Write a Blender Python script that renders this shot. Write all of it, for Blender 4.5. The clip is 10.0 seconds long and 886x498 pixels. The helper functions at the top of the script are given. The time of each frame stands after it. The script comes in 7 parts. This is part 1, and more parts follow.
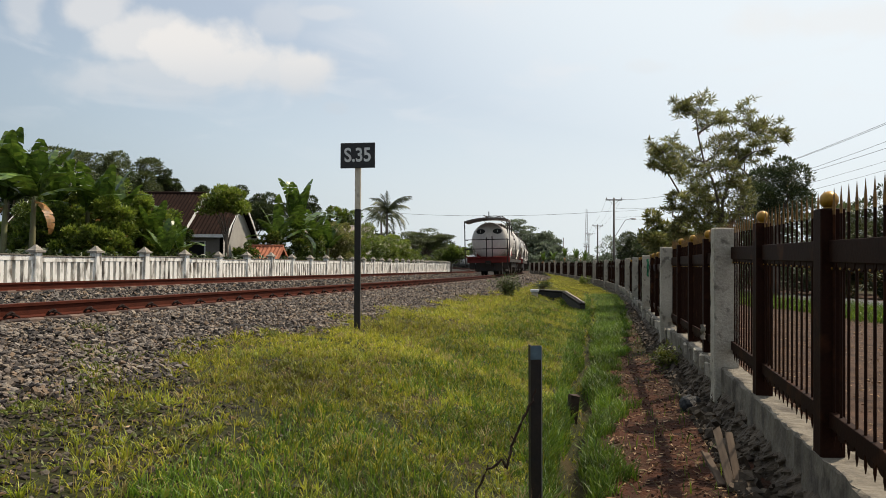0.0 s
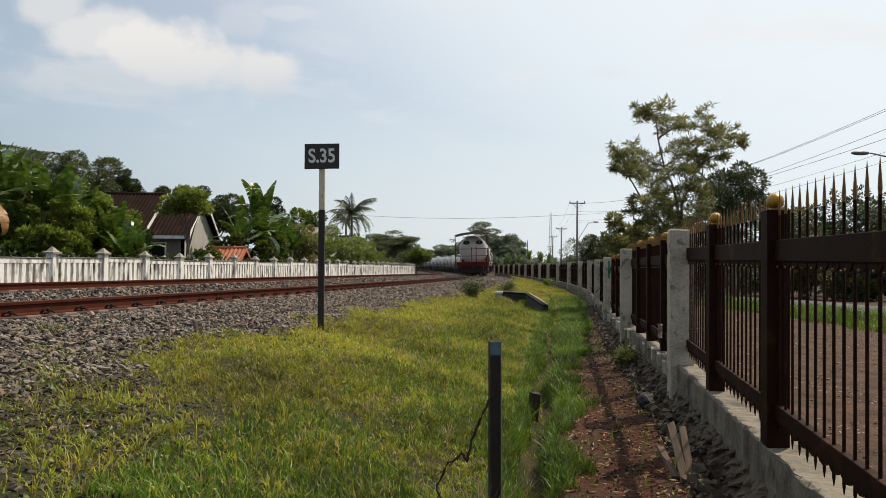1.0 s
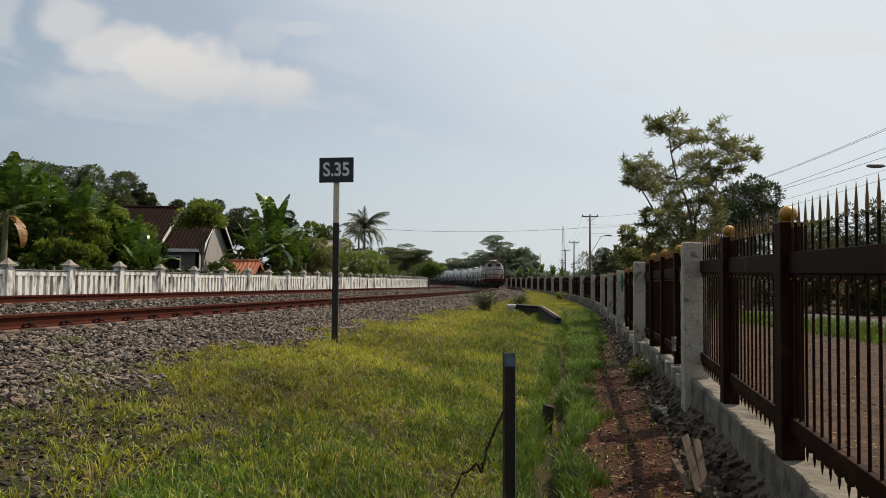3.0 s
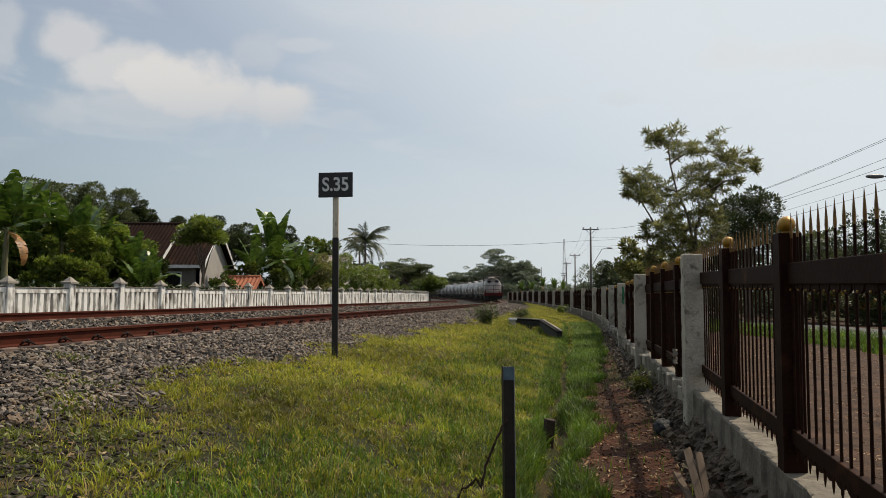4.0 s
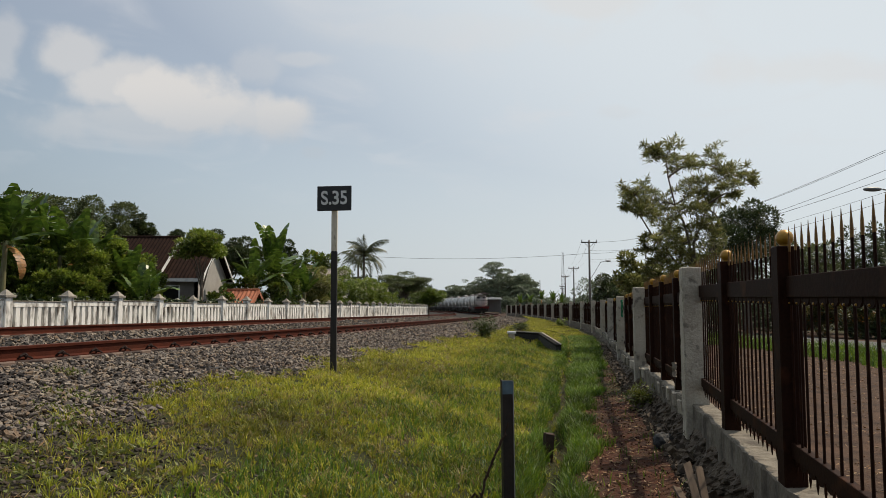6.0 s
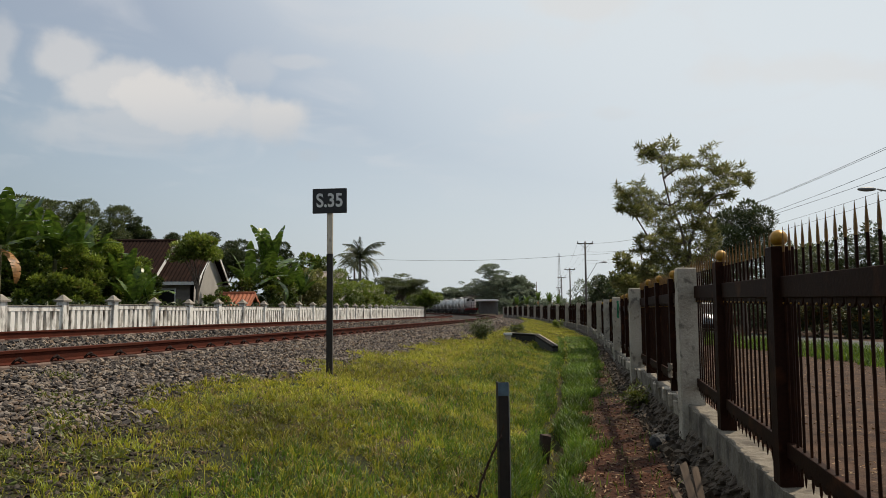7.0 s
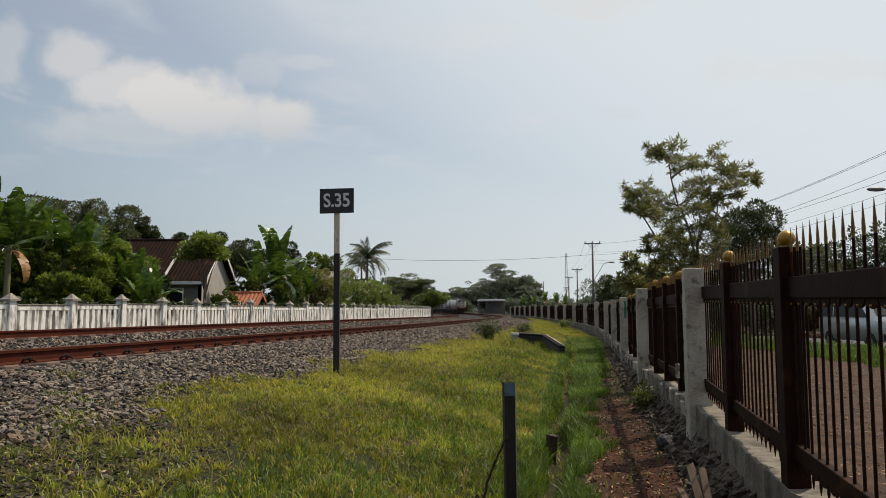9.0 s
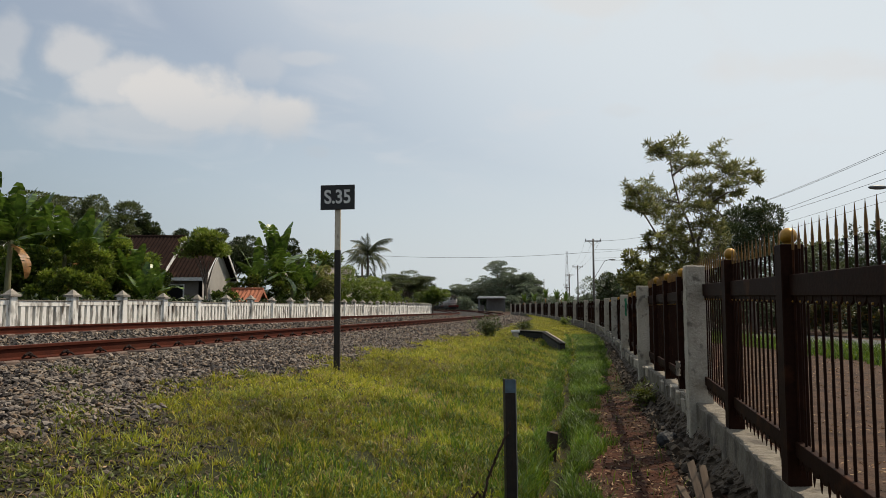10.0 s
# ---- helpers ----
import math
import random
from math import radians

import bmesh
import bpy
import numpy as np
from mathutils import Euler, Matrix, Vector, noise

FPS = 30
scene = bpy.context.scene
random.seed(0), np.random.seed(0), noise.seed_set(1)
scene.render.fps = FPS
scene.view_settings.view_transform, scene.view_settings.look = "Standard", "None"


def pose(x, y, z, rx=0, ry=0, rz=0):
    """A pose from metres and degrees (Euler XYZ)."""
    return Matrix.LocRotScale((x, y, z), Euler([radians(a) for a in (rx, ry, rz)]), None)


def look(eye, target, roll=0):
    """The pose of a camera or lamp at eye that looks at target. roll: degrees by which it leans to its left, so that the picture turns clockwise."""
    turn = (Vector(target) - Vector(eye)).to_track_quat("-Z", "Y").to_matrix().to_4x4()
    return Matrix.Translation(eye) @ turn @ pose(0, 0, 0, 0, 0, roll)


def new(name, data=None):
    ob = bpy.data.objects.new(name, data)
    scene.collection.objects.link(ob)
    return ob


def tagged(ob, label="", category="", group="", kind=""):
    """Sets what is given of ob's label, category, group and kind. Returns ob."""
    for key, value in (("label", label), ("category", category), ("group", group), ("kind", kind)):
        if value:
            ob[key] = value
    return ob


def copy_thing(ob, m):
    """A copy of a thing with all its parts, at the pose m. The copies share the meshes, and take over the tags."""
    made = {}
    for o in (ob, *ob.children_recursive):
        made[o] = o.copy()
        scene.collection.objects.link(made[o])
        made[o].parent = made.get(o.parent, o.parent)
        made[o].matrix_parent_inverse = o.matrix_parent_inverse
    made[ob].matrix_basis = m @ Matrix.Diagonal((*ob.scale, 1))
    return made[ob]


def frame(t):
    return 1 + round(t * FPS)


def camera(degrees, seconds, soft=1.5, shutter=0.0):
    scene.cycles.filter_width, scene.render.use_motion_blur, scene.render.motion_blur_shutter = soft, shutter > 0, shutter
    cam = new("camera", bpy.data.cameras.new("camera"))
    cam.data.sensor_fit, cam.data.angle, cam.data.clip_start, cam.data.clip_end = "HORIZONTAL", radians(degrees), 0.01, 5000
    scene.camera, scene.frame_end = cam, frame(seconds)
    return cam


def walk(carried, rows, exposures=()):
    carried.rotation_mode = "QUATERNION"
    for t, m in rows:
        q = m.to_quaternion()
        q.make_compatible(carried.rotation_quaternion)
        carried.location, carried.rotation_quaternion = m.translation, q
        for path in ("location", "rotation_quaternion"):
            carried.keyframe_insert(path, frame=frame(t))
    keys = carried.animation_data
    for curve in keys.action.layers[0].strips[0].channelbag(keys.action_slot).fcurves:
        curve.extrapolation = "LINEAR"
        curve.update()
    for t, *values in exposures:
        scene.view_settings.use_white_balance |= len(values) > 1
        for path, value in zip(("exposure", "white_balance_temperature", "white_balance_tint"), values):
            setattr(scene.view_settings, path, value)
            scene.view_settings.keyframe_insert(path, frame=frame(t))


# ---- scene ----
cam = camera(64.0, 10.0, soft=0.5)
walk(cam, [
    (0.0, pose(-0.033, 0.119, 1.535, 91.33, -0.47, 1.50)),
    (0.1, pose(-0.030, 0.115, 1.533, 91.95, -0.50, 1.84)),
    (0.2, pose(-0.026, 0.111, 1.531, 92.35, -0.52, 2.19)),
    (0.3, pose(-0.023, 0.108, 1.528, 92.50, -0.54, 2.26)),
    (0.4, pose(-0.019, 0.104, 1.526, 92.51, -0.57, 2.16)),
    (0.5, pose(-0.016, 0.100, 1.523, 92.39, -0.59, 2.36)),
    (0.6, pose(-0.015, 0.088, 1.521, 92.22, -0.58, 0.82)),
    (0.7, pose(-0.015, 0.076, 1.518, 91.92, -0.57, -0.70)),
    (0.8, pose(-0.015, 0.064, 1.515, 91.79, -0.56, -1.39)),
    (0.9, pose(-0.015, 0.051, 1.513, 91.64, -0.54, -1.46)),
    (1.0, pose(-0.014, 0.039, 1.510, 91.56, -0.53, -1.32)),
    (1.5, pose(-0.025, -0.008, 1.497, 91.54, -0.94, -1.08)),
    (2.0, pose(-0.032, -0.016, 1.497, 91.89, -1.07, -0.75)),
    (3.5, pose(-0.021, -0.008, 1.502, 93.12, -0.33, -0.19)),
    (4.0, pose(-0.009, -0.001, 1.498, 93.77, -0.12, -0.22)),
    (4.5, pose(-0.016, -0.006, 1.499, 94.17, -0.29, -0.28)),
    (5.0, pose(-0.022, -0.014, 1.501, 94.47, -0.19, -0.17)),
    (5.5, pose(-0.016, -0.007, 1.501, 94.68, -0.19, -0.20)),
    (7.0, pose(-0.001, -0.002, 1.501, 94.99, 0.27, -0.60)),
    (7.5, pose(0.001, -0.004, 1.500, 95.02, -0.01, -0.47)),
    (8.0, pose(0.003, 0.001, 1.501, 95.08, 0.03, -0.25)),
    (8.5, pose(0.000, -0.005, 1.501, 95.05, 0.13, -0.12)),
    (9.0, pose(0.002, -0.007, 1.502, 94.98, 0.16, -0.04)),
    (9.5, pose(0.007, -0.007, 1.500, 94.82, 0.36, -0.06)),
    (10.0, pose(-0.000, 0.000, 1.500, 94.74, 0.00, -0.00)),
], exposures=[(0.0, 0.15, 6700, 10.8), (0.5, -0.06, 6700, 10.8), (1.0, 0.14, 6700, 10.8), (1.5, 0.12, 6700, 10.8), (2.2, -0.02, 6700, 10.8), (3.5, -0.10, 6690, 10.8), (5.0, -0.14, 6680, 10.8), (10.0, -0.12, 6680, 10.8)])

# ---- world, sun, exposure ----
SUN = Vector((0.47, 0.34, 0.82)).normalized()
world = bpy.data.worlds.new("sky")
scene.world = world
world.use_nodes = True


def build_sky():
    nt = world.node_tree
    nd, ln = nt.nodes, nt.links
    nd.clear()
    out = nd.new("ShaderNodeOutputWorld")
    bg = nd.new("ShaderNodeBackground")
    ln.new(bg.outputs[0], out.inputs[0])
    sky = nd.new("ShaderNodeTexSky")
    sky.sky_type, sky.sun_disc = "NISHITA", False
    sky.sun_elevation = math.asin(SUN.z)
    sky.sun_rotation = math.atan2(SUN.x, SUN.y)
    sky.dust_density, sky.air_density = 2.5, 1.0
    tc = nd.new("ShaderNodeTexCoord")

    def math_node(op, a, b=None, clamp=False):
        m = nd.new("ShaderNodeMath")
        m.operation, m.use_clamp = op, clamp
        for i, v in enumerate((a, b)):
            if v is None:
                continue
            if isinstance(v, (int, float)):
                m.inputs[i].default_value = v
            else:
                ln.new(v, m.inputs[i])
        return m.outputs[0]

    def ramp(v, a, b, lo=0.0, hi=1.0):
        m = nd.new("ShaderNodeMapRange")
        m.interpolation_type = "SMOOTHSTEP"
        ln.new(v, m.inputs[0])
        for i, x in enumerate((a, b, lo, hi)):
            m.inputs[i + 1].default_value = x
        return m.outputs[0]

    def mix(f, a, b):
        m = nd.new("ShaderNodeMix")
        m.data_type = "RGBA"
        for s, v in ((m.inputs[0], f), (m.inputs[6], a), (m.inputs[7], b)):
            if isinstance(v, (int, float, tuple)):
                s.default_value = v
            else:
                ln.new(v, s)
        return m.outputs[2]

    sep = nd.new("ShaderNodeSeparateXYZ")
    ln.new(tc.outputs["Generated"], sep.inputs[0])
    x, y, z = sep.outputs
    # thin veil of high cloud: stretched noise on the dome
    zz = math_node("ADD", math_node("ABSOLUTE", z), 0.12)
    u = math_node("DIVIDE", x, zz)
    v = math_node("DIVIDE", y, zz)
    comb = nd.new("ShaderNodeCombineXYZ")
    ln.new(u, comb.inputs[0])
    ln.new(v, comb.inputs[1])
    veil = nd.new("ShaderNodeTexNoise")
    veil.inputs["Scale"].default_value, veil.inputs["Detail"].default_value = 0.8, 6
    ln.new(comb.outputs[0], veil.inputs["Vector"])
    fine = nd.new("ShaderNodeTexNoise")
    fine.inputs["Scale"].default_value, fine.inputs["Detail"].default_value = 13.0, 9
    ln.new(tc.outputs["Generated"], fine.inputs["Vector"])
    curl = nd.new("ShaderNodeTexNoise")
    curl.inputs["Scale"].default_value, curl.inputs["Detail"].default_value = 38.0, 8
    ln.new(tc.outputs["Generated"], curl.inputs["Vector"])
    n = math_node("ADD", math_node("MULTIPLY", fine.outputs[0], 0.72), math_node("MULTIPLY", curl.outputs[0], 0.28))
    # base: clear sky, paler towards the horizon and towards the sun
    haze = ramp(z, 0.0, 0.36, 0.97, 0.42)
    dot = nd.new("ShaderNodeVectorMath")
    dot.operation = "DOT_PRODUCT"
    ln.new(tc.outputs["Generated"], dot.inputs[0])
    dot.inputs[1].default_value = SUN
    glare = ramp(dot.outputs[1], 0.15, 0.75, 0.0, 0.92)
    f = math_node("MAXIMUM", haze, glare)
    f = math_node("MAXIMUM", f, ramp(veil.outputs[0], 0.42, 0.72, 0.0, 0.85))
    clear = nd.new("ShaderNodeVectorMath")
    clear.operation = "SCALE"
    ln.new(sky.outputs[0], clear.inputs[0])
    clear.inputs[3].default_value = 0.105
    low = mix(ramp(z, 0.02, 0.20), (0.54, 0.60, 0.625, 1), (0.455, 0.585, 0.68, 1))
    low = mix(ramp(z, 0.24, 0.42), low, (0.50, 0.565, 0.655, 1))
    low = mix(ramp(dot.outputs[1], 0.02, 0.42), (0.345, 0.435, 0.505, 1), low)
    pale = mix(ramp(dot.outputs[1], 0.0, 0.75), low, (0.77, 0.85, 0.90, 1))
    col = mix(f, clear.outputs[0], pale)
    # thin bright wisps
    wisp = nd.new("ShaderNodeTexNoise")
    wisp.inputs["Scale"].default_value, wisp.inputs["Detail"].default_value = 2.3, 8
    wisp.inputs["Distortion"].default_value = 0.6
    ln.new(comb.outputs[0], wisp.inputs["Vector"])
    col = mix(math_node("MULTIPLY", ramp(wisp.outputs[0], 0.50, 0.72, 0.0, 0.42), ramp(z, 0.10, 0.30)), col, (0.74, 0.765, 0.80, 1))

    # heaped clouds: soft ovals on the dome (bearing, height, widths), frayed by noise
    bear = math_node("DIVIDE", x, math_node("MAXIMUM", y, 0.05))
    rise = math_node("DIVIDE", z, math_node("MAXIMUM", y, 0.05))
    ahead = ramp(y, 0.2, 0.4)
    mask = None
    for cb, cr, wb, wr, k in ((-0.535, 0.365, 0.055, 0.042, 0.65), (-0.468, 0.320, 0.090, 0.044, 0.78), (-0.386, 0.306, 0.095, 0.046, 1.0), (-0.33, 0.282, 0.095, 0.036, 1.0), (-0.24, 0.274, 0.052, 0.036, 1.0),
                              (-0.28, 0.274, 0.06, 0.030, 0.9), (-0.435, 0.268, 0.16, 0.040, 0.55), (-0.63, 0.38, 0.03, 0.055, 0.4), (-0.20, 0.36, 0.06, 0.012, 0.3), (-0.26, 0.35, 0.04, 0.03, 0.25), (-0.18, 0.222, 0.018, 0.010, 0.3),
                              (0.26, 0.282, 0.035, 0.012, 0.25), (0.53, 0.345, 0.15, 0.028, 0.35), (0.22, 0.45, 0.09, 0.03, 0.5), (0.02, 0.40, 0.2, 0.03, 0.2)):
        du = math_node("DIVIDE", math_node("SUBTRACT", bear, cb), wb)
        dv = math_node("DIVIDE", math_node("SUBTRACT", rise, cr), wr)
        q = math_node("SQRT", math_node("ADD", math_node("MULTIPLY", du, du), math_node("MULTIPLY", dv, dv)))
        q = math_node("ADD", q, math_node("MULTIPLY", math_node("SUBTRACT", n, 0.5), 2.4))
        one = math_node("MULTIPLY", ramp(q, 0.45, 1.20, 0.95, 0.0), k)
        mask = one if mask is None else math_node("MAXIMUM", mask, one)
    mask = math_node("MULTIPLY", mask, ahead)
    lit = mix(ramp(rise, 0.20, 0.33), (0.52, 0.58, 0.645, 1), (0.77, 0.765, 0.755, 1))
    col = mix(mask, col, lit)
    ln.new(col, bg.inputs[0])
    bg.inputs[1].default_value = 1.0


build_sky()
sun = new("sun", bpy.data.lights.new("sun", "SUN"))
sun.data.energy, sun.data.angle, sun.data.color = 4.2, radians(0.8), (1.0, 0.90, 0.74)
sun.matrix_world = look(SUN * 50, (0, 0, 0))

# ---- materials ----


def mat(name, a, b=None, scale=4.0, rough=0.8, bump=0.2, metal=0.0, fine=30.0, c=None, cmask=(0.55, 0.7), cscale=1.5, island=0.0, spec=0.5, stretch=(1, 1, 1)):
    """Two tones in coarse and fine noise, a third tone in patches, a fine relief."""
    m = bpy.data.materials.new(name)
    m.use_nodes = True
    nt = m.node_tree
    nd, ln = nt.nodes, nt.links
    bs = nd["Principled BSDF"]
    tc = nd.new("ShaderNodeTexCoord")
    oi = nd.new("ShaderNodeObjectInfo")
    sc = nd.new("ShaderNodeVectorMath")
    sc.operation = "SCALE"
    sc.inputs[0].default_value = (37.0, 19.0, 53.0)
    ln.new(oi.outputs["Random"], sc.inputs[3])
    add = nd.new("ShaderNodeVectorMath")
    mp = nd.new("ShaderNodeMapping")
    mp.inputs["Scale"].default_value = stretch
    ln.new(tc.outputs["Object"], mp.inputs[0])
    ln.new(mp.outputs[0], add.inputs[0])
    ln.new(sc.outputs[0], add.inputs[1])

    def noise_tex(s, d=5):
        t = nd.new("ShaderNodeTexNoise")
        t.inputs["Scale"].default_value, t.inputs["Detail"].default_value = s, d
        ln.new(add.outputs[0], t.inputs["Vector"])
        return t.outputs[0]

    def mixc(f, p, q):
        x = nd.new("ShaderNodeMix")
        x.data_type = "RGBA"
        for s, v in ((x.inputs[0], f), (x.inputs[6], p), (x.inputs[7], q)):
            if isinstance(v, (float, int)):
                s.default_value = v
            elif isinstance(v, tuple):
                s.default_value = (*v, 1)
            else:
                ln.new(v, s)
        return x.outputs[2]

    def ramp(v, lo, hi):
        x = nd.new("ShaderNodeMapRange")
        ln.new(v, x.inputs[0])
        x.inputs[1].default_value, x.inputs[2].default_value = lo, hi
        return x.outputs[0]

    b = b or tuple(v * 0.7 for v in a)
    n1, n2 = noise_tex(scale), noise_tex(fine)
    both = nd.new("ShaderNodeMath")
    both.operation = "MULTIPLY_ADD"
    ln.new(n2, both.inputs[0])
    both.inputs[1].default_value = 0.5
    half = nd.new("ShaderNodeMath")
    half.operation = "MULTIPLY"
    half.inputs[1].default_value = 0.5
    ln.new(n1, half.inputs[0])
    ln.new(half.outputs[0], both.inputs[2])
    col = mixc(ramp(both.outputs[0], 0.35, 0.65), a, b)
    if c:
        col = mixc(ramp(noise_tex(cscale, 7), *cmask), col, c)
    if island:
        g = nd.new("ShaderNodeNewGeometry")
        hs = nd.new("ShaderNodeHueSaturation")
        r1 = nd.new("ShaderNodeMapRange")
        ln.new(g.outputs["Random Per Island"], r1.inputs[0])
        r1.inputs[3].default_value, r1.inputs[4].default_value = 1 - island, 1 + island
        ln.new(r1.outputs[0], hs.inputs["Value"])
        ln.new(col, hs.inputs["Color"])
        col = hs.outputs[0]
    ln.new(col, bs.inputs["Base Color"])
    bs.inputs["Roughness"].default_value, bs.inputs["Metallic"].default_value = rough, metal
    bs.inputs["Specular IOR Level"].default_value = spec
    if bump:
        bp = nd.new("ShaderNodeBump")
        bp.inputs["Strength"].default_value, bp.inputs["Distance"].default_value = bump, 0.02
        ln.new(both.outputs[0], bp.inputs["Height"])
        ln.new(bp.outputs[0], bs.inputs["Normal"])
    return m


def leaf_mat(name, a, b, dry=(0.25, 0.17, 0.05), dry_share=0.04, trans=0.35, rough=0.5, low=0.42, high=1.55, spots=6.0):
    """Leaves: tone per leaf, some dry ones, light shining through."""
    m = bpy.data.materials.new(name)
    m.use_nodes = True
    nt = m.node_tree
    nd, ln = nt.nodes, nt.links
    bs = nd["Principled BSDF"]
    out = nd["Material Output"]
    g = nd.new("ShaderNodeNewGeometry")
    cr = nd.new("ShaderNodeValToRGB")
    e = cr.color_ramp.elements
    e[0].position, e[0].color = 0.0, (*dry, 1)
    e[1].position, e[1].color = 1.0, (*b, 1)
    k = cr.color_ramp.elements.new(max(dry_share, 0.002))
    k.color = (*a, 1)
    ln.new(g.outputs["Random Per Island"], cr.inputs[0])
    tc = nd.new("ShaderNodeTexCoord")
    t = nd.new("ShaderNodeTexNoise")
    t.inputs["Scale"].default_value, t.inputs["Detail"].default_value = 0.7, 4
    ln.new(tc.outputs["Object"], t.inputs["Vector"])
    t2 = nd.new("ShaderNodeTexNoise")
    t2.inputs["Scale"].default_value, t2.inputs["Detail"].default_value = spots, 3
    ln.new(tc.outputs["Object"], t2.inputs["Vector"])
    av = nd.new("ShaderNodeMath")
    av.operation = "ADD"
    ln.new(t.outputs[0], av.inputs[0])
    ln.new(t2.outputs[0], av.inputs[1])
    hf = nd.new("ShaderNodeMath")
    hf.operation = "MULTIPLY"
    hf.inputs[1].default_value = 0.5
    ln.new(av.outputs[0], hf.inputs[0])
    hs = nd.new("ShaderNodeHueSaturation")
    r = nd.new("ShaderNodeMapRange")
    ln.new(hf.outputs[0], r.inputs[0])
    r.inputs[1].default_value, r.inputs[2].default_value, r.inputs[3].default_value, r.inputs[4].default_value = 0.36, 0.64, low, high
    ln.new(r.outputs[0], hs.inputs["Value"])
    ln.new(cr.outputs[0], hs.inputs["Color"])
    ln.new(hs.outputs[0], bs.inputs["Base Color"])
    bs.inputs["Roughness"].default_value = rough
    tr = nd.new("ShaderNodeBsdfTranslucent")
    ln.new(hs.outputs[0], tr.inputs[0])
    mx = nd.new("ShaderNodeMixShader")
    mx.inputs[0].default_value = trans
    ln.new(bs.outputs[0], mx.inputs[1])
    ln.new(tr.outputs[0], mx.inputs[2])
    ln.new(mx.outputs[0], out.inputs[0])
    return m


def stone_mat(name, tones, rough=0.9, bump=0.5):
    """Broken stone: one of several tones for each piece, mottled, with a rough skin."""
    m = mat(name, (0.5, 0.5, 0.5), (0.3, 0.3, 0.3), 22, rough, bump, 0, 90, spec=0.25)
    nt = m.node_tree
    nd, ln = nt.nodes, nt.links
    bs = nd["Principled BSDF"]
    mottle = bs.inputs["Base Color"].links[0].from_socket
    g = nd.new("ShaderNodeNewGeometry")
    cr = nd.new("ShaderNodeValToRGB")
    cr.color_ramp.interpolation = "CONSTANT"
    e = cr.color_ramp.elements
    e[0].position, e[0].color = 0.0, (*tones[0], 1)
    e[1].position, e[1].color = 1.0 - 1.0 / len(tones), (*tones[-1], 1)
    for i, t in enumerate(tones[1:-1]):
        e.new((i + 1) / len(tones)).color = (*t, 1)
    ln.new(g.outputs["Random Per Island"], cr.inputs[0])
    x = nd.new("ShaderNodeMix")
    x.data_type, x.blend_type = "RGBA", "MULTIPLY"
    x.inputs[0].default_value = 1.0
    ln.new(cr.outputs[0], x.inputs[6])
    ln.new(mottle, x.inputs[7])
    ln.new(x.outputs[2], bs.inputs["Base Color"])
    return m


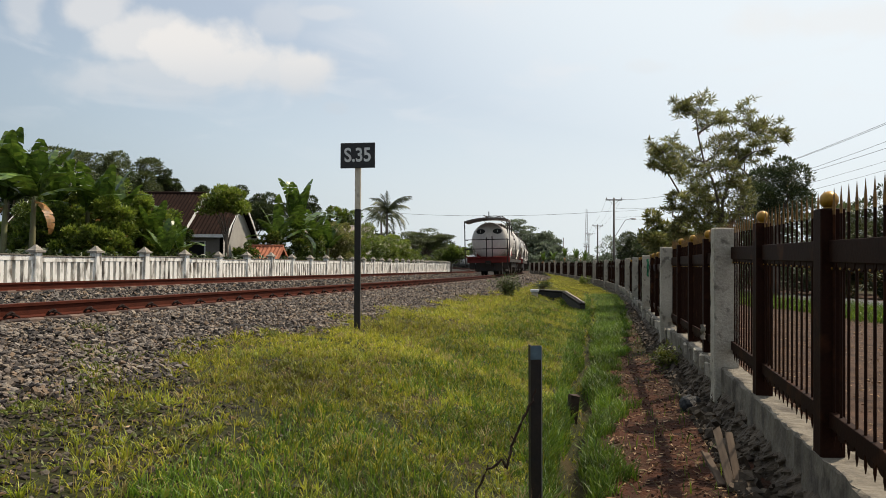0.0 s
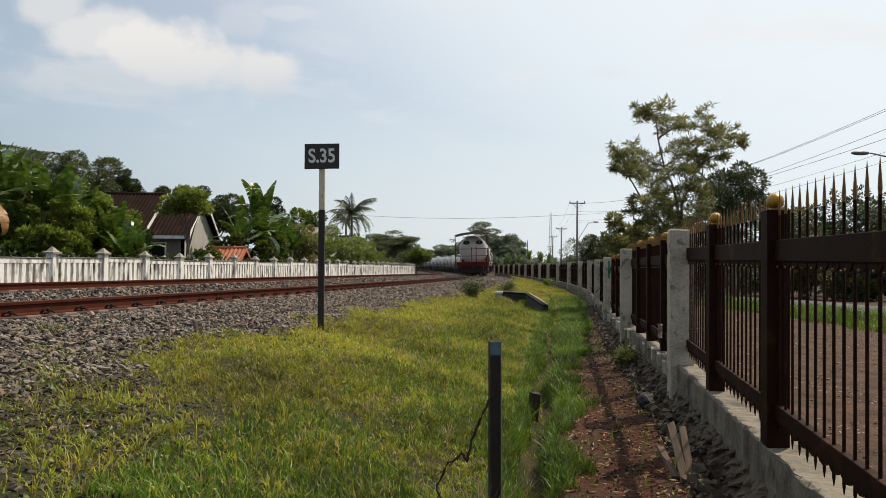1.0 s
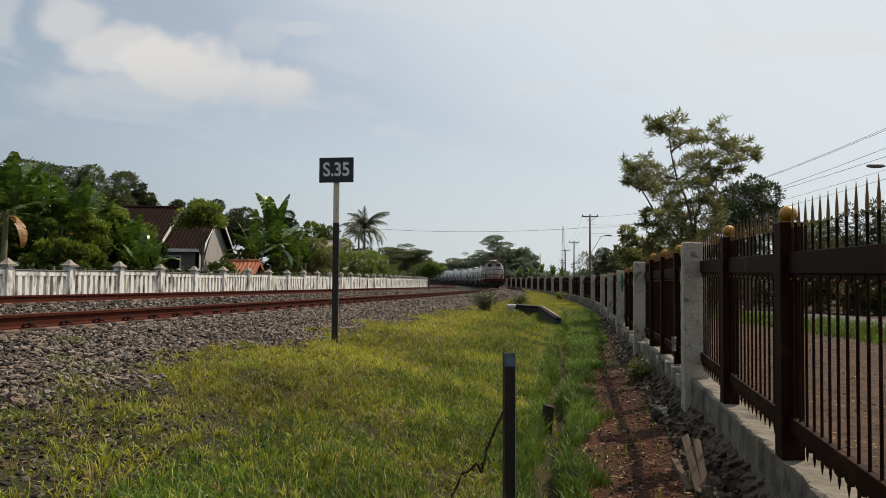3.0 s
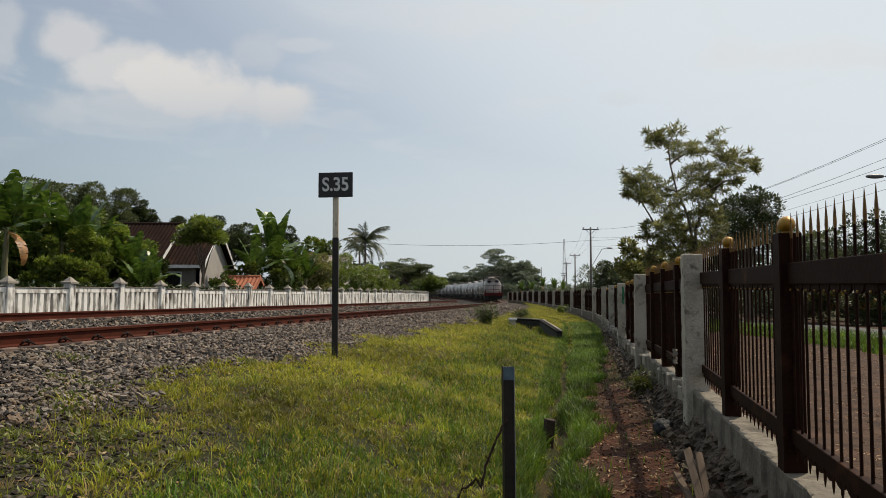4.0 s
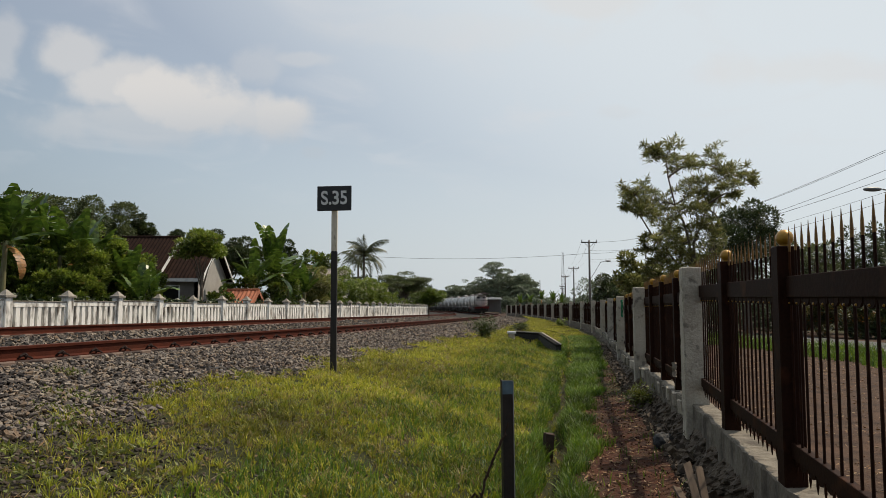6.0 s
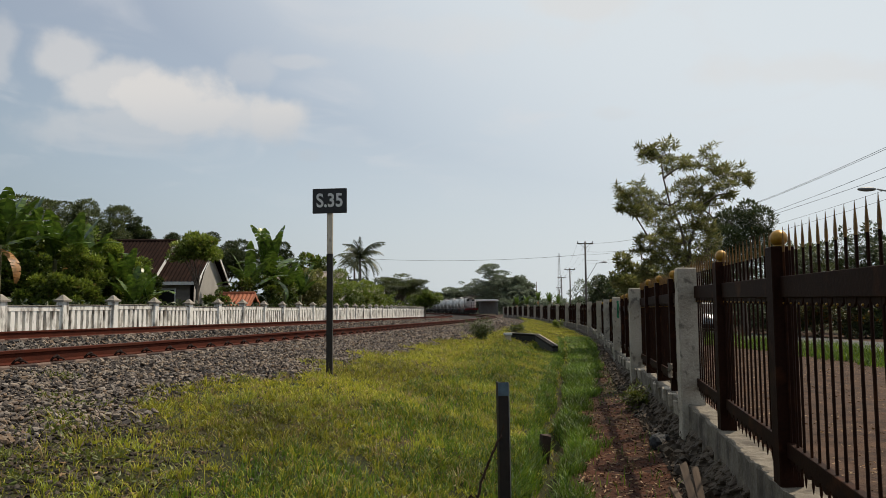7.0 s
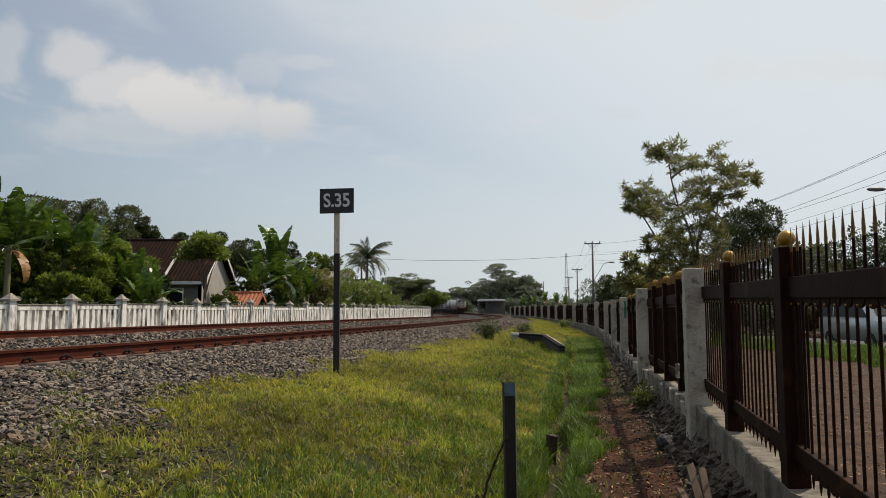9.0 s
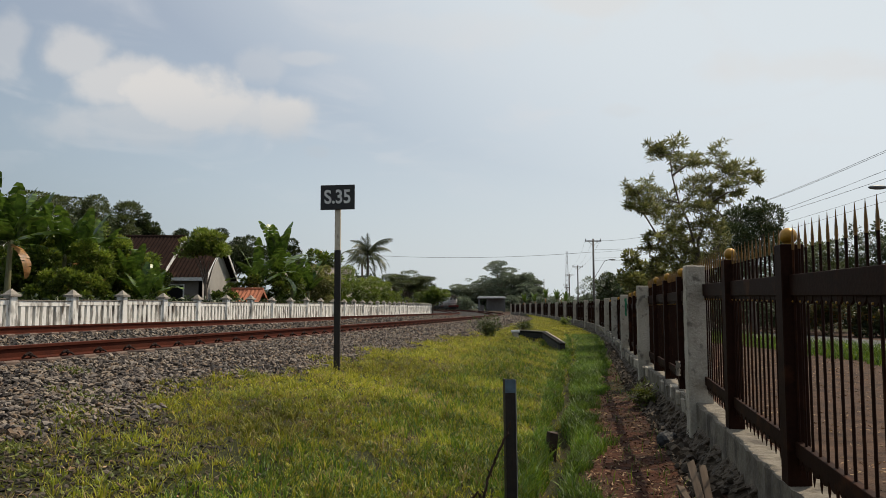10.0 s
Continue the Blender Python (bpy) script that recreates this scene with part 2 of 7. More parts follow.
M = dict(
    rail=mat("rusty_rail", (0.088, 0.020, 0.010), (0.046, 0.012, 0.007), 6, 0.85, 0.3, 0.0, 60, c=(0.070, 0.022, 0.012), spec=0.12),
    rail_head=mat("worn_rail_top", (0.11, 0.045, 0.028), (0.065, 0.028, 0.018), 3, 0.6, 0.05, 0.3, 80, stretch=(1, 0.1, 1)),
    sleeper=mat("sleeper_concrete", (0.16, 0.105, 0.08), (0.10, 0.067, 0.052), 5, 0.9, 0.4),
    clip=mat("rail_clip_steel", (0.028, 0.015, 0.012), None, 20, 0.75, 0.2, 0.0, spec=0.15),
    stone=stone_mat("crushed_stone", ((0.5, 0.39, 0.295), (0.34, 0.285, 0.25), (0.19, 0.155, 0.132), (0.6, 0.485, 0.38), (0.265, 0.21, 0.178), (0.41, 0.285, 0.192), (0.135, 0.113, 0.102), (0.52, 0.445, 0.378))),
    stone_soiled=stone_mat("soiled_stone", ((0.19, 0.148, 0.105), (0.11, 0.09, 0.068), (0.24, 0.20, 0.155), (0.085, 0.07, 0.055), (0.145, 0.107, 0.074)), 0.95, 0.4),
    concrete=mat("weathered_concrete", (0.48, 0.42, 0.335), (0.33, 0.285, 0.225), 3, 0.9, 1.0, 0, 40, c=(0.17, 0.145, 0.115), cmask=(0.57, 0.68), cscale=9),
    sill=mat("footing_concrete", (0.21, 0.178, 0.132), (0.115, 0.096, 0.072), 4, 0.92, 1.0, 0, 28, c=(0.075, 0.060, 0.044), cmask=(0.50, 0.66), cscale=4.5),
    rubble=mat("rubble_stone", (0.105, 0.075, 0.048), (0.036, 0.025, 0.016), 4, 0.9, 0.8, 0, 30, island=0.4),
    iron=mat("brown_painted_iron", (0.024, 0.0080, 0.0036), (0.013, 0.0046, 0.0024), 5, 0.7, 0.15, 0.0, 50, c=(0.060, 0.021, 0.008), cmask=(0.55, 0.75), cscale=5, spec=0.08),
    gold=mat("gold_paint", (0.42, 0.22, 0.02), (0.28, 0.14, 0.015), 10, 0.42, 0.1, 0.35, 60),
    gilt=mat("worn_gilt_paint", (0.25, 0.12, 0.014), (0.10, 0.046, 0.009), 18, 0.6, 0.1, 0.12, 70),
    white_wall=mat("stained_whitewash", (0.88, 0.85, 0.80), (0.76, 0.72, 0.66), 2, 0.9, 0.4, 0, 25, c=(0.15, 0.125, 0.10), cmask=(0.49, 0.67), cscale=5.5, stretch=(1, 1, 0.30)),
    wall_top=mat("mossy_wall_top", (0.20, 0.17, 0.14), (0.10, 0.09, 0.07), 6, 0.95, 0.6),
    cap=mat("grey_post_cap", (0.36, 0.32, 0.27), (0.21, 0.185, 0.155), 6, 0.95, 0.6),
    board=mat("black_sign_paint", (0.012, 0.012, 0.013), (0.022, 0.021, 0.02), 6, 0.6, 0.1),
    letter=mat("white_sign_paint", (0.70, 0.70, 0.68), (0.55, 0.54, 0.52), 12, 0.7, 0.1),
    post_grey=mat("bare_post_wood", (0.62, 0.56, 0.46), (0.45, 0.38, 0.29), 9, 0.9, 0.4, c=(0.12, 0.09, 0.07), cmask=(0.60, 0.70), cscale=7, stretch=(1, 1, 0.35)),
    post_black=mat("black_post_paint", (0.012, 0.010, 0.009), (0.024, 0.018, 0.014), 8, 0.75, 0.3),
    steel_post=mat("dark_steel_angle", (0.014, 0.012, 0.011), (0.03, 0.02, 0.014), 8, 0.6, 0.3, 0.3),
    steel_lit=mat("sunlit_edge", (0.45, 0.44, 0.42), (0.30, 0.28, 0.25), 10, 0.5, 0.2, 0.6),
    wire=mat("rusty_wire", (0.05, 0.025, 0.015), None, 30, 0.8, 0.0, 0.3),
    tank=mat("tank_paint", (0.62, 0.58, 0.53), (0.48, 0.44, 0.40), 1.5, 0.45, 0.05, 0, 12, c=(0.24, 0.19, 0.15), cmask=(0.60, 0.85), cscale=1.2, stretch=(1, 1, 0.4)),
    tank_silver=mat("aluminium_tank_paint", (0.62, 0.59, 0.56), (0.44, 0.42, 0.40), 1.5, 0.4, 0.05, 0.2, 12, c=(0.20, 0.15, 0.12), cmask=(0.58, 0.8), cscale=1.2, stretch=(1, 1, 0.4)),
    red=mat("wagon_red", (0.26, 0.018, 0.015), (0.17, 0.014, 0.012), 4, 0.55, 0.1, 0, 30, c=(0.10, 0.03, 0.02), cmask=(0.58, 0.8)),
    bogie=mat("grimy_steel", (0.028, 0.024, 0.022), (0.05, 0.035, 0.025), 6, 0.75, 0.3, 0.3),
    dark_rail=mat("dark_railing", (0.03, 0.018, 0.015), None, 8, 0.6, 0.1),
    canopy=mat("canopy_sheet", (0.16, 0.13, 0.11), (0.10, 0.08, 0.07), 3, 0.6, 0.1, 0.3),
    strap=mat("pale_strap", (0.74, 0.70, 0.64), None, 8, 0.6, 0.1),
    rooftile=mat("dark_clay_tile", (0.030, 0.0155, 0.0115), (0.016, 0.0088, 0.007), 3, 0.95, 0.3, 0, 20, c=(0.044, 0.023, 0.016), spec=0.08),
    rooftile_red=mat("orange_clay_tile", (0.40, 0.13, 0.06), (0.26, 0.08, 0.04), 4, 0.85, 0.3, 0, 25),
    plaster=mat("house_plaster", (0.42, 0.39, 0.36), (0.32, 0.30, 0.28), 1.5, 0.9, 0.2, 0, 20, c=(0.34, 0.31, 0.28), cmask=(0.6, 0.8), cscale=1),
    barge=mat("white_board", (0.78, 0.76, 0.73), None, 4, 0.8, 0.1),
    # dark wall tone; on the house fronts it holds the porch shade
    dark_wall=mat("dark_wall_and_porch_shade", (0.20, 0.17, 0.15), None, 2, 0.9, 0.1),
    window=mat("dark_window_glass", (0.015, 0.015, 0.017), None, 3, 0.3, 0.0, spec=0.2),
    bark=mat("bark", (0.16, 0.12, 0.09), (0.09, 0.07, 0.055), 8, 0.95, 0.6, stretch=(1, 1, 0.3)),
    bark_pale=mat("pale_bark", (0.15, 0.12, 0.09), (0.09, 0.075, 0.06), 8, 0.95, 0.5, stretch=(1, 1, 0.3)),
    stem=mat("banana_stem", (0.20, 0.21, 0.09), (0.13, 0.10, 0.05), 6, 0.7, 0.3, stretch=(1, 1, 0.2)),
    pole=mat("utility_pole", (0.17, 0.15, 0.135), (0.12, 0.10, 0.09), 4, 0.9, 0.2),
    lamp=mat("lamp_housing", (0.22, 0.22, 0.22), None, 6, 0.5, 0.1),
    cable=mat("cable", (0.03, 0.03, 0.03), None, 5, 0.7, 0.0),
    hut_roof=mat("hut_roof_sheet", (0.62, 0.62, 0.60), (0.45, 0.45, 0.44), 3, 0.6, 0.1),
    hut_wall=mat("hut_wall_paint", (0.16, 0.155, 0.15), (0.10, 0.098, 0.095), 2, 0.85, 0.1),
    van=mat("silver_van_paint", (0.55, 0.56, 0.57), (0.47, 0.48, 0.49), 2, 0.3, 0.0, 0.3),
    tyre=mat("tyre_rubber", (0.02, 0.02, 0.02), None, 8, 0.85, 0.1),
    asphalt=mat("asphalt", (0.075, 0.073, 0.071), (0.05, 0.048, 0.047), 2, 0.9, 0.3, 0, 60),
    wood=mat("split_wood", (0.20, 0.14, 0.095), (0.09, 0.06, 0.04), 6, 0.9, 0.4, stretch=(1, 1, 0.2)),
    rooftile_pale=mat("faded_tile", (0.36, 0.31, 0.26), (0.25, 0.21, 0.18), 2, 0.9, 0.2, 0, 20),
    steel_blue=mat("bluish_paint", (0.10, 0.16, 0.20), (0.06, 0.09, 0.11), 20, 0.6, 0.1),
    dirt_crumb=mat("dirt_clods", (0.095, 0.038, 0.018), (0.038, 0.016, 0.009), 9, 0.95, 0.4, island=0.5),
    stump=mat("rotten_wood", (0.055, 0.029, 0.016), (0.03, 0.017, 0.011), 6, 0.95, 0.5),
    bag=mat("black_plastic", (0.008, 0.008, 0.009), None, 8, 0.75, 0.3),
    green_cloth=mat("green_cloth", (0.03, 0.22, 0.10), (0.02, 0.14, 0.07), 8, 0.9, 0.2),
    pale_cloth=mat("pale_rag", (0.30, 0.26, 0.21), (0.20, 0.17, 0.14), 8, 0.9, 0.2),
    litter=leaf_mat("dry_leaf_litter", (0.20, 0.11, 0.05), (0.34, 0.23, 0.13), (0.10, 0.06, 0.03), 0.3, trans=0.1, rough=0.9),
    mast=mat("faded_mast_paint", (0.34, 0.33, 0.33), (0.28, 0.24, 0.24), 3, 0.7, 0.0),
    # culvert concrete near black: the shadow on its face is in the colour
    culvert_top=mat("shade_dark_coping", (0.026, 0.023, 0.019), (0.014, 0.013, 0.011), 4, 0.95, 0.5, spec=0.1),
    culvert=mat("shade_dark_concrete", (0.018, 0.017, 0.015), (0.03, 0.028, 0.025), 4, 0.9, 0.4),
    grass=leaf_mat("grass_blades", (0.137, 0.158, 0.010), (0.42, 0.385, 0.036), (0.44, 0.29, 0.10), 0.14, 0.43, 0.6, 0.28, 1.75, 11.0),
    grass_lush=leaf_mat("lush_grass_blades", (0.042, 0.100, 0.009), (0.165, 0.240, 0.021), (0.20, 0.15, 0.05), 0.05, 0.37, 0.55, 0.3, 1.6, 9.0),
    grass_green=leaf_mat("green_grass_blades", (0.105, 0.155, 0.011), (0.35, 0.365, 0.032), (0.31, 0.22, 0.07), 0.07, 0.42, 0.55, 0.28, 1.7, 9.0),
    grass_dry=leaf_mat("withered_grass_blades", (0.26, 0.19, 0.075), (0.36, 0.28, 0.13), (0.14, 0.09, 0.04), 0.25, 0.3, 0.8),
    weed=leaf_mat("weed_leaves", (0.085, 0.112, 0.016), (0.18, 0.19, 0.032), (0.22, 0.14, 0.05), 0.14, trans=0.33),
    weed_dark=leaf_mat("dark_weed_leaves", (0.045, 0.07, 0.016), (0.10, 0.12, 0.03), trans=0.3),
    leaf=leaf_mat("hedge_leaves", (0.062, 0.105, 0.014), (0.20, 0.255, 0.036), trans=0.3, low=0.28),
    leaf_light=leaf_mat("light_green_leaves", (0.105, 0.165, 0.018), (0.27, 0.315, 0.048), trans=0.34, low=0.3),
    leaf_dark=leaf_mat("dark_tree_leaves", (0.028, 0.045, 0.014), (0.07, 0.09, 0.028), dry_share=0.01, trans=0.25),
    leaf_mid=leaf_mat("grey_green_tree_leaves", (0.060, 0.082, 0.030), (0.15, 0.170, 0.062), dry_share=0.01, trans=0.3, low=0.35),
    # air haze of the distance mixed into the leaf colour
    leaf_far=leaf_mat("haze_tinted_tree_leaves", (0.115, 0.145, 0.095), (0.19, 0.225, 0.145), dry_share=0.002, trans=0.38),
    leaf_olive=leaf_mat("olive_tree_leaves", (0.115, 0.132, 0.036), (0.30, 0.290, 0.095), (0.32, 0.25, 0.09), 0.08, trans=0.42, rough=0.45, low=0.35),
    leaf_orange=leaf_mat("orange_hedge_leaves", (0.05, 0.06, 0.015), (0.10, 0.09, 0.02), (0.40, 0.17, 0.02), 0.22, trans=0.3),
    banana=leaf_mat("banana_leaves", (0.036, 0.080, 0.010), (0.125, 0.19, 0.026), dry_share=0.02, trans=0.26, rough=0.36, low=0.3),
    banana_dry=leaf_mat("dry_banana_leaves", (0.30, 0.13, 0.035), (0.36, 0.18, 0.06), trans=0.3),
    palm=leaf_mat("palm_fronds", (0.040, 0.052, 0.018), (0.085, 0.095, 0.032), trans=0.2),
)

# ---- making things ----


def thing(name, m=None, label="", category="", group="", kind=""):
    ob = new(name)
    if m is not None:
        ob.matrix_basis = m
    return tagged(ob, label, category, group, kind)


def mesh_of(name, bm, material, smooth=False):
    me = bpy.data.meshes.new(name)
    bm.to_mesh(me)
    bm.free()
    me.materials.append(material)
    if smooth:
        me.polygons.foreach_set("use_smooth", [True] * len(me.polygons))
    return me


def part(name, bm, material, parent, label="", m=None, smooth=False):
    ob = new(name, bm if isinstance(bm, bpy.types.Mesh) else mesh_of(name, bm, material, smooth))
    ob.parent = parent
    if m is not None:
        ob.matrix_basis = m
    if label:
        ob["label"] = label
    return ob


def np_mesh(name, verts, quads=None, tris=None, material=None):
    me = bpy.data.meshes.new(name)
    verts = np.asarray(verts, np.float32).reshape(-1, 3)
    q = np.zeros((0, 4), np.int32) if quads is None else np.asarray(quads, np.int32).reshape(-1, 4)
    t = np.zeros((0, 3), np.int32) if tris is None else np.asarray(tris, np.int32).reshape(-1, 3)
    me.vertices.add(len(verts))
    me.vertices.foreach_set("co", verts.ravel())
    me.loops.add(q.size + t.size)
    me.loops.foreach_set("vertex_index", np.concatenate([q.ravel(), t.ravel()]))
    me.polygons.add(len(q) + len(t))
    me.polygons.foreach_set("loop_start", np.concatenate([np.arange(len(q)) * 4, q.size + np.arange(len(t)) * 3]).astype(np.int32))
    me.polygons.foreach_set("use_smooth", np.zeros(len(q) + len(t), bool))
    me.update(calc_edges=True)
    me.validate()
    if material:
        me.materials.append(material)
    return me


def box(bm, x0, x1, y0, y1, z0, z1, m=None, bevel=0.0):
    r = bmesh.ops.create_cube(bm, size=1.0)["verts"]
    t = Matrix.Translation(((x0 + x1) / 2, (y0 + y1) / 2, (z0 + z1) / 2)) @ Matrix.Diagonal((x1 - x0, y1 - y0, z1 - z0, 1))
    bmesh.ops.transform(bm, matrix=(m @ t) if m is not None else t, verts=r)
    if bevel:
        edges = list({e for v in r for e in v.link_edges})
        bmesh.ops.bevel(bm, geom=edges, offset=bevel, segments=1, affect="EDGES")
    return r


def tube(bm, pts, radii, sides=8, caps=True):
    """A tapered tube along points."""
    pts = [Vector(p) for p in pts]
    if isinstance(radii, (int, float)):
        radii = [radii] * len(pts)
    rings = []
    for i, p in enumerate(pts):
        d = (pts[min(i + 1, len(pts) - 1)] - pts[max(i - 1, 0)]).normalized()
        a = d.orthogonal().normalized() if abs(d.z) > 0.9 else d.cross(Vector((0, 0, 1))).normalized()
        b = d.cross(a)
        rings.append([bm.verts.new(p + (a * math.cos(k * math.tau / sides) + b * math.sin(k * math.tau / sides)) * radii[i]) for k in range(sides)])
    for r, s in zip(rings, rings[1:]):
        for k in range(sides):
            bm.faces.new((r[k], r[(k + 1) % sides], s[(k + 1) % sides], s[k]))
    if caps:
        bm.faces.new(rings[0][::-1])
        bm.faces.new(rings[-1])


def ball(bm, c, r, seg=14, squash=1.0):
    v = bmesh.ops.create_uvsphere(bm, u_segments=seg, v_segments=seg // 2 + 1, radius=r)["verts"]
    bmesh.ops.transform(bm, matrix=Matrix.Translation(c) @ Matrix.Diagonal((1, 1, squash, 1)), verts=v)


def lathe(bm, profile, sides=20, axis="Z"):
    """Turn (radius, height) pairs round an axis."""
    rings = []
    for r, h in profile:
        ring = []
        for k in range(sides):
            a = k * math.tau / sides
            p = (r * math.cos(a), r * math.sin(a), h) if axis == "Z" else ((r * math.cos(a), h, r * math.sin(a)) if axis == "Y" else (h, r * math.cos(a), r * math.sin(a)))
            ring.append(bm.verts.new(p))
        rings.append(ring)
    for a, b in zip(rings, rings[1:]):
        for k in range(sides):
            bm.faces.new((a[k], a[(k + 1) % sides], b[(k + 1) % sides], b[k]))
    bm.faces.new(rings[0])
    bm.faces.new(rings[-1][::-1])
    bmesh.ops.recalc_face_normals(bm, faces=bm.faces)


def extrude_along(bm, outline, pts_frames):
    """Sweep a closed outline of (across, up) along (point, across-vector) frames."""
    rings = []
    for p, a in pts_frames:
        rings.append([bm.verts.new((p[0] + a[0] * u, p[1] + a[1] * u, p[2] + w)) for u, w in outline])
    n = len(outline)
    for r, s in zip(rings, rings[1:]):
        for k in range(n):
            bm.faces.new((r[k], r[(k + 1) % n], s[(k + 1) % n], s[k]))
    bm.faces.new(rings[0])
    bm.faces.new(rings[-1][::-1])
    bmesh.ops.recalc_face_normals(bm, faces=bm.faces)


# ---- plan ----
CX, CY, R0 = -402.5, 112.0, 410.0   # the track lies on a wide curve about this centre


def on_track(s, v=0.0):
    """The point s metres along the curve (0 where it runs straight ahead), v metres to its outer side."""
    a = s / R0
    return CX + (R0 + v) * math.cos(a), CY + (R0 + v) * math.sin(a)


def track_pose(s, v=0.0, z=0.0, tilt=0.0):
    x, y = on_track(s, v)
    return pose(x, y, z, 0, tilt, math.degrees(s / R0))


def rail_z(s):
    return 1.01 - 0.26 * np.exp(-((s + 5) / 45.0) ** 2)


# the fence line: x at y
FY = np.array([-20, -8, 0.9, 7.6, 12.6, 18.3, 24.2, 30, 36, 42, 48, 54, 60, 66, 72, 78, 84, 90, 96, 104, 125, 200.0])
FX = np.array([-2.7, -0.4, 1.31, 2.71, 3.57, 4.70, 5.86, 6.95, 7.83, 8.45, 8.88, 9.24, 9.54, 9.80, 9.98, 10.11, 10.22, 10.28, 10.28, 10.2, 10.0, 8.0])


def fence_x(y):
    return np.interp(y, FY, FX)


def spot(bearing, depth):
    """Plan point at a depth ahead, bearing as x over y."""
    return bearing * depth, depth


def bumps(x, y, k):
    return np.sin(x * 1.7 * k + 1.3 * np.sin(y * 0.9 * k)) * np.sin(y * 1.3 * k + 1.1 * np.sin(x * 1.1 * k + 2))


BED_V = np.array([-14, -11.5, -9.5, -7.6, -6.9, -4.3, -3.2, -1.6, -0.9, 1.0, 1.5, 3.2])
BED_Z = np.array([-0.50, -0.46, -0.42, -0.28, -0.25, -0.13, -0.18, -0.29, -0.285, -0.19, -0.21, -0.43])


def ground_z(x, y):
    x, y = np.asarray(x, float), np.asarray(y, float)
    r = np.hypot(x - CX, y - CY)
    v = r - R0
    s = R0 * np.arctan2(y - CY, x - CX)
    zr = rail_z(s)
    e = fence_x(y) - x
    path = np.interp(y, [-20, 0, 7, 18, 36, 60, 96, 150], [0, 0, 0, 0.10, 0.20, 0.55, 0.75, 0.85])
    bed = zr + np.interp(v, BED_V, BED_Z)
    toe = zr - 0.43
    w = np.clip((v - 3.2) / np.maximum(v - 3.2 + e - 1.62, 0.4), 0, 1)
    bank = toe + (path - toe) * np.where(e > 1.62, w ** 1.5, 1.0) + 0.03 * bumps(x, y, 1.5) * np.clip(v - 3.2, 0, 1)
    ditch = np.exp(-((e - 1.45 - 0.10 * bumps(y, y, 0.55) - 0.05 * bumps(x, y, 2.0)) / 0.11) ** 2) * 0.20 * (1 + 0.4 * bumps(x, y, 1.3)) * np.clip((34 - y) / 10, 0, 1)
    dirt = path + 0.015 * bumps(x + 0.7 * y, y - 0.6 * x, 0.9) + np.clip(0.5 - e, 0, 0.5) * 0.12
    ditch = ditch + 0.55 * np.exp(-((x - 3.2) / 0.5) ** 2 - ((y - 25.0) / 2.2) ** 2)
    left = np.where(v < 3.2, bed, np.where(e > 1.45, bank, dirt)) - ditch
    yard = 0.02 + 0.03 * bumps(x, y, 0.8) + 0 * x
    z = np.where(e > -0.05, left, yard)
    far = np.clip((np.abs(y - 60) - 160) / 80, 0, 1)
    z = z * (1 - far) + 0.45 * far
    z = np.where(v < -14, np.maximum(0.45 + 0 * z, z * 0 + 0.45), z)
    return z


def gz(x, y):
    return float(ground_z(x, y))


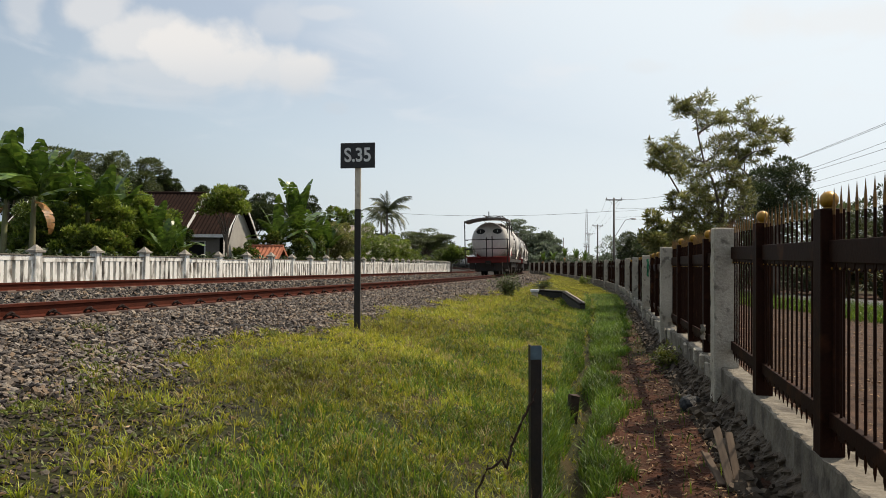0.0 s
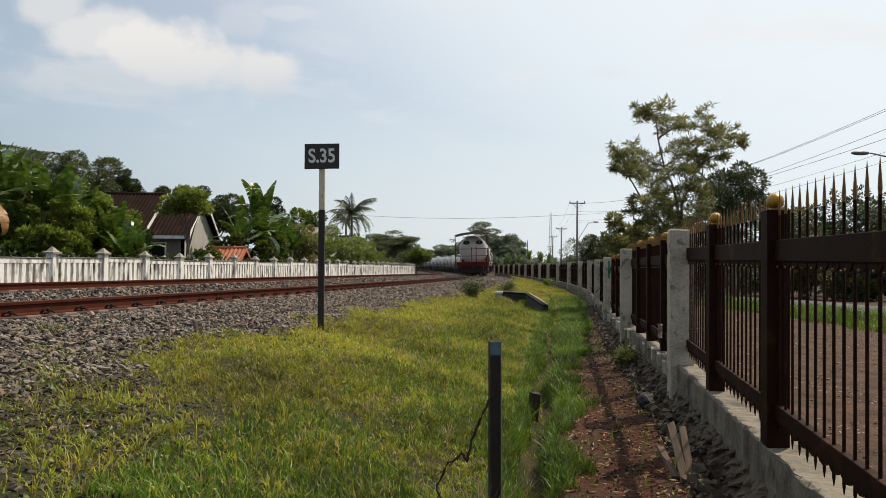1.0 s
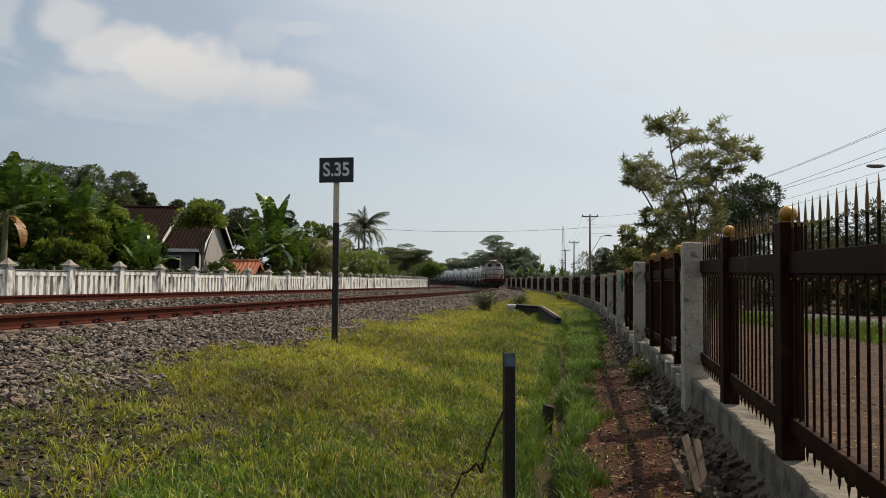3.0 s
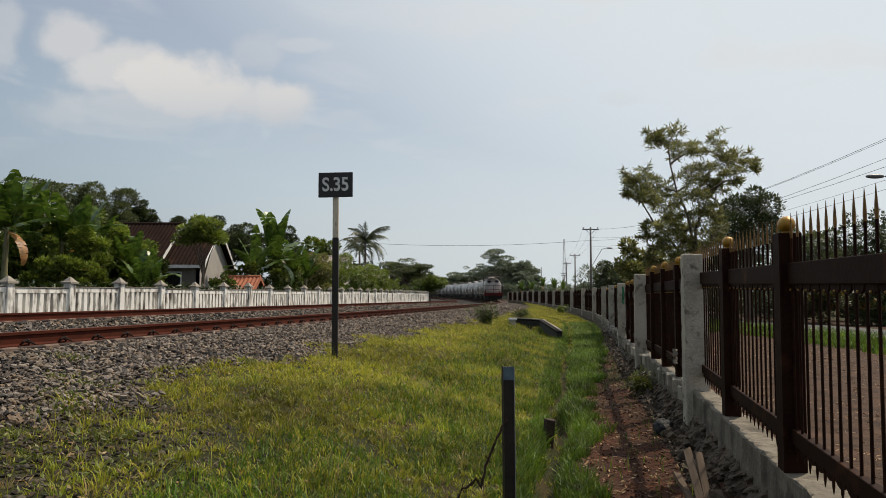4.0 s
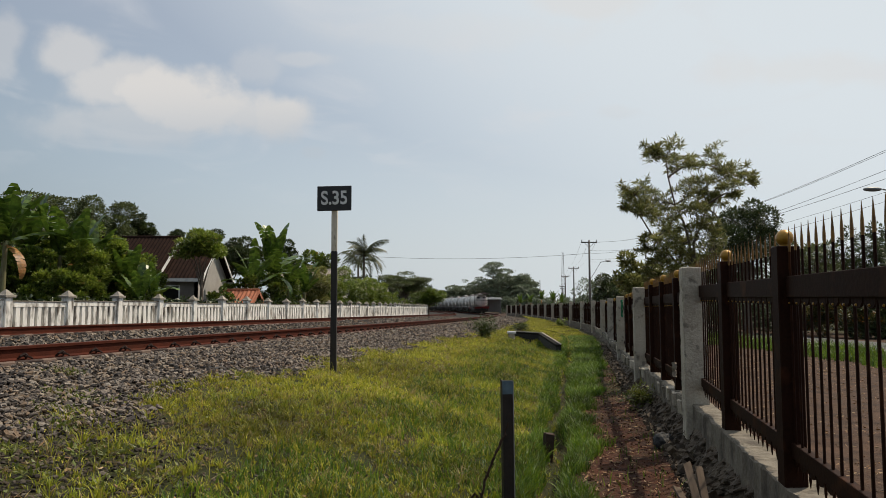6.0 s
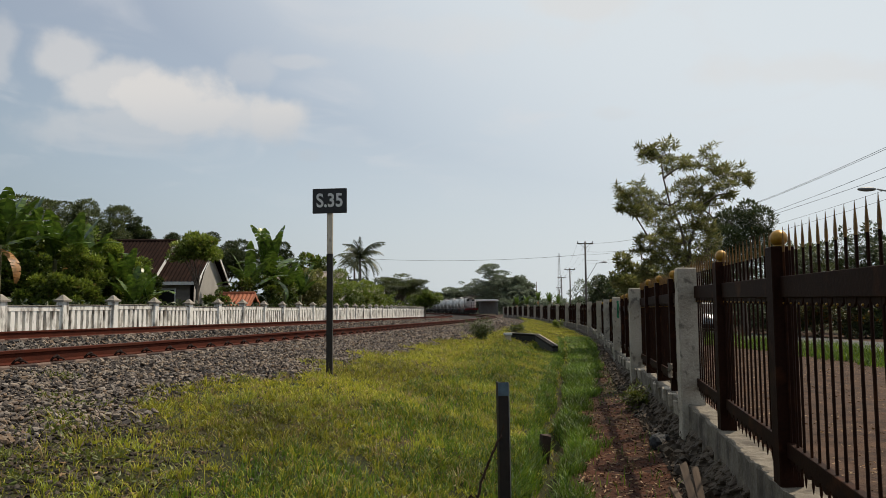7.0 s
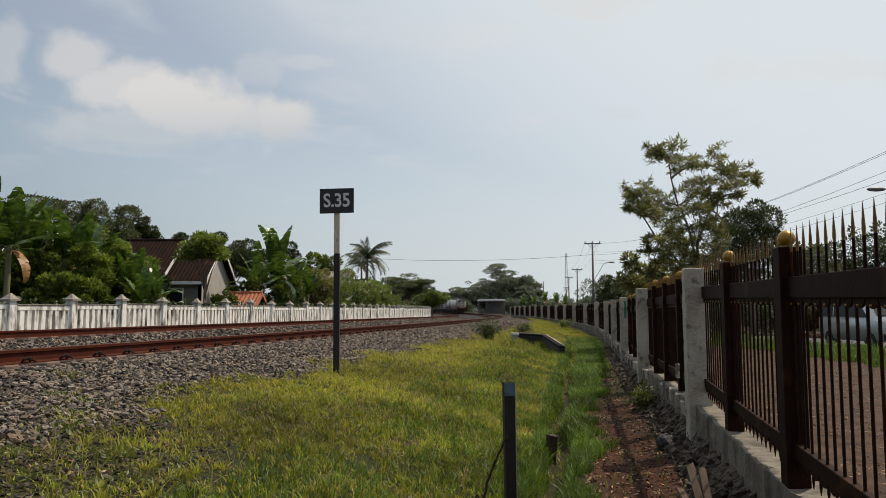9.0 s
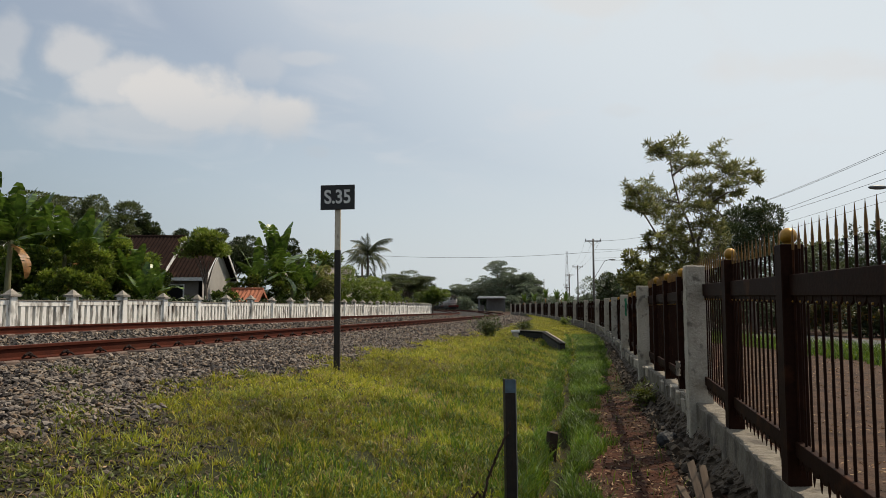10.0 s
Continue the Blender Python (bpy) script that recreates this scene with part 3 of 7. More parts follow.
# ---- ground ----
def ground_mat():
    m = bpy.data.materials.new("ground_cover")
    m.use_nodes = True
    nt = m.node_tree
    nd, ln = nt.nodes, nt.links
    bs = nd["Principled BSDF"]
    g = nd.new("ShaderNodeNewGeometry")
    at = nd.new("ShaderNodeVertexColor")
    at.layer_name = "zone"
    sep = nd.new("ShaderNodeSeparateColor")
    ln.new(at.outputs[0], sep.inputs[0])

    def noise_tex(s, d=6):
        t = nd.new("ShaderNodeTexNoise")
        t.inputs["Scale"].default_value, t.inputs["Detail"].default_value = s, d
        ln.new(g.outputs["Position"], t.inputs["Vector"])
        return t.outputs[0]

    def mixc(f, p, q):
        x = nd.new("ShaderNodeMix")
        x.data_type = "RGBA"
        for s, v in ((x.inputs[0], f), (x.inputs[6], p), (x.inputs[7], q)):
            if isinstance(v, tuple):
                s.default_value = (*v, 1)
            else:
                ln.new(v, s)
        return x.outputs[2]

    def ramp(v, lo, hi):
        x = nd.new("ShaderNodeMapRange")
        ln.new(v, x.inputs[0])
        x.inputs[1].default_value, x.inputs[2].default_value = lo, hi
        return x.outputs[0]

    vor = nd.new("ShaderNodeTexVoronoi")
    vor.inputs["Scale"].default_value = 16
    ln.new(g.outputs["Position"], vor.inputs["Vector"])
    big, fine = noise_tex(0.9), noise_tex(25)
    # soil and gravel bed darkened: shade of the gaps between blades and stones
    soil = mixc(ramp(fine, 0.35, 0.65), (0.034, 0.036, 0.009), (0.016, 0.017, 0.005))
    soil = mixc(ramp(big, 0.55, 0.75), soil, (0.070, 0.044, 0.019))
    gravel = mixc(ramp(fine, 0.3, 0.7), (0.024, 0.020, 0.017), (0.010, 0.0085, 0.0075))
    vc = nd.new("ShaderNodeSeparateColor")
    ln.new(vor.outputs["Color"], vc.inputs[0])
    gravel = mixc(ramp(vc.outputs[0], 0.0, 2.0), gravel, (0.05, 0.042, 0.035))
    # path tones lowered to include the shadow lying over it
    dirt = mixc(ramp(noise_tex(5), 0.35, 0.65), (0.072, 0.0240, 0.0100), (0.029, 0.0105, 0.0055))
    dirt = mixc(ramp(big, 0.5, 0.62), dirt, (0.038, 0.021, 0.011))
    # yard tones lowered to include tree shade
    yard = mixc(ramp(noise_tex(3), 0.35, 0.65), (0.085, 0.047, 0.029), (0.036, 0.021, 0.014))
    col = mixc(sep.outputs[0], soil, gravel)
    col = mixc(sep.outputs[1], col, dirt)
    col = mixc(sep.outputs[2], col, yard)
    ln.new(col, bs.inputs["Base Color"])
    bs.inputs["Roughness"].default_value = 0.95
    bs.inputs["Specular IOR Level"].default_value = 0.2
    bp = nd.new("ShaderNodeBump")
    bp.inputs["Strength"].default_value, bp.inputs["Distance"].default_value = 0.7, 0.04
    ln.new(fine, bp.inputs["Height"])
    ln.new(bp.outputs[0], bs.inputs["Normal"])
    return m


def build_ground():
    ys = np.unique(np.concatenate([[-2500, -800, -300, -150, -80], np.arange(-50, 2, 2), np.arange(2, 26, 0.2), np.arange(26, 60, 0.6), np.arange(60, 230, 3), [260, 320, 420, 600, 1000, 1800, 3500]]))
    vs = np.unique(np.concatenate([[-3000, -1200, -500, -200, -120, -80, -50, -35, -25, -20], np.arange(-17, -1, 0.4), np.arange(-1, 11, 0.1), np.arange(11, 30, 1.0), [35, 45, 60, 90, 150, 300, 700, 3000]]))
    yy = np.clip(ys, -60, 260)
    xc = CX + np.sqrt(R0 ** 2 - (yy - CY) ** 2)
    X = xc[:, None] + vs[None, :]
    Y = np.repeat(ys[:, None], len(vs), 1)
    Z = ground_z(X, Y)
    n, k = X.shape
    i = np.arange(n * k).reshape(n, k)
    quads = np.stack([i[:-1, :-1], i[:-1, 1:], i[1:, 1:], i[1:, :-1]], -1)
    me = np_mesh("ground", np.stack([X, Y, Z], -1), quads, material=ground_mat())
    v = np.hypot(X - CX, Y - CY) - R0
    e = fence_x(Y) - X
    wob = 0.35 * bumps(X, Y, 1.1) + 0.2 * bumps(X, Y, 3.1)
    near = np.clip((6.5 - Y) / 2.5, 0, 1)
    gravel = np.clip((3.1 + 1.0 * near + wob - v) / (0.4 + near), 0, 1) * np.clip((v + 9.5) / 1.0, 0, 1) * np.clip((230 - Y) / 20, 0, 1)
    dirt = np.clip((1.45 - e + wob * 0.3) / 0.35, 0, 1) * np.clip((17 + 6 * bumps(X, Y, 0.9) - Y) / 6, 0.0, 1)
    yard = np.clip((0.05 - e) / 0.1, 0, 1) * np.clip((17 + wob * 2 - (X - fence_x(Y))) / 2, 0, 1)
    col = np.stack([gravel, dirt, yard, np.ones_like(v)], -1)
    lay = me.color_attributes.new("zone", "FLOAT_COLOR", "POINT")
    lay.data.foreach_set("color", col.astype(np.float32).ravel())
    me.polygons.foreach_set("use_smooth", [True] * len(me.polygons))
    tagged(new("ground", me), "gravel bed, sloping grass bank, red dirt path", "ground", kind="structure")


build_ground()

# ---- railway ----
RAIL_H = 0.178
RAIL = [(-0.065, -0.159), (0.065, -0.159), (0.065, -0.147), (0.012, -0.130), (0.010, -0.045), (0.034, -0.035), (0.035, -0.006), (0.026, 0.0),
        (-0.026, 0.0), (-0.035, -0.006), (-0.034, -0.035), (-0.010, -0.045), (-0.012, -0.130), (-0.065, -0.147)]


def build_track(v0, dz, first, last, label):
    tr = thing("railway_track", None, label, "railway track", "tracks", "structure")
    for side, drop in ((0.53, 0.0), (-0.53, -0.09)):
        bm = bmesh.new()
        fr = []
        for s in np.arange(-165, 190, 1.5):
            x, y = on_track(s, v0 + side)
            a = s / R0
            fr.append(((x, y, rail_z(s) + dz + drop), (math.cos(a), math.sin(a))))
        extrude_along(bm, [(u, w * RAIL_H / 0.159) for u, w in RAIL], fr)
        rail = part("rail", bm, M["rail"], tr)
        rail.data.materials.append(M["rail_head"])
        for p in rail.data.polygons:
            if p.normal.z > 0.9 and p.area > 0.03 and p.index % 14 == 7:
                p.material_index = 1
    bm = bmesh.new()
    box(bm, -1.0, 1.0, -0.12, 0.12, -0.2, 0.0, bevel=0.02)
    sl = mesh_of("sleeper", bm, M["sleeper"])
    bm = bmesh.new()
    tube(bm, [(0.05, -0.06, 0.015), (0.085, -0.045, 0.05), (0.10, 0.0, 0.072), (0.09, 0.04, 0.058), (0.06, 0.06, 0.02)], [0.012, 0.019, 0.021, 0.019, 0.012], 6)
    tube(bm, [(0.09, 0.0, 0.05), (0.15, 0.02, 0.035), (0.17, 0.05, 0.01)], [0.016, 0.014, 0.010], 6)
    cl = mesh_of("rail_clip", bm, M["clip"])
    k = 0
    for s in np.arange(first, last, 0.6):
        tilt = -math.degrees(math.atan2(0.09, 1.06))
        m = track_pose(s, v0, rail_z(s) + dz - 0.045 - RAIL_H - 0.003, tilt)
        part("sleeper", sl, None, tr, m=m)
        if k < 150 and v0 > -1:
            part("rail_clip", cl, None, tr, m=m @ pose(0.53, 0, 0))
            k += 1
    return tr


build_track(0.0, 0.040, -118, -20, "rust-brown rails on concrete sleepers in grey gravel")
build_track(-5.5, 0.10, -112, -60, "second rusty track bedded deep in gravel")


# ---- white slotted wall beyond the tracks ----
def build_white_wall():
    w = thing("wall_white", None, "stained whitewashed concrete wall with slots and capped posts", "wall", kind="structure")
    RW = 400.8
    ang0 = math.asin((22.62 - CY) / RW)
    bm = bmesh.new()
    box(bm, -0.13, 0.13, -0.13, 0.13, -0.1, 1.30, bevel=0.012)
    post = mesh_of("post", bm, M["white_wall"])
    bm = bmesh.new()
    lathe(bm, [(0.26, 0.0), (0.26, 0.06), (0.20, 0.075), (0.03, 0.22), (0.0001, 0.225)], 4)
    bmesh.ops.rotate(bm, matrix=Matrix.Rotation(radians(45), 3, "Z"), verts=bm.verts)
    cap = mesh_of("cap", bm, M["wall_top"])
    cap.materials[0] = M["cap"]
    bm = bmesh.new()
    L = 2.4 - 0.26
    box(bm, -0.07, 0.07, -L / 2, L / 2, -0.1, 0.36)
    box(bm, -0.07, 0.07, -L / 2, L / 2, 1.02, 1.16)
    n = 8
    step = L / n
    for i in range(n + 1):
        c = -L / 2 + i * step
        box(bm, -0.06, 0.06, max(c - 0.076, -L / 2), min(c + 0.076, L / 2), 0.355, 1.025)
    panel = mesh_of("panel", bm, M["white_wall"])
    bm = bmesh.new()
    box(bm, -0.09, 0.09, -L / 2, L / 2, 1.16, 1.20, bevel=0.01)
    coping = mesh_of("coping", bm, M["wall_top"])
    for i in range(-9, 52):
        a = ang0 + i * 2.4 / RW
        b = a + 1.2 / RW
        z = 0.56 + 0.03 * math.sin(i * 1.7) + 0.0015 * i
        m = pose(CX + RW * math.cos(a), CY + RW * math.sin(a), z, 0, 0, math.degrees(a))
        p = part("post", post, None, w, m=m)
        part("cap", cap, None, p, m=pose(0, 0, 1.29))
        q = part("panel", panel, None, w, m=pose(CX + RW * math.cos(b), CY + RW * math.sin(b), z, 0, 0, math.degrees(b)))
        part("coping", coping, None, q)


build_white_wall()


# ---- iron fence on a concrete footing ----
FENCE_TOP = lambda y: float(np.interp(y, [-10, 7, 18, 36, 60, 96, 125], [1.95, 1.96, 1.84, 1.93, 2.0, 2.08, 2.1]))
SILL_TOP = lambda y: float(np.interp(y, [-10, 0.9, 7.6, 13, 18, 36, 48, 96, 125], [0.44, 0.45, 0.515, 0.50, 0.46, 0.64, 0.72, 0.90, 0.92]))
SILL_OUT = lambda y: float(np.interp(y, [3.0, 7.6], [0.07, 0.0]))
PILLAR_Y = [-5.8, 0.9, 7.6] + [12.75 + 5.85 * i for i in range(17)]


def build_fence():
    # concrete pillars
    bm = bmesh.new()
    box(bm, -0.12, 0.12, -0.12, 0.12, -0.45, 1.36, bevel=0.012)
    r = random.Random(4)
    bmesh.ops.subdivide_edges(bm, edges=[e for e in bm.edges if e.calc_length() > 0.5], cuts=22, use_grid_fill=True)
    for v in bm.verts:
        q = noise.noise_vector(v.co * 7) * 0.008 + noise.noise_vector(v.co * 25) * 0.006
        v.co += q
    me = mesh_of("concrete_pillar", bm, M["concrete"])
    for y in PILLAR_Y:
        x = float(fence_x(y))
        a = math.degrees(math.atan2(float(fence_x(y + 1)) - x, 1.0))
        zt, zs = FENCE_TOP(y), SILL_TOP(y)
        ob = new("concrete_pillar", me)
        ob.matrix_basis = pose(x, y, zt - 1.365, 0, 0, -a)
        tagged(ob, "rough grey concrete pillar between iron fence panels", "pillar", "pillars of the fence")

    # shared iron pieces, one bay 1.46 m long along y
    def bar_mesh(low, high):
        bm = bmesh.new()
        tube(bm, [(0, 0, low), (0, 0, low + 0.04), (0, 0, high - 0.11)], [0.002, 0.0075, 0.0072], 6)
        return mesh_of("bar", bm, M["iron"])
    bar = bar_mesh(0.03, 1.40)
    bm = bmesh.new()
    tube(bm, [(0, 0, 1.275), (0, 0, 1.30), (0, 0, 1.315), (0, 0, 1.35), (0, 0, 1.435)], [0.0072, 0.0072, 0.0085, 0.007, 0.001], 6)
    spear = mesh_of("spear_tip", bm, M["gilt"])
    bm = bmesh.new()
    box(bm, -0.064, 0.064, -0.064, 0.064, -0.05, 1.325, bevel=0.005)
    post = mesh_of("post", bm, M["iron"])
    bm = bmesh.new()
    ball(bm, (0, 0, 1.375), 0.050, 18)
    tube(bm, [(0, 0, 1.320), (0, 0, 1.340)], [0.035, 0.028], 12)
    knob = mesh_of("ball_finial", bm, M["gold"], True)
    knob_dull = knob.copy()
    knob_dull.materials[0] = M["iron"]
    L = 1.475

    def rail_mesh(name, z0, z1, down):
        bm = bmesh.new()
        box(bm, -0.022, 0.022, -L / 2, L / 2, z0, z1, bevel=0.003)
        n = 12
        for i in range(n):
            c = -L / 2 + (i + 0.5) * L / n
            rows = []
            for k in range(7):
                t = math.pi * k / 6
                rows.append((c + math.cos(t) * L / n * 0.48, z0 - math.sin(t) * down))
            f = [bm.verts.new((-0.006, p, q)) for p, q in rows]
            g = [bm.verts.new((0.006, p, q)) for p, q in rows]
            bm.faces.new(f)
            bm.faces.new(g[::-1])
            for k in range(6):
                bm.faces.new((f[k], f[k + 1], g[k + 1], g[k]))
        bmesh.ops.recalc_face_normals(bm, faces=bm.faces)
        return mesh_of(name, bm, M["iron"])
    top = rail_mesh("top_rail", 1.03, 1.15, 0.045)
    low = rail_mesh("bottom_rail", 0.13, 0.215, 0.045)
    # tiny gold balls imitate the glints on the lit scallop edges
    bm = bmesh.new()
    ball(bm, (-0.008, 0, 0.998), 0.0065, 6)
    stud = mesh_of("stud", bm, M["gold"])
    nb = 14
    for i in range(len(PILLAR_Y) - 1):
        y0, y1 = PILLAR_Y[i], PILLAR_Y[i + 1]
        if y1 < 0:
            continue
        if i == 1:
            y0, y1 = 0.65, 7.85
        # the panels stand on the inner side of the pillars
        x0, x1 = float(fence_x(y0)) + 0.05, float(fence_x(y1)) + 0.08
        a = math.degrees(math.atan2(x1 - x0, y1 - y0))
        length = math.hypot(x1 - x0, y1 - y0)
        zs = (SILL_TOP(y0) + SILL_TOP(y1)) / 2
        zt = (FENCE_TOP(y0) + FENCE_TOP(y1)) / 2
        rise = 0.0
        if i == 1:
            zs, rise = 0.452, math.degrees(math.atan2(0.118, length))
        fp = thing("iron_fence_panel", pose(x0, y0, zs, rise, 0, -a), "brown iron railing with gilded spear tips and ball posts", "fence", "panels of the iron fence")
        k = 1.03 if i == 1 else max((zt - zs) / 1.36, 0.5) * (1.0 if y0 < 10 else 0.95 if y0 < 20 else 0.91)
        fp.scale = (1, length / 5.957, k)
        bay = 5.957 / 4
        for j in range(4):
            c = (j + 0.5) * bay
            if j:
                p = part("post", post, None, fp, m=pose(0, j * bay, 0))
                part("ball_finial", knob if y0 < 28 else knob_dull, None, p, "gilded ball" if y0 < 28 else "dull brown ball")
            t = part("top_rail", top, None, fp, m=pose(0, c, 0))
            if i in (1, 2):
                for q in range(12):
                    part("stud", stud, None, t, m=pose(0, -L / 2 + (q + 0.5) * L / 12, 0))
            part("bottom_rail", low, None, fp, m=pose(0, c, 0))
            n = nb
            for q in range(n):
                y = j * bay + (q + 0.75) * bay / (n + 0.5)
                b = part("bar", bar, None, fp, m=pose(0, y, 0))
                if i < 5:
                    part("spear_tip", spear, None, b, "gilded spear tip")

    # footing: concrete sill on rubble
    ft = thing("fence_footing", None, "cracked concrete sill on rubble stone footing", "footing", kind="structure")
    bm = bmesh.new()
    fr = []
    for y in np.concatenate([np.arange(-8, 1.5, 0.5), np.arange(1.5, 14, 0.1), np.arange(14, 30, 0.5), np.arange(30, 108, 2)]):
        x = float(fence_x(y)) + SILL_OUT(y)
        fr.append(((x, y, SILL_TOP(y)), (0.98, -0.19)))
    extrude_along(bm, [(-0.055, -0.36), (0.17, -0.36), (0.17, -0.005), (0.16, 0.0), (-0.043, 0.0), (-0.055, -0.012)], fr)
    r = random.Random(9)
    for v in bm.verts:
        v.co += Vector((r.uniform(-1, 1) * 0.008, 0, r.uniform(-1, 0.5) * 0.016))
    part("sill", bm, M["sill"], ft)
    # lumpy mortared base in front of the sill
    ys = np.concatenate([np.arange(1.5, 14, 0.035), np.arange(14, 26, 0.1), np.arange(26, 60, 0.5), np.arange(60, 106, 2)])
    us = np.linspace(0, 1, 22)
    V = []
    for y in ys:
        x, zs = float(fence_x(y)) + SILL_OUT(y), SILL_TOP(y)
        for u in us:
            out = 0.035 + 0.19 * u ** 0.8
            zg = gz(x - 0.28, y) - 0.08
            top_z = zs - 0.19
            z = top_z + (zg - top_z) * u
            nz = (noise.noise(Vector((x * 4, y * 4, z * 4))) * 0.09 + abs(noise.noise(Vector((x * 11, y * 11, z * 11)))) * 0.11 + noise.noise(Vector((x * 30, y * 30, z * 30))) * 0.03) * min(1, 0.25 + u * 3)
            V.append((x - out + nz, y + nz * 0.3, z + nz * 0.4 * (1 - u)))
    n, k = len(ys), len(us)
    i = np.arange(n * k).reshape(n, k)
    part("rubble_base", np_mesh("rubble_base", V, np.stack([i[:-1, :-1], i[:-1, 1:], i[1:, 1:], i[1:, :-1]], -1), material=M["rubble"]), None, ft)
    bm = bmesh.new()
    box(bm, -0.05, 0.05, -0.10, 0.10, -0.16, 0.0, bevel=0.010)
    blk = mesh_of("concrete_block", bm, M["concrete"])
    blk_grey = blk.copy()
    blk_grey.materials[0] = M["sill"]
    r = random.Random(2)
    for y in np.arange(8.2, 34, 0.46):
        if r.random() < 0.28:
            continue
        part("concrete_block", r.choice((blk, blk, blk_grey)), None, ft, m=pose(float(fence_x(y)) - 0.035, y, SILL_TOP(y) + r.uniform(-0.05, 0.02), r.uniform(-5, 5), r.uniform(-8, 4), -11 + r.uniform(-9, 9)))


build_fence()


# ---- signal board ----
def text_mesh(word, size, material, depth=0.004):
    cu = bpy.data.curves.new("lettering", "FONT")
    cu.body, cu.size, cu.extrude, cu.align_x, cu.align_y = word, size, depth, "CENTER", "CENTER"
    cu.offset = 0.006
    ob = bpy.data.objects.new("lettering", cu)
    scene.collection.objects.link(ob)
    me = bpy.data.meshes.new_from_object(ob.evaluated_get(bpy.context.evaluated_depsgraph_get()))
    bpy.data.objects.remove(ob)
    me.materials.clear()
    me.materials.append(material)
    return me


def build_sign():
    x, y = -1.57, 10.6
    zb = gz(x, y)
    sg = thing("railway_sign", pose(x, y, zb, 0, -0.3, 3), "black board lettered S.35 on a tall square post", "sign", )
    h = 3.34 - zb
    bm = bmesh.new()
    box(bm, -0.045, 0.045, -0.045, 0.045, -0.2, h - 0.98, bevel=0.006)
    part("post_lower", bm, M["post_black"], sg, "black-painted post")
    bm = bmesh.new()
    box(bm, -0.043, 0.043, -0.043, 0.043, h - 0.98, h - 0.1, bevel=0.006)
    part("post_upper", bm, M["post_grey"], sg, "bare weathered post")
    bm = bmesh.new()
    box(bm, -0.255, 0.255, -0.068, -0.046, h - 0.375, h, bevel=0.006)
    for v in bm.verts:
        v.co.z += v.co.x * 0.03
    bd = part("board", bm, M["board"], sg)
    me = text_mesh("S.35", 0.285, M["letter"])
    ob = part("lettering", me, None, bd, "white painted letters", m=pose(0.0, -0.071, h - 0.19, 90, -2, 0))
    ob.scale = (0.84, 1.0, 1)


build_sign()


# ---- the tank train ----
def wheel_mesh():
    bm = bmesh.new()
    lathe(bm, [(0.30, -0.06), (0.41, -0.055), (0.43, 0.0), (0.43, 0.05), (0.455, 0.06), (0.455, 0.085), (0.28, 0.085), (0.24, 0.03), (0.10, 0.03), (0.09, -0.09)], 20, "X")
    return mesh_of("wheel", bm, M["bogie"])


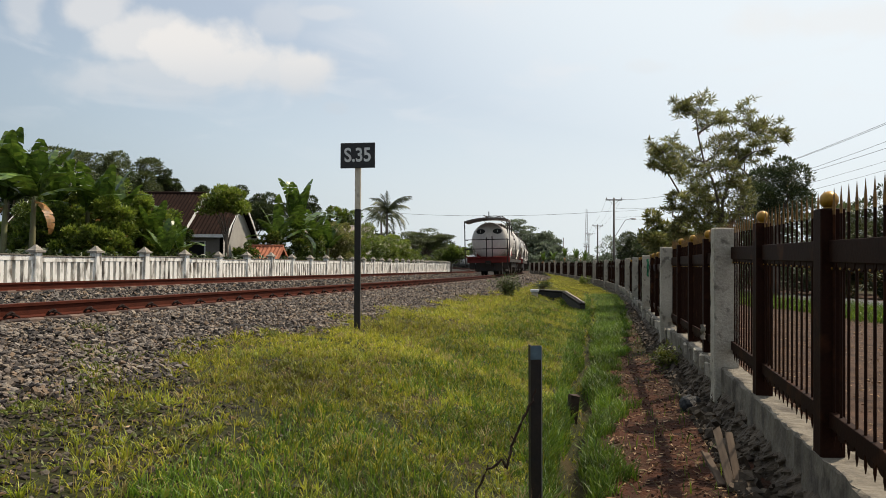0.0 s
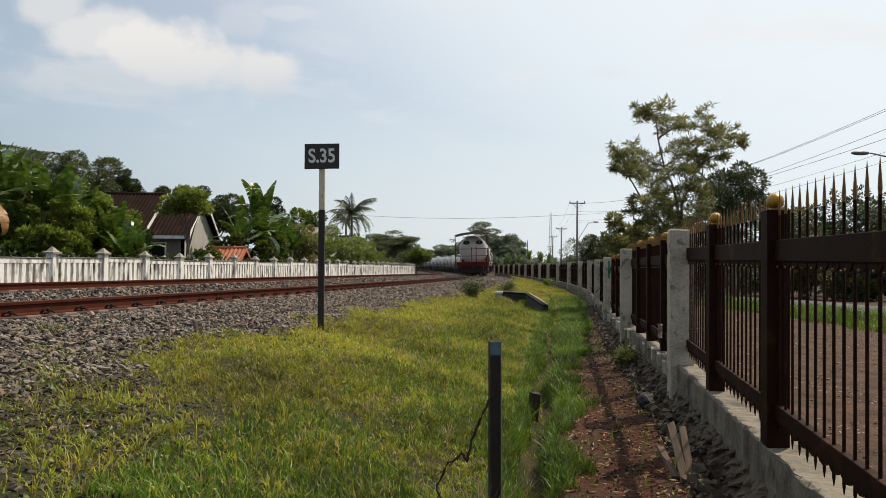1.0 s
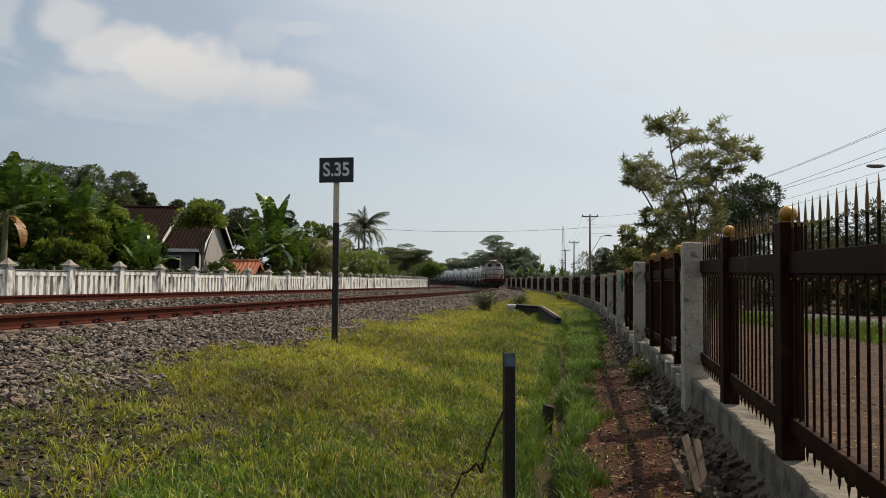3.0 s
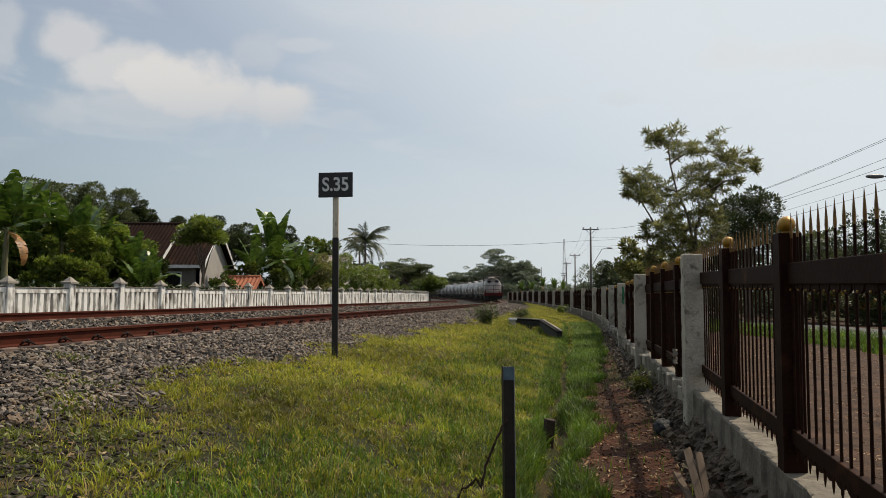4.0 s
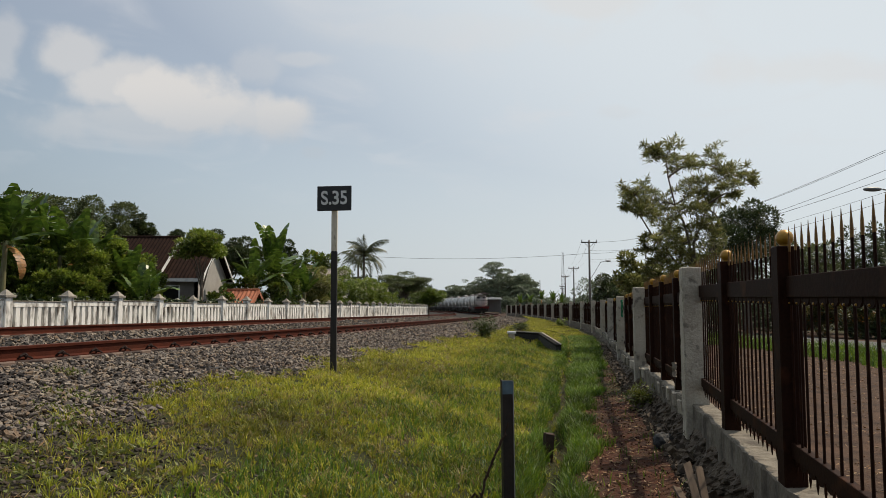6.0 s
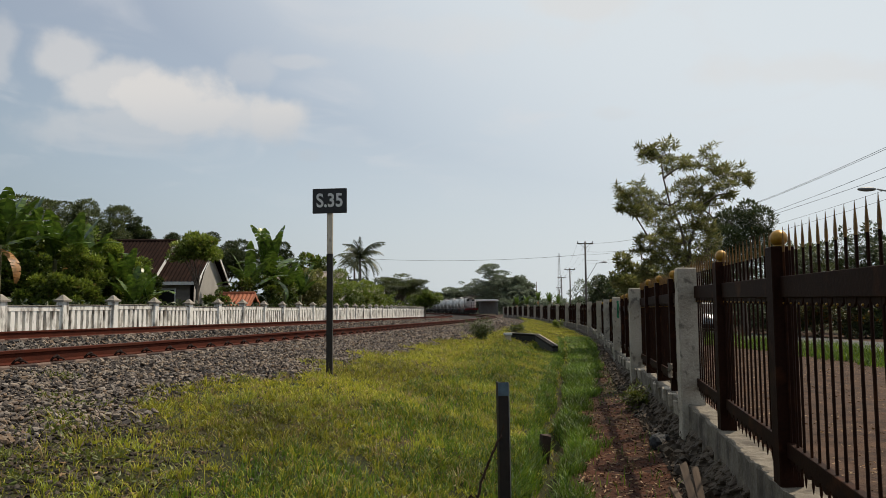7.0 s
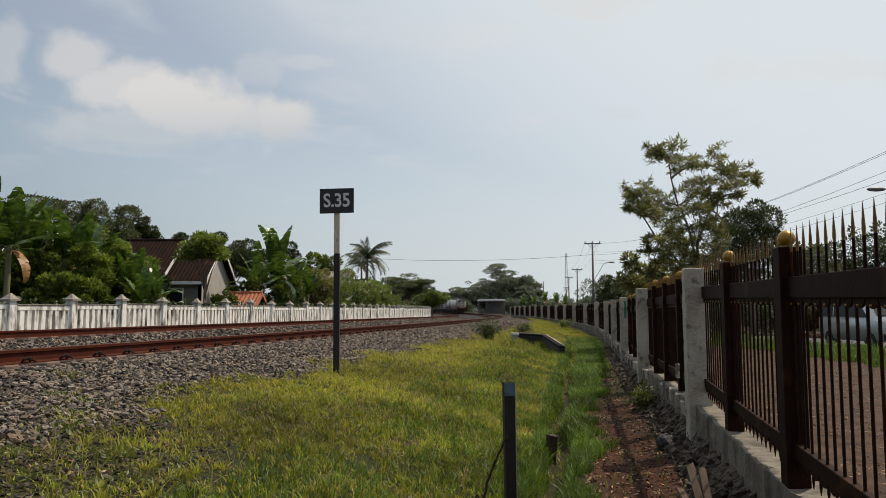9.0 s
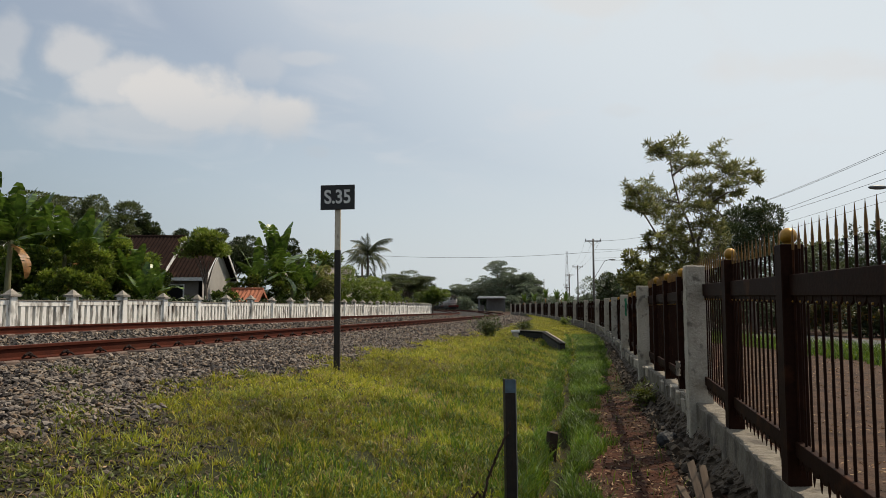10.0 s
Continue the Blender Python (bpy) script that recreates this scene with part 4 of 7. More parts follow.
def build_wagon(last=False):
    """A bogie tank wagon along y; its end towards -y; rail top is z = 0."""
    w = thing("tank_wagon", None, "pale grey tank wagon with a red end beam" if last else "dull silver tank wagon with pale straps", "tank wagon", "" if last else "wagons of the train")
    L = 9.9
    tm = M["tank"] if last else M["tank_silver"]
    bm = bmesh.new()
    R = 1.10
    lathe(bm, [(0.001, 0.0), (0.45, 0.03), (0.8, 0.11), (1.0, 0.24), (1.08, 0.36), (R, 0.5), (R, 2.6), (R, L - 2.6), (R, L - 0.5), (1.0, L - 0.24), (0.8, L - 0.11), (0.45, L - 0.03), (0.001, L)], 36, "Y")
    tank = part("tank", bm, tm, w, m=pose(0, 0.35, 2.16), smooth=True)
    for y in (0.55, 2.7, 5.0, 7.2, 9.35):
        bm = bmesh.new()
        hw = 0.04 if last else 0.13
        lathe(bm, [(R - 0.02, -hw), (R + 0.018, -hw), (R + 0.018, hw), (R - 0.02, hw)], 36, "Y")
        part("band", bm, M["tank_silver"] if last else M["canopy"], tank, m=pose(0, y, 0))
    bm = bmesh.new()
    for sx in (-1, 1):
        for y0, y1 in ((1.2, 2.6), (3.0, 1.9), (8.6, 7.2), (6.8, 7.9)):
            tube(bm, [(sx * 1.12, y0, 2.1 if not last else 1.75), (sx * 1.06, y1, 1.02)], 0.05 if last else 0.085, 6)
    part("strap", bm, M["strap"], w, "pale diagonal stays")
    bm = bmesh.new()
    box(bm, -0.35, 0.35, 0.2, L + 0.5, 0.82, 1.05, bevel=0.02)
    for sx in (-1, 1):
        box(bm, sx * 1.12 - 0.06, sx * 1.12 + 0.06, 0.1, L + 0.6, 0.84, 1.06)
    for y in (1.6, 3.2, 5.3, 7.4, 9.0):
        box(bm, -1.1, 1.1, y - 0.08, y + 0.08, 0.80, 1.12)
    part("underframe", bm, M["bogie"], w)
    for y, flip in ((0.0, 1), (L + 0.62, -1)):
        bm = bmesh.new()
        box(bm, -1.28, 1.28, y - 0.06, y + 0.08, 0.80, 1.14, bevel=0.02)
        part("end_beam", bm, M["red"] if last else M["bogie"], w, "red end beam" if last else "")
        bm = bmesh.new()
        box(bm, -0.15, 0.15, y - flip * 0.35 - 0.1, y - flip * 0.05 + 0.1, 0.68, 0.92, bevel=0.03)
        tube(bm, [(0.35, y, 0.85), (0.38, y - 0.1 * flip, 0.55), (0.30, y - 0.14 * flip, 0.35)], 0.03, 6)
        part("coupler", bm, M["bogie"], w)
    # red side valve boxes
    bm = bmesh.new()
    for sx in (-1, 1):
        box(bm, sx * 1.0 - 0.12, sx * 1.0 + 0.12, 2.9, 3.3, 1.2, 1.75, bevel=0.03)
    part("valve_box", bm, M["red"], w, "red valve housings")
    for nm, a in (("draft_gear", (-0.80, 0.80, 0.05, 0.9, 0.28, 0.82)), ("brake_cylinder", (-0.55, 0.55, 3.4, L - 2.6, 0.45, 0.82)),
                  ("step", (-1.16, -0.84, 0.02, 0.16, 0.42, 0.82)), ("step", (0.84, 1.16, 0.02, 0.16, 0.42, 0.82)),
                  ("side_tank", (-1.05, -0.85, 3.6, L - 3.0, 0.5, 0.85)), ("side_tank", (0.85, 1.05, 3.6, L - 3.0, 0.5, 0.85))):
        bm = bmesh.new()
        box(bm, *a, bevel=0.03)
        part(nm, bm, M["bogie"], w)
    wm = wheel_mesh()
    for yb in (1.9, L - 1.3):
        bg = part("bogie", _bogie(), M["bogie"], w, m=pose(0, yb, 0))
        for dy in (-0.85, 0.85):
            for sx in (-1, 1):
                part("wheel", wm, None, bg, m=pose(sx * 0.50, dy, 0.43, 0, 0, 0 if sx < 0 else 180))
            bm = bmesh.new()
            tube(bm, [(-0.5, dy, 0.43), (0.5, dy, 0.43)], 0.07, 8)
            part("axle", bm, M["bogie"], bg)
    # dome, catwalk and rails on top
    bm = bmesh.new()
    lathe(bm, [(0.42, 0.0), (0.42, 0.24), (0.36, 0.30), (0.001, 0.33)], 18)
    part("dome", bm, tm, tank, m=pose(0, L / 2, R - 0.1))
    bm = bmesh.new()
    box(bm, -0.55, 0.55, L / 2 - 2.2, L / 2 + 2.9, 3.27, 3.31)
    for sx in (-0.55, 0.55):
        for y in np.linspace(L / 2 - 2.2, L / 2 + 2.9, 6):
            tube(bm, [(sx, y, 3.0), (sx, y, 3.30)], 0.025, 5)
        tube(bm, [(sx, L / 2 - 2.2, 3.45), (sx, L / 2 + 2.9, 3.45)], 0.025, 5)
    part("catwalk", bm, M["canopy"], w)
    bm = bmesh.new()
    for sx in (0.85, 1.2):
        tube(bm, [(sx, L / 2, 1.0), (sx * 1.03, L / 2, 2.2), (sx * 0.7, L / 2, 3.3)], 0.02, 5)
    for k in range(7):
        tube(bm, [(0.88, L / 2, 1.1 + k * 0.25), (1.22, L / 2, 1.1 + k * 0.25)], 0.015, 5)
    part("ladder", bm, M["dark_rail"], w)
    if last:
        # guard platform: railing, canopy on bowed frame, two round marks on the tank end
        bm = bmesh.new()
        box(bm, -1.3, 1.3, -0.75, 0.1, 1.12, 1.16, bevel=0.01)
        part("platform", bm, M["red"], w)
        bm = bmesh.new()
        for x, top in ((-1.30, 3.28), (-0.02, 2.3), (0.32, 2.35), (1.22, 2.2)):
            tube(bm, [(x, -0.72, 0.55 if abs(x) > 1 else 1.15), (x, -0.72, top)], 0.034, 6)
        for z in (1.62, 2.17):
            tube(bm, [(-1.3, -0.72, z), (1.22, -0.72, z)], 0.028, 6)
            for sx in (-1.3, 1.22):
                tube(bm, [(sx, -0.72, z), (sx, 0.35, z)], 0.025, 6)
        tube(bm, [(1.22, 0.6, 1.15), (1.22, 0.6, 3.0), (0.95, 0.7, 3.45)], 0.03, 6)
        part("railing", bm, M["dark_rail"], w)
        bm = bmesh.new()
        ring = []
        for i in range(13):
            u = -1 + 2 * i / 12
            ring.append((u * 1.30, 3.31 + 0.17 * (1 - u * u) + 0.03 * u))
        outl = [bm.verts.new((x, -0.8, z)) for x, z in ring] + [bm.verts.new((x, -0.8, z - 0.09)) for x, z in ring[::-1]]
        back = [bm.verts.new((v.co.x, 0.9, v.co.z)) for v in outl]
        bm.faces.new(outl)
        bm.faces.new(back[::-1])
        for i in range(len(outl)):
            j = (i + 1) % len(outl)
            bm.faces.new((outl[i], outl[j], back[j], back[i]))
        bmesh.ops.recalc_face_normals(bm, faces=bm.faces)
        part("canopy", bm, M["canopy"], w, "bowed sheet canopy")
        bm = bmesh.new()
        for y in (1.6, 3.0, 4.4):
            tube(bm, [(1.0, y, 2.6), (1.05, y, 3.2), (0.8, y, 3.62), (0.3, y, 3.72), (-0.3, y, 3.7)], 0.03, 6)
        tube(bm, [(0.8, 0.6, 3.62), (0.8, 4.6, 3.62)], 0.03, 6)
        tube(bm, [(-0.3, 0.6, 3.70), (-0.3, 4.6, 3.70)], 0.03, 6)
        tube(bm, [(0.1, -0.2, 3.55), (0.1, -0.2, 3.86)], 0.03, 6)
        part("roof_rail", bm, M["dark_rail"], w)
        for x, tilt in ((-0.50, -6), (0.52, 6)):
            bm = bmesh.new()
            lathe(bm, [(0.21, 0.0), (0.21, 0.02), (0.145, 0.02), (0.145, 0.0)], 24, "Y")
            bmesh.ops.scale(bm, vec=(1.3, 1, 0.78), verts=bm.verts)
            mk = part("round_mark", bm, M["board"], tank, "painted ring mark", m=pose(x, 0.085, 0.55, -12, 0, tilt))
            bm = bmesh.new()
            lathe(bm, [(0.085, 0.0), (0.085, 0.025), (0.001, 0.03)], 18, "Y")
            part("disc", bm, M["board"], mk)
            bm = bmesh.new()
            box(bm, -0.015, 0.015, -0.04, 0.0, -0.06, 0.06)
            part("bar_mark", bm, M["letter"], mk)
        bm = bmesh.new()
        box(bm, -0.16, 0.16, -0.02, 0.0, 0.20, 0.45)
        part("plate", bm, M["strap"], tank, "faded plate", m=pose(0.02, 0.02, 0))
    return w


def _bogie():
    bm = bmesh.new()
    for sx in (-1, 1):
        x = sx * 0.86
        box(bm, x - 0.06, x + 0.06, -1.25, 1.25, 0.45, 0.62, bevel=0.02)
        box(bm, x - 0.07, x + 0.07, -0.35, 0.35, 0.25, 0.72, bevel=0.03)
        for dy in (-0.85, 0.85):
            box(bm, x - 0.09, x + 0.09, dy - 0.17, dy + 0.17, 0.28, 0.60, bevel=0.04)
        for dy in (-0.2, 0.0, 0.2):
            tube(bm, [(x, dy, 0.30), (x, dy, 0.55)], 0.07, 8)
    box(bm, -0.9, 0.9, -0.2, 0.2, 0.5, 0.85, bevel=0.03)
    return bm


PITCH, SPEED, START = 11.3, 13.3, -69.6
wagons = [build_wagon(True), build_wagon(False)]
for _ in range(12):
    wagons.append(copy_thing(wagons[1], Matrix()))


def wagon_pose(s):
    return track_pose(s, 0.0, float(rail_z(s + 5)) - 0.045, -1.5) @ pose(0, 0, 0, 0, 0, math.degrees(5 / R0))




# ---- plants: helpers ----
def leaf_cloud(rng, P, length, width, up=0.3, dirs=None, droop=0.0):
    """Folded leaves of two triangles at the points P."""
    n = len(P)
    d = rng.normal(size=(n, 3)) if dirs is None else dirs + rng.normal(size=(n, 3)) * 0.35
    d[:, 2] = d[:, 2] * 0.7 + up - droop
    d /= np.linalg.norm(d, axis=1, keepdims=True) + 1e-9
    a = np.cross(d, rng.normal(size=(n, 3)) * 0.6 + np.array([0, 0, 1.0]))   # blades held towards the sky
    a /= np.linalg.norm(a, axis=1, keepdims=True) + 1e-9
    nrm = np.cross(d, a)
    L = (length * rng.uniform(0.65, 1.25, n))[:, None]
    W = (width * rng.uniform(0.7, 1.2, n))[:, None]
    base, tip = P, P + d * L
    mid = P + d * L * 0.5
    l = mid + a * W * 0.5 + nrm * W * 0.18
    r = mid - a * W * 0.5 + nrm * W * 0.18
    V = np.stack([base, l, tip, r], 1).reshape(-1, 3)
    i = np.arange(n)[:, None] * 4
    return V, np.concatenate([i + [0, 2, 1], i + [0, 3, 2]])


def shell_points(rng, clumps, n):
    c = np.array(clumps, float)
    w = c[:, 3] * c[:, 5]
    k = rng.choice(len(c), n, p=w / w.sum())
    d = rng.normal(size=(n, 3))
    d /= np.linalg.norm(d, axis=1, keepdims=True)
    rad = rng.uniform(0.35, 1.0, n) ** 0.5 * rng.uniform(0.9, 1.15, n)
    return c[k, :3] + d * rad[:, None] * c[k, 3:6], d


def clumps_in(rng, c, r, n, size):
    """n small clumps spread through an ellipsoid."""
    out = []
    for _ in range(n):
        d = rng.normal(size=3)
        d /= np.linalg.norm(d)
        q = rng.uniform(0.2, 1.12) ** 0.7
        s = size * rng.uniform(0.4, 1.35)
        out.append((c[0] + d[0] * r[0] * q, c[1] + d[1] * r[1] * q, c[2] + d[2] * r[2] * q, s, s, s * 0.75))
    return out


SEED = [100]


def plant(name, label, category, x, y, z, clumps, n, leaf, material, bark="bark", trunk=0.12, stem_top=None, group="", up=0.25, lean=(0, 0), limbs=14):
    """Trunk with limbs to its clumps, and a crown of separate leaves. Clumps are in the world."""
    SEED[0] += 1
    rng = np.random.default_rng(SEED[0])
    ob = thing(name, pose(x, y, z), label, category, group)
    c = np.array(clumps, float)
    c[:, :3] -= (x, y, z)
    top = stem_top if stem_top else max(0.35 * c[:, 2].max(), 0.2)
    bm = bmesh.new()
    fork = Vector((lean[0], lean[1], top))
    tube(bm, [(0, 0, -0.15), (lean[0] * 0.2, lean[1] * 0.2, top * 0.3), (lean[0] * 0.6, lean[1] * 0.6, top * 0.7), fork], [trunk * 1.3, trunk, trunk * 0.85, trunk * 0.7], 8)
    pick = rng.permutation(len(c))[:limbs]
    for i in pick:
        e = Vector(c[i, :3])
        st = fork * rng.uniform(0.7, 1.0)
        m = st.lerp(e, 0.5) + Vector(rng.normal(size=3)) * 0.06 * (e - st).length + Vector((0, 0, 0.08 * (e - st).length))
        tube(bm, [st, st.lerp(m, 0.6), m, e], [trunk * 0.5, trunk * 0.36, trunk * 0.26, trunk * 0.08], 5, False)
    part("trunk", bm, M[bark], ob, smooth=True)
    P, d = shell_points(rng, c, n)
    V, T = leaf_cloud(rng, P, leaf[0], leaf[1], up, d)
    part("crown", np_mesh("crown", V, tris=T, material=M[material]), None, ob)
    return ob


def shrub(x, y, w, h, n, leaf, material, label, name="shrub", base=None, category="shrub"):
    rng = np.random.default_rng(int(abs(x * 91 + y * 37)) + 5)
    z = gz(x, y) if base is None else base
    cl = clumps_in(rng, (x, y, z + h * 0.52), (w * 1.05, w * 0.8, h * 0.44), 26, min(w, h) * 0.25)
    return plant(name, label, category, x, y, z, cl, n, leaf, material, trunk=0.05, stem_top=h * 0.3, limbs=8)


def banana_leaf(rng, length, width, rise, arch, torn=True):
    """A long blade, folded on its midrib, arching over, with torn edges. Grows along +x."""
    n = 16
    pts = []
    ang = rise
    p = np.array([0.0, 0.0])
    for i in range(n + 1):
        pts.append((p.copy(), ang))
        p = p + np.array([math.cos(ang), math.sin(ang)]) * length / n
        ang -= arch / n * (0.5 + 1.2 * i / n)
    V, Q = [], []
    for side in (-1, 1):
        for i in range(n):
            t0, t1 = i / n, (i + 1) / n
            w0, w1 = [width * 0.5 * (math.sin(math.pi * min(t * 0.93 + 0.05, 1)) ** 0.55) * (0 if t < 0.08 else 1) + 0.015 for t in (t0, t1)]
            gap = 0.0 if not torn else rng.uniform(0, 0.4) * (rng.random() < 0.25)
            fold = 0.22 + rng.uniform(-0.12, 0.22) * (1 if torn else 0.4)
            k = len(V)
            (a, aa), (b, ba) = pts[i], pts[i + 1]
            b2 = a + (b - a) * (1 - gap)
            V += [(a[0], 0, a[1]), (b[0], 0, b[1]), (b2[0], side * w1 * math.cos(fold), b2[1] - w1 * math.sin(fold) + 0.02), (a[0], side * w0 * math.cos(fold), a[1] - w0 * math.sin(fold) + 0.02)]
            Q.append((k, k + 1, k + 2, k + 3) if side > 0 else (k + 3, k + 2, k + 1, k))
    return np.array(V), np.array(Q)


def banana_plant(x, y, h, leaves=8, size=1.9, seed=1, dry=2, base=None):
    rng = np.random.default_rng(seed)
    z = gz(x, y) if base is None else base
    ob = thing("banana_plant", pose(x, y, z), "green banana plant with broad torn leaves", "banana plant", "banana plants behind the wall")
    hs = max(h - size * 0.86, 0.3)
    bm = bmesh.new()
    tube(bm, [(0, 0, -0.1), (0.03, 0, hs * 0.5), (0.05, 0.03, hs), (0.05, 0.04, hs + 0.25)], [0.13, 0.11, 0.08, 0.04], 10)
    part("stem", bm, M["stem"], ob, smooth=True)
    a0 = rng.uniform(0, 6.28)
    for i in range(leaves + dry):
        old = i >= leaves
        rise = rng.uniform(1.2, 1.52) if i < leaves * 0.6 else rng.uniform(0.6, 1.1)
        arch = rng.uniform(0.2, 0.9) if i < leaves * 0.6 else rng.uniform(0.6, 1.5)
        if old:
            rise, arch = rng.uniform(-0.3, 0.2), rng.uniform(1.4, 2.0)
        V, Q = banana_leaf(rng, size * rng.uniform(0.8, 1.15) * (0.7 if old else 1), size * rng.uniform(0.22, 0.30) * (0.5 if old else 1), rise, arch)
        me = np_mesh("leaf", V, Q, material=M["banana_dry" if old and i % 2 else "banana"])
        part("leaf", me, None, ob, m=pose(0.05, 0.03, hs + 0.05, 0, 0, math.degrees(a0) + i * 137.5))
    return ob


def palm_tree(x, y, z, h, size, n=17, seed=3):
    rng = np.random.default_rng(seed)
    ob = thing("coconut_palm", pose(x, y, z), "tall coconut palm with drooping grey-green fronds", "palm tree")
    bm = bmesh.new()
    tube(bm, [(0, 0, -0.2), (0.1, 0, h * 0.4), (0.05, 0, h)], [0.2, 0.15, 0.12], 8)
    part("trunk", bm, M["bark_pale"], ob, smooth=True)
    for i in range(n):
        L = size * rng.uniform(0.8, 1.1)
        ang = rng.uniform(-0.2, 1.4)
        arch = rng.uniform(1.0, 1.6)
        V, T = [], []
        p = np.array([0.0, 0.0])
        m = 34
        for k in range(m):
            q = p + np.array([math.cos(ang), math.sin(ang)]) * L / m
            ang -= arch / m
            for side in (-1, 1):
                ll = L * 0.22 * math.sin(math.pi * (0.12 + 0.85 * k / m)) + 0.05
                j = len(V)
                V += [(p[0], 0, p[1]), (q[0] + 0.02, 0, q[1]), (q[0] + ll * 0.6, side * ll * 0.55, q[1] - ll * rng.uniform(0.3, 0.9))]
                T.append((j, j + 1, j + 2))
            p = q
        part("frond", np_mesh("frond", V, tris=T, material=M["palm"]), None, ob, m=pose(0.05, 0, h, 0, 0, i * 137.5))
    return ob


# ---- trees and gardens behind the white wall ----
def past_wall(b, d, gap=1.6):
    """The depth d, or just past the white wall where that is deeper, on the bearing b."""
    while math.hypot(b * d - CX, d - CY) > 400.8 - gap and d < 130:
        d += 0.5
    return d


GL = 0.45
for i, (b, d, t, n, s) in enumerate(((-0.6153, 25, 0.1809, 11, 2.7), (-0.6568, 25, 0.1714, 9, 2.6), (-0.5850, 27, 0.1480, 7, 2.2), (-0.5370, 27, 0.1390, 8, 2.2), (-0.5150, 27.5, 0.1250, 6, 2.0), (-0.4900, 28, 0.1150, 6, 1.8), (-0.4420, 26.5, 0.0860, 6, 1.6),
                                      (-0.4240, 25.5, 0.0560, 7, 1.5), (-0.4040, 26, 0.0560, 6, 1.4), (-0.2359, 33, 0.1130, 11, 2.6), (-0.2620, 34, 0.0837, 8, 2.2), (-0.2120, 36, 0.0770, 8, 2.0), (-0.1905, 39, 0.0598, 7, 1.8))):
    gap = 0.9 if s < 1.6 else 1.8
    s, d = s * past_wall(b, d, gap) / d, past_wall(b, d, gap)
    x, y = spot(b, d)
    banana_plant(x, y, 1.5 + t * d - GL, n, s, 40 + i, base=GL)
for b, d, w, t, n, mt in ((-0.6249, 27, 1.3, 0.0917, 4200, "leaf"), (-0.5890, 26, 1.2, 0.0662, 3800, "leaf"), (-0.5516, 26.5, 1.1, 0.0837, 3800, "leaf"), (-0.5133, 27, 1.2, 0.0956, 4200, "leaf_light"),
                          (-0.4774, 27.5, 1.2, 0.0797, 4200, "leaf"), (-0.4432, 28, 1.0, 0.0717, 3400, "leaf_light"), (-0.5372, 30, 1.6, 0.1196, 4200, "leaf"), (-0.4615, 32, 1.5, 0.0996, 4200, "leaf"), (-0.6010, 31, 1.8, 0.1196, 4200, "leaf"),
                          (-0.5771, 33, 1.8, 0.1275, 4000, "leaf"), (-0.4934, 33, 1.8, 0.1156, 4000, "leaf"), (-0.4256, 33, 1.2, 0.0837, 3000, "leaf"), (-0.2822, 37, 1.0, 0.0598, 3000, "leaf"), (-0.2503, 38, 1.3, 0.0678, 3600, "leaf"), (-0.2224, 40, 1.2, 0.0614, 3400, "leaf"), (-0.1905, 44, 1.5, 0.0598, 4200, "leaf_olive"),
                          (-0.1586, 46, 1.5, 0.0558, 4200, "leaf_light"), (-0.1267, 50, 1.6, 0.0534, 4200, "leaf_light"), (-0.0988, 54, 1.6, 0.0422, 4000, "leaf_light"), (-0.2025, 50, 1.6, 0.0518, 3400, "leaf"), (-0.1427, 56, 2.0, 0.0518, 3600, "leaf"),
                          (-0.0749, 60, 1.6, 0.0319, 3600, "leaf_light"), (-0.0510, 66, 1.8, 0.0319, 3600, "leaf"), (-0.0287, 74, 1.6, 0.0279, 3200, "leaf"), (-0.3061, 36, 0.8, 0.0319, 2000, "leaf"), (-0.4500, 26.5, 1.0, 0.0720, 3800, "leaf_light"), (-0.5200, 26, 1.0, 0.0640, 3800, "leaf_light"), (-0.5640, 28, 1.2, 0.1050, 4200, "leaf_light"), (-0.4720, 29, 1.1, 0.1020, 3800, "leaf_light"), (-0.6150, 26, 1.0, 0.0560, 3400, "leaf_light"),
                          (-0.1750, 42, 1.2, 0.0640, 3800, "leaf_olive"), (-0.0880, 56, 1.3, 0.0330, 3400, "leaf_light")):
    w, d = w * past_wall(b, d) / d, past_wall(b, d, 2.4)
    x, y = spot(b, d)
    lf, n = (0.165, 0.085), int(n * 2.0)
    shrub(x, y, w, 1.5 + t * d - GL, n, lf, mt, "dense green garden shrub behind the white wall", base=GL)


def broad_tree(b, d, t, w, low, n, leaf, material, label, flat=False, count=26, size=0.28, name="tree", bark="bark"):
    """A tree whose crown reaches the height 1.5 + t d, half width w, from the height low up."""
    rng = np.random.default_rng(int(abs(b * 9000 + d * 7)))
    x, y = spot(b, d)
    top = 1.5 + t * d
    cz, rz = (top + low) / 2, (top - low) / 2
    cl = clumps_in(rng, (x, y, cz), (w, w * 0.85, rz), count, w * size)
    if flat:
        cl = [(q[0], q[1], q[2] - 0.10 * abs(q[0] - x), q[3] * 1.7, q[4] * 1.5, q[5] * 0.30) for q in cl]
    return plant(name, label, "tree", x, y, GL, cl, n, leaf, material, bark, trunk=0.05 * w + 0.06, stem_top=max(low - GL, 1.0))


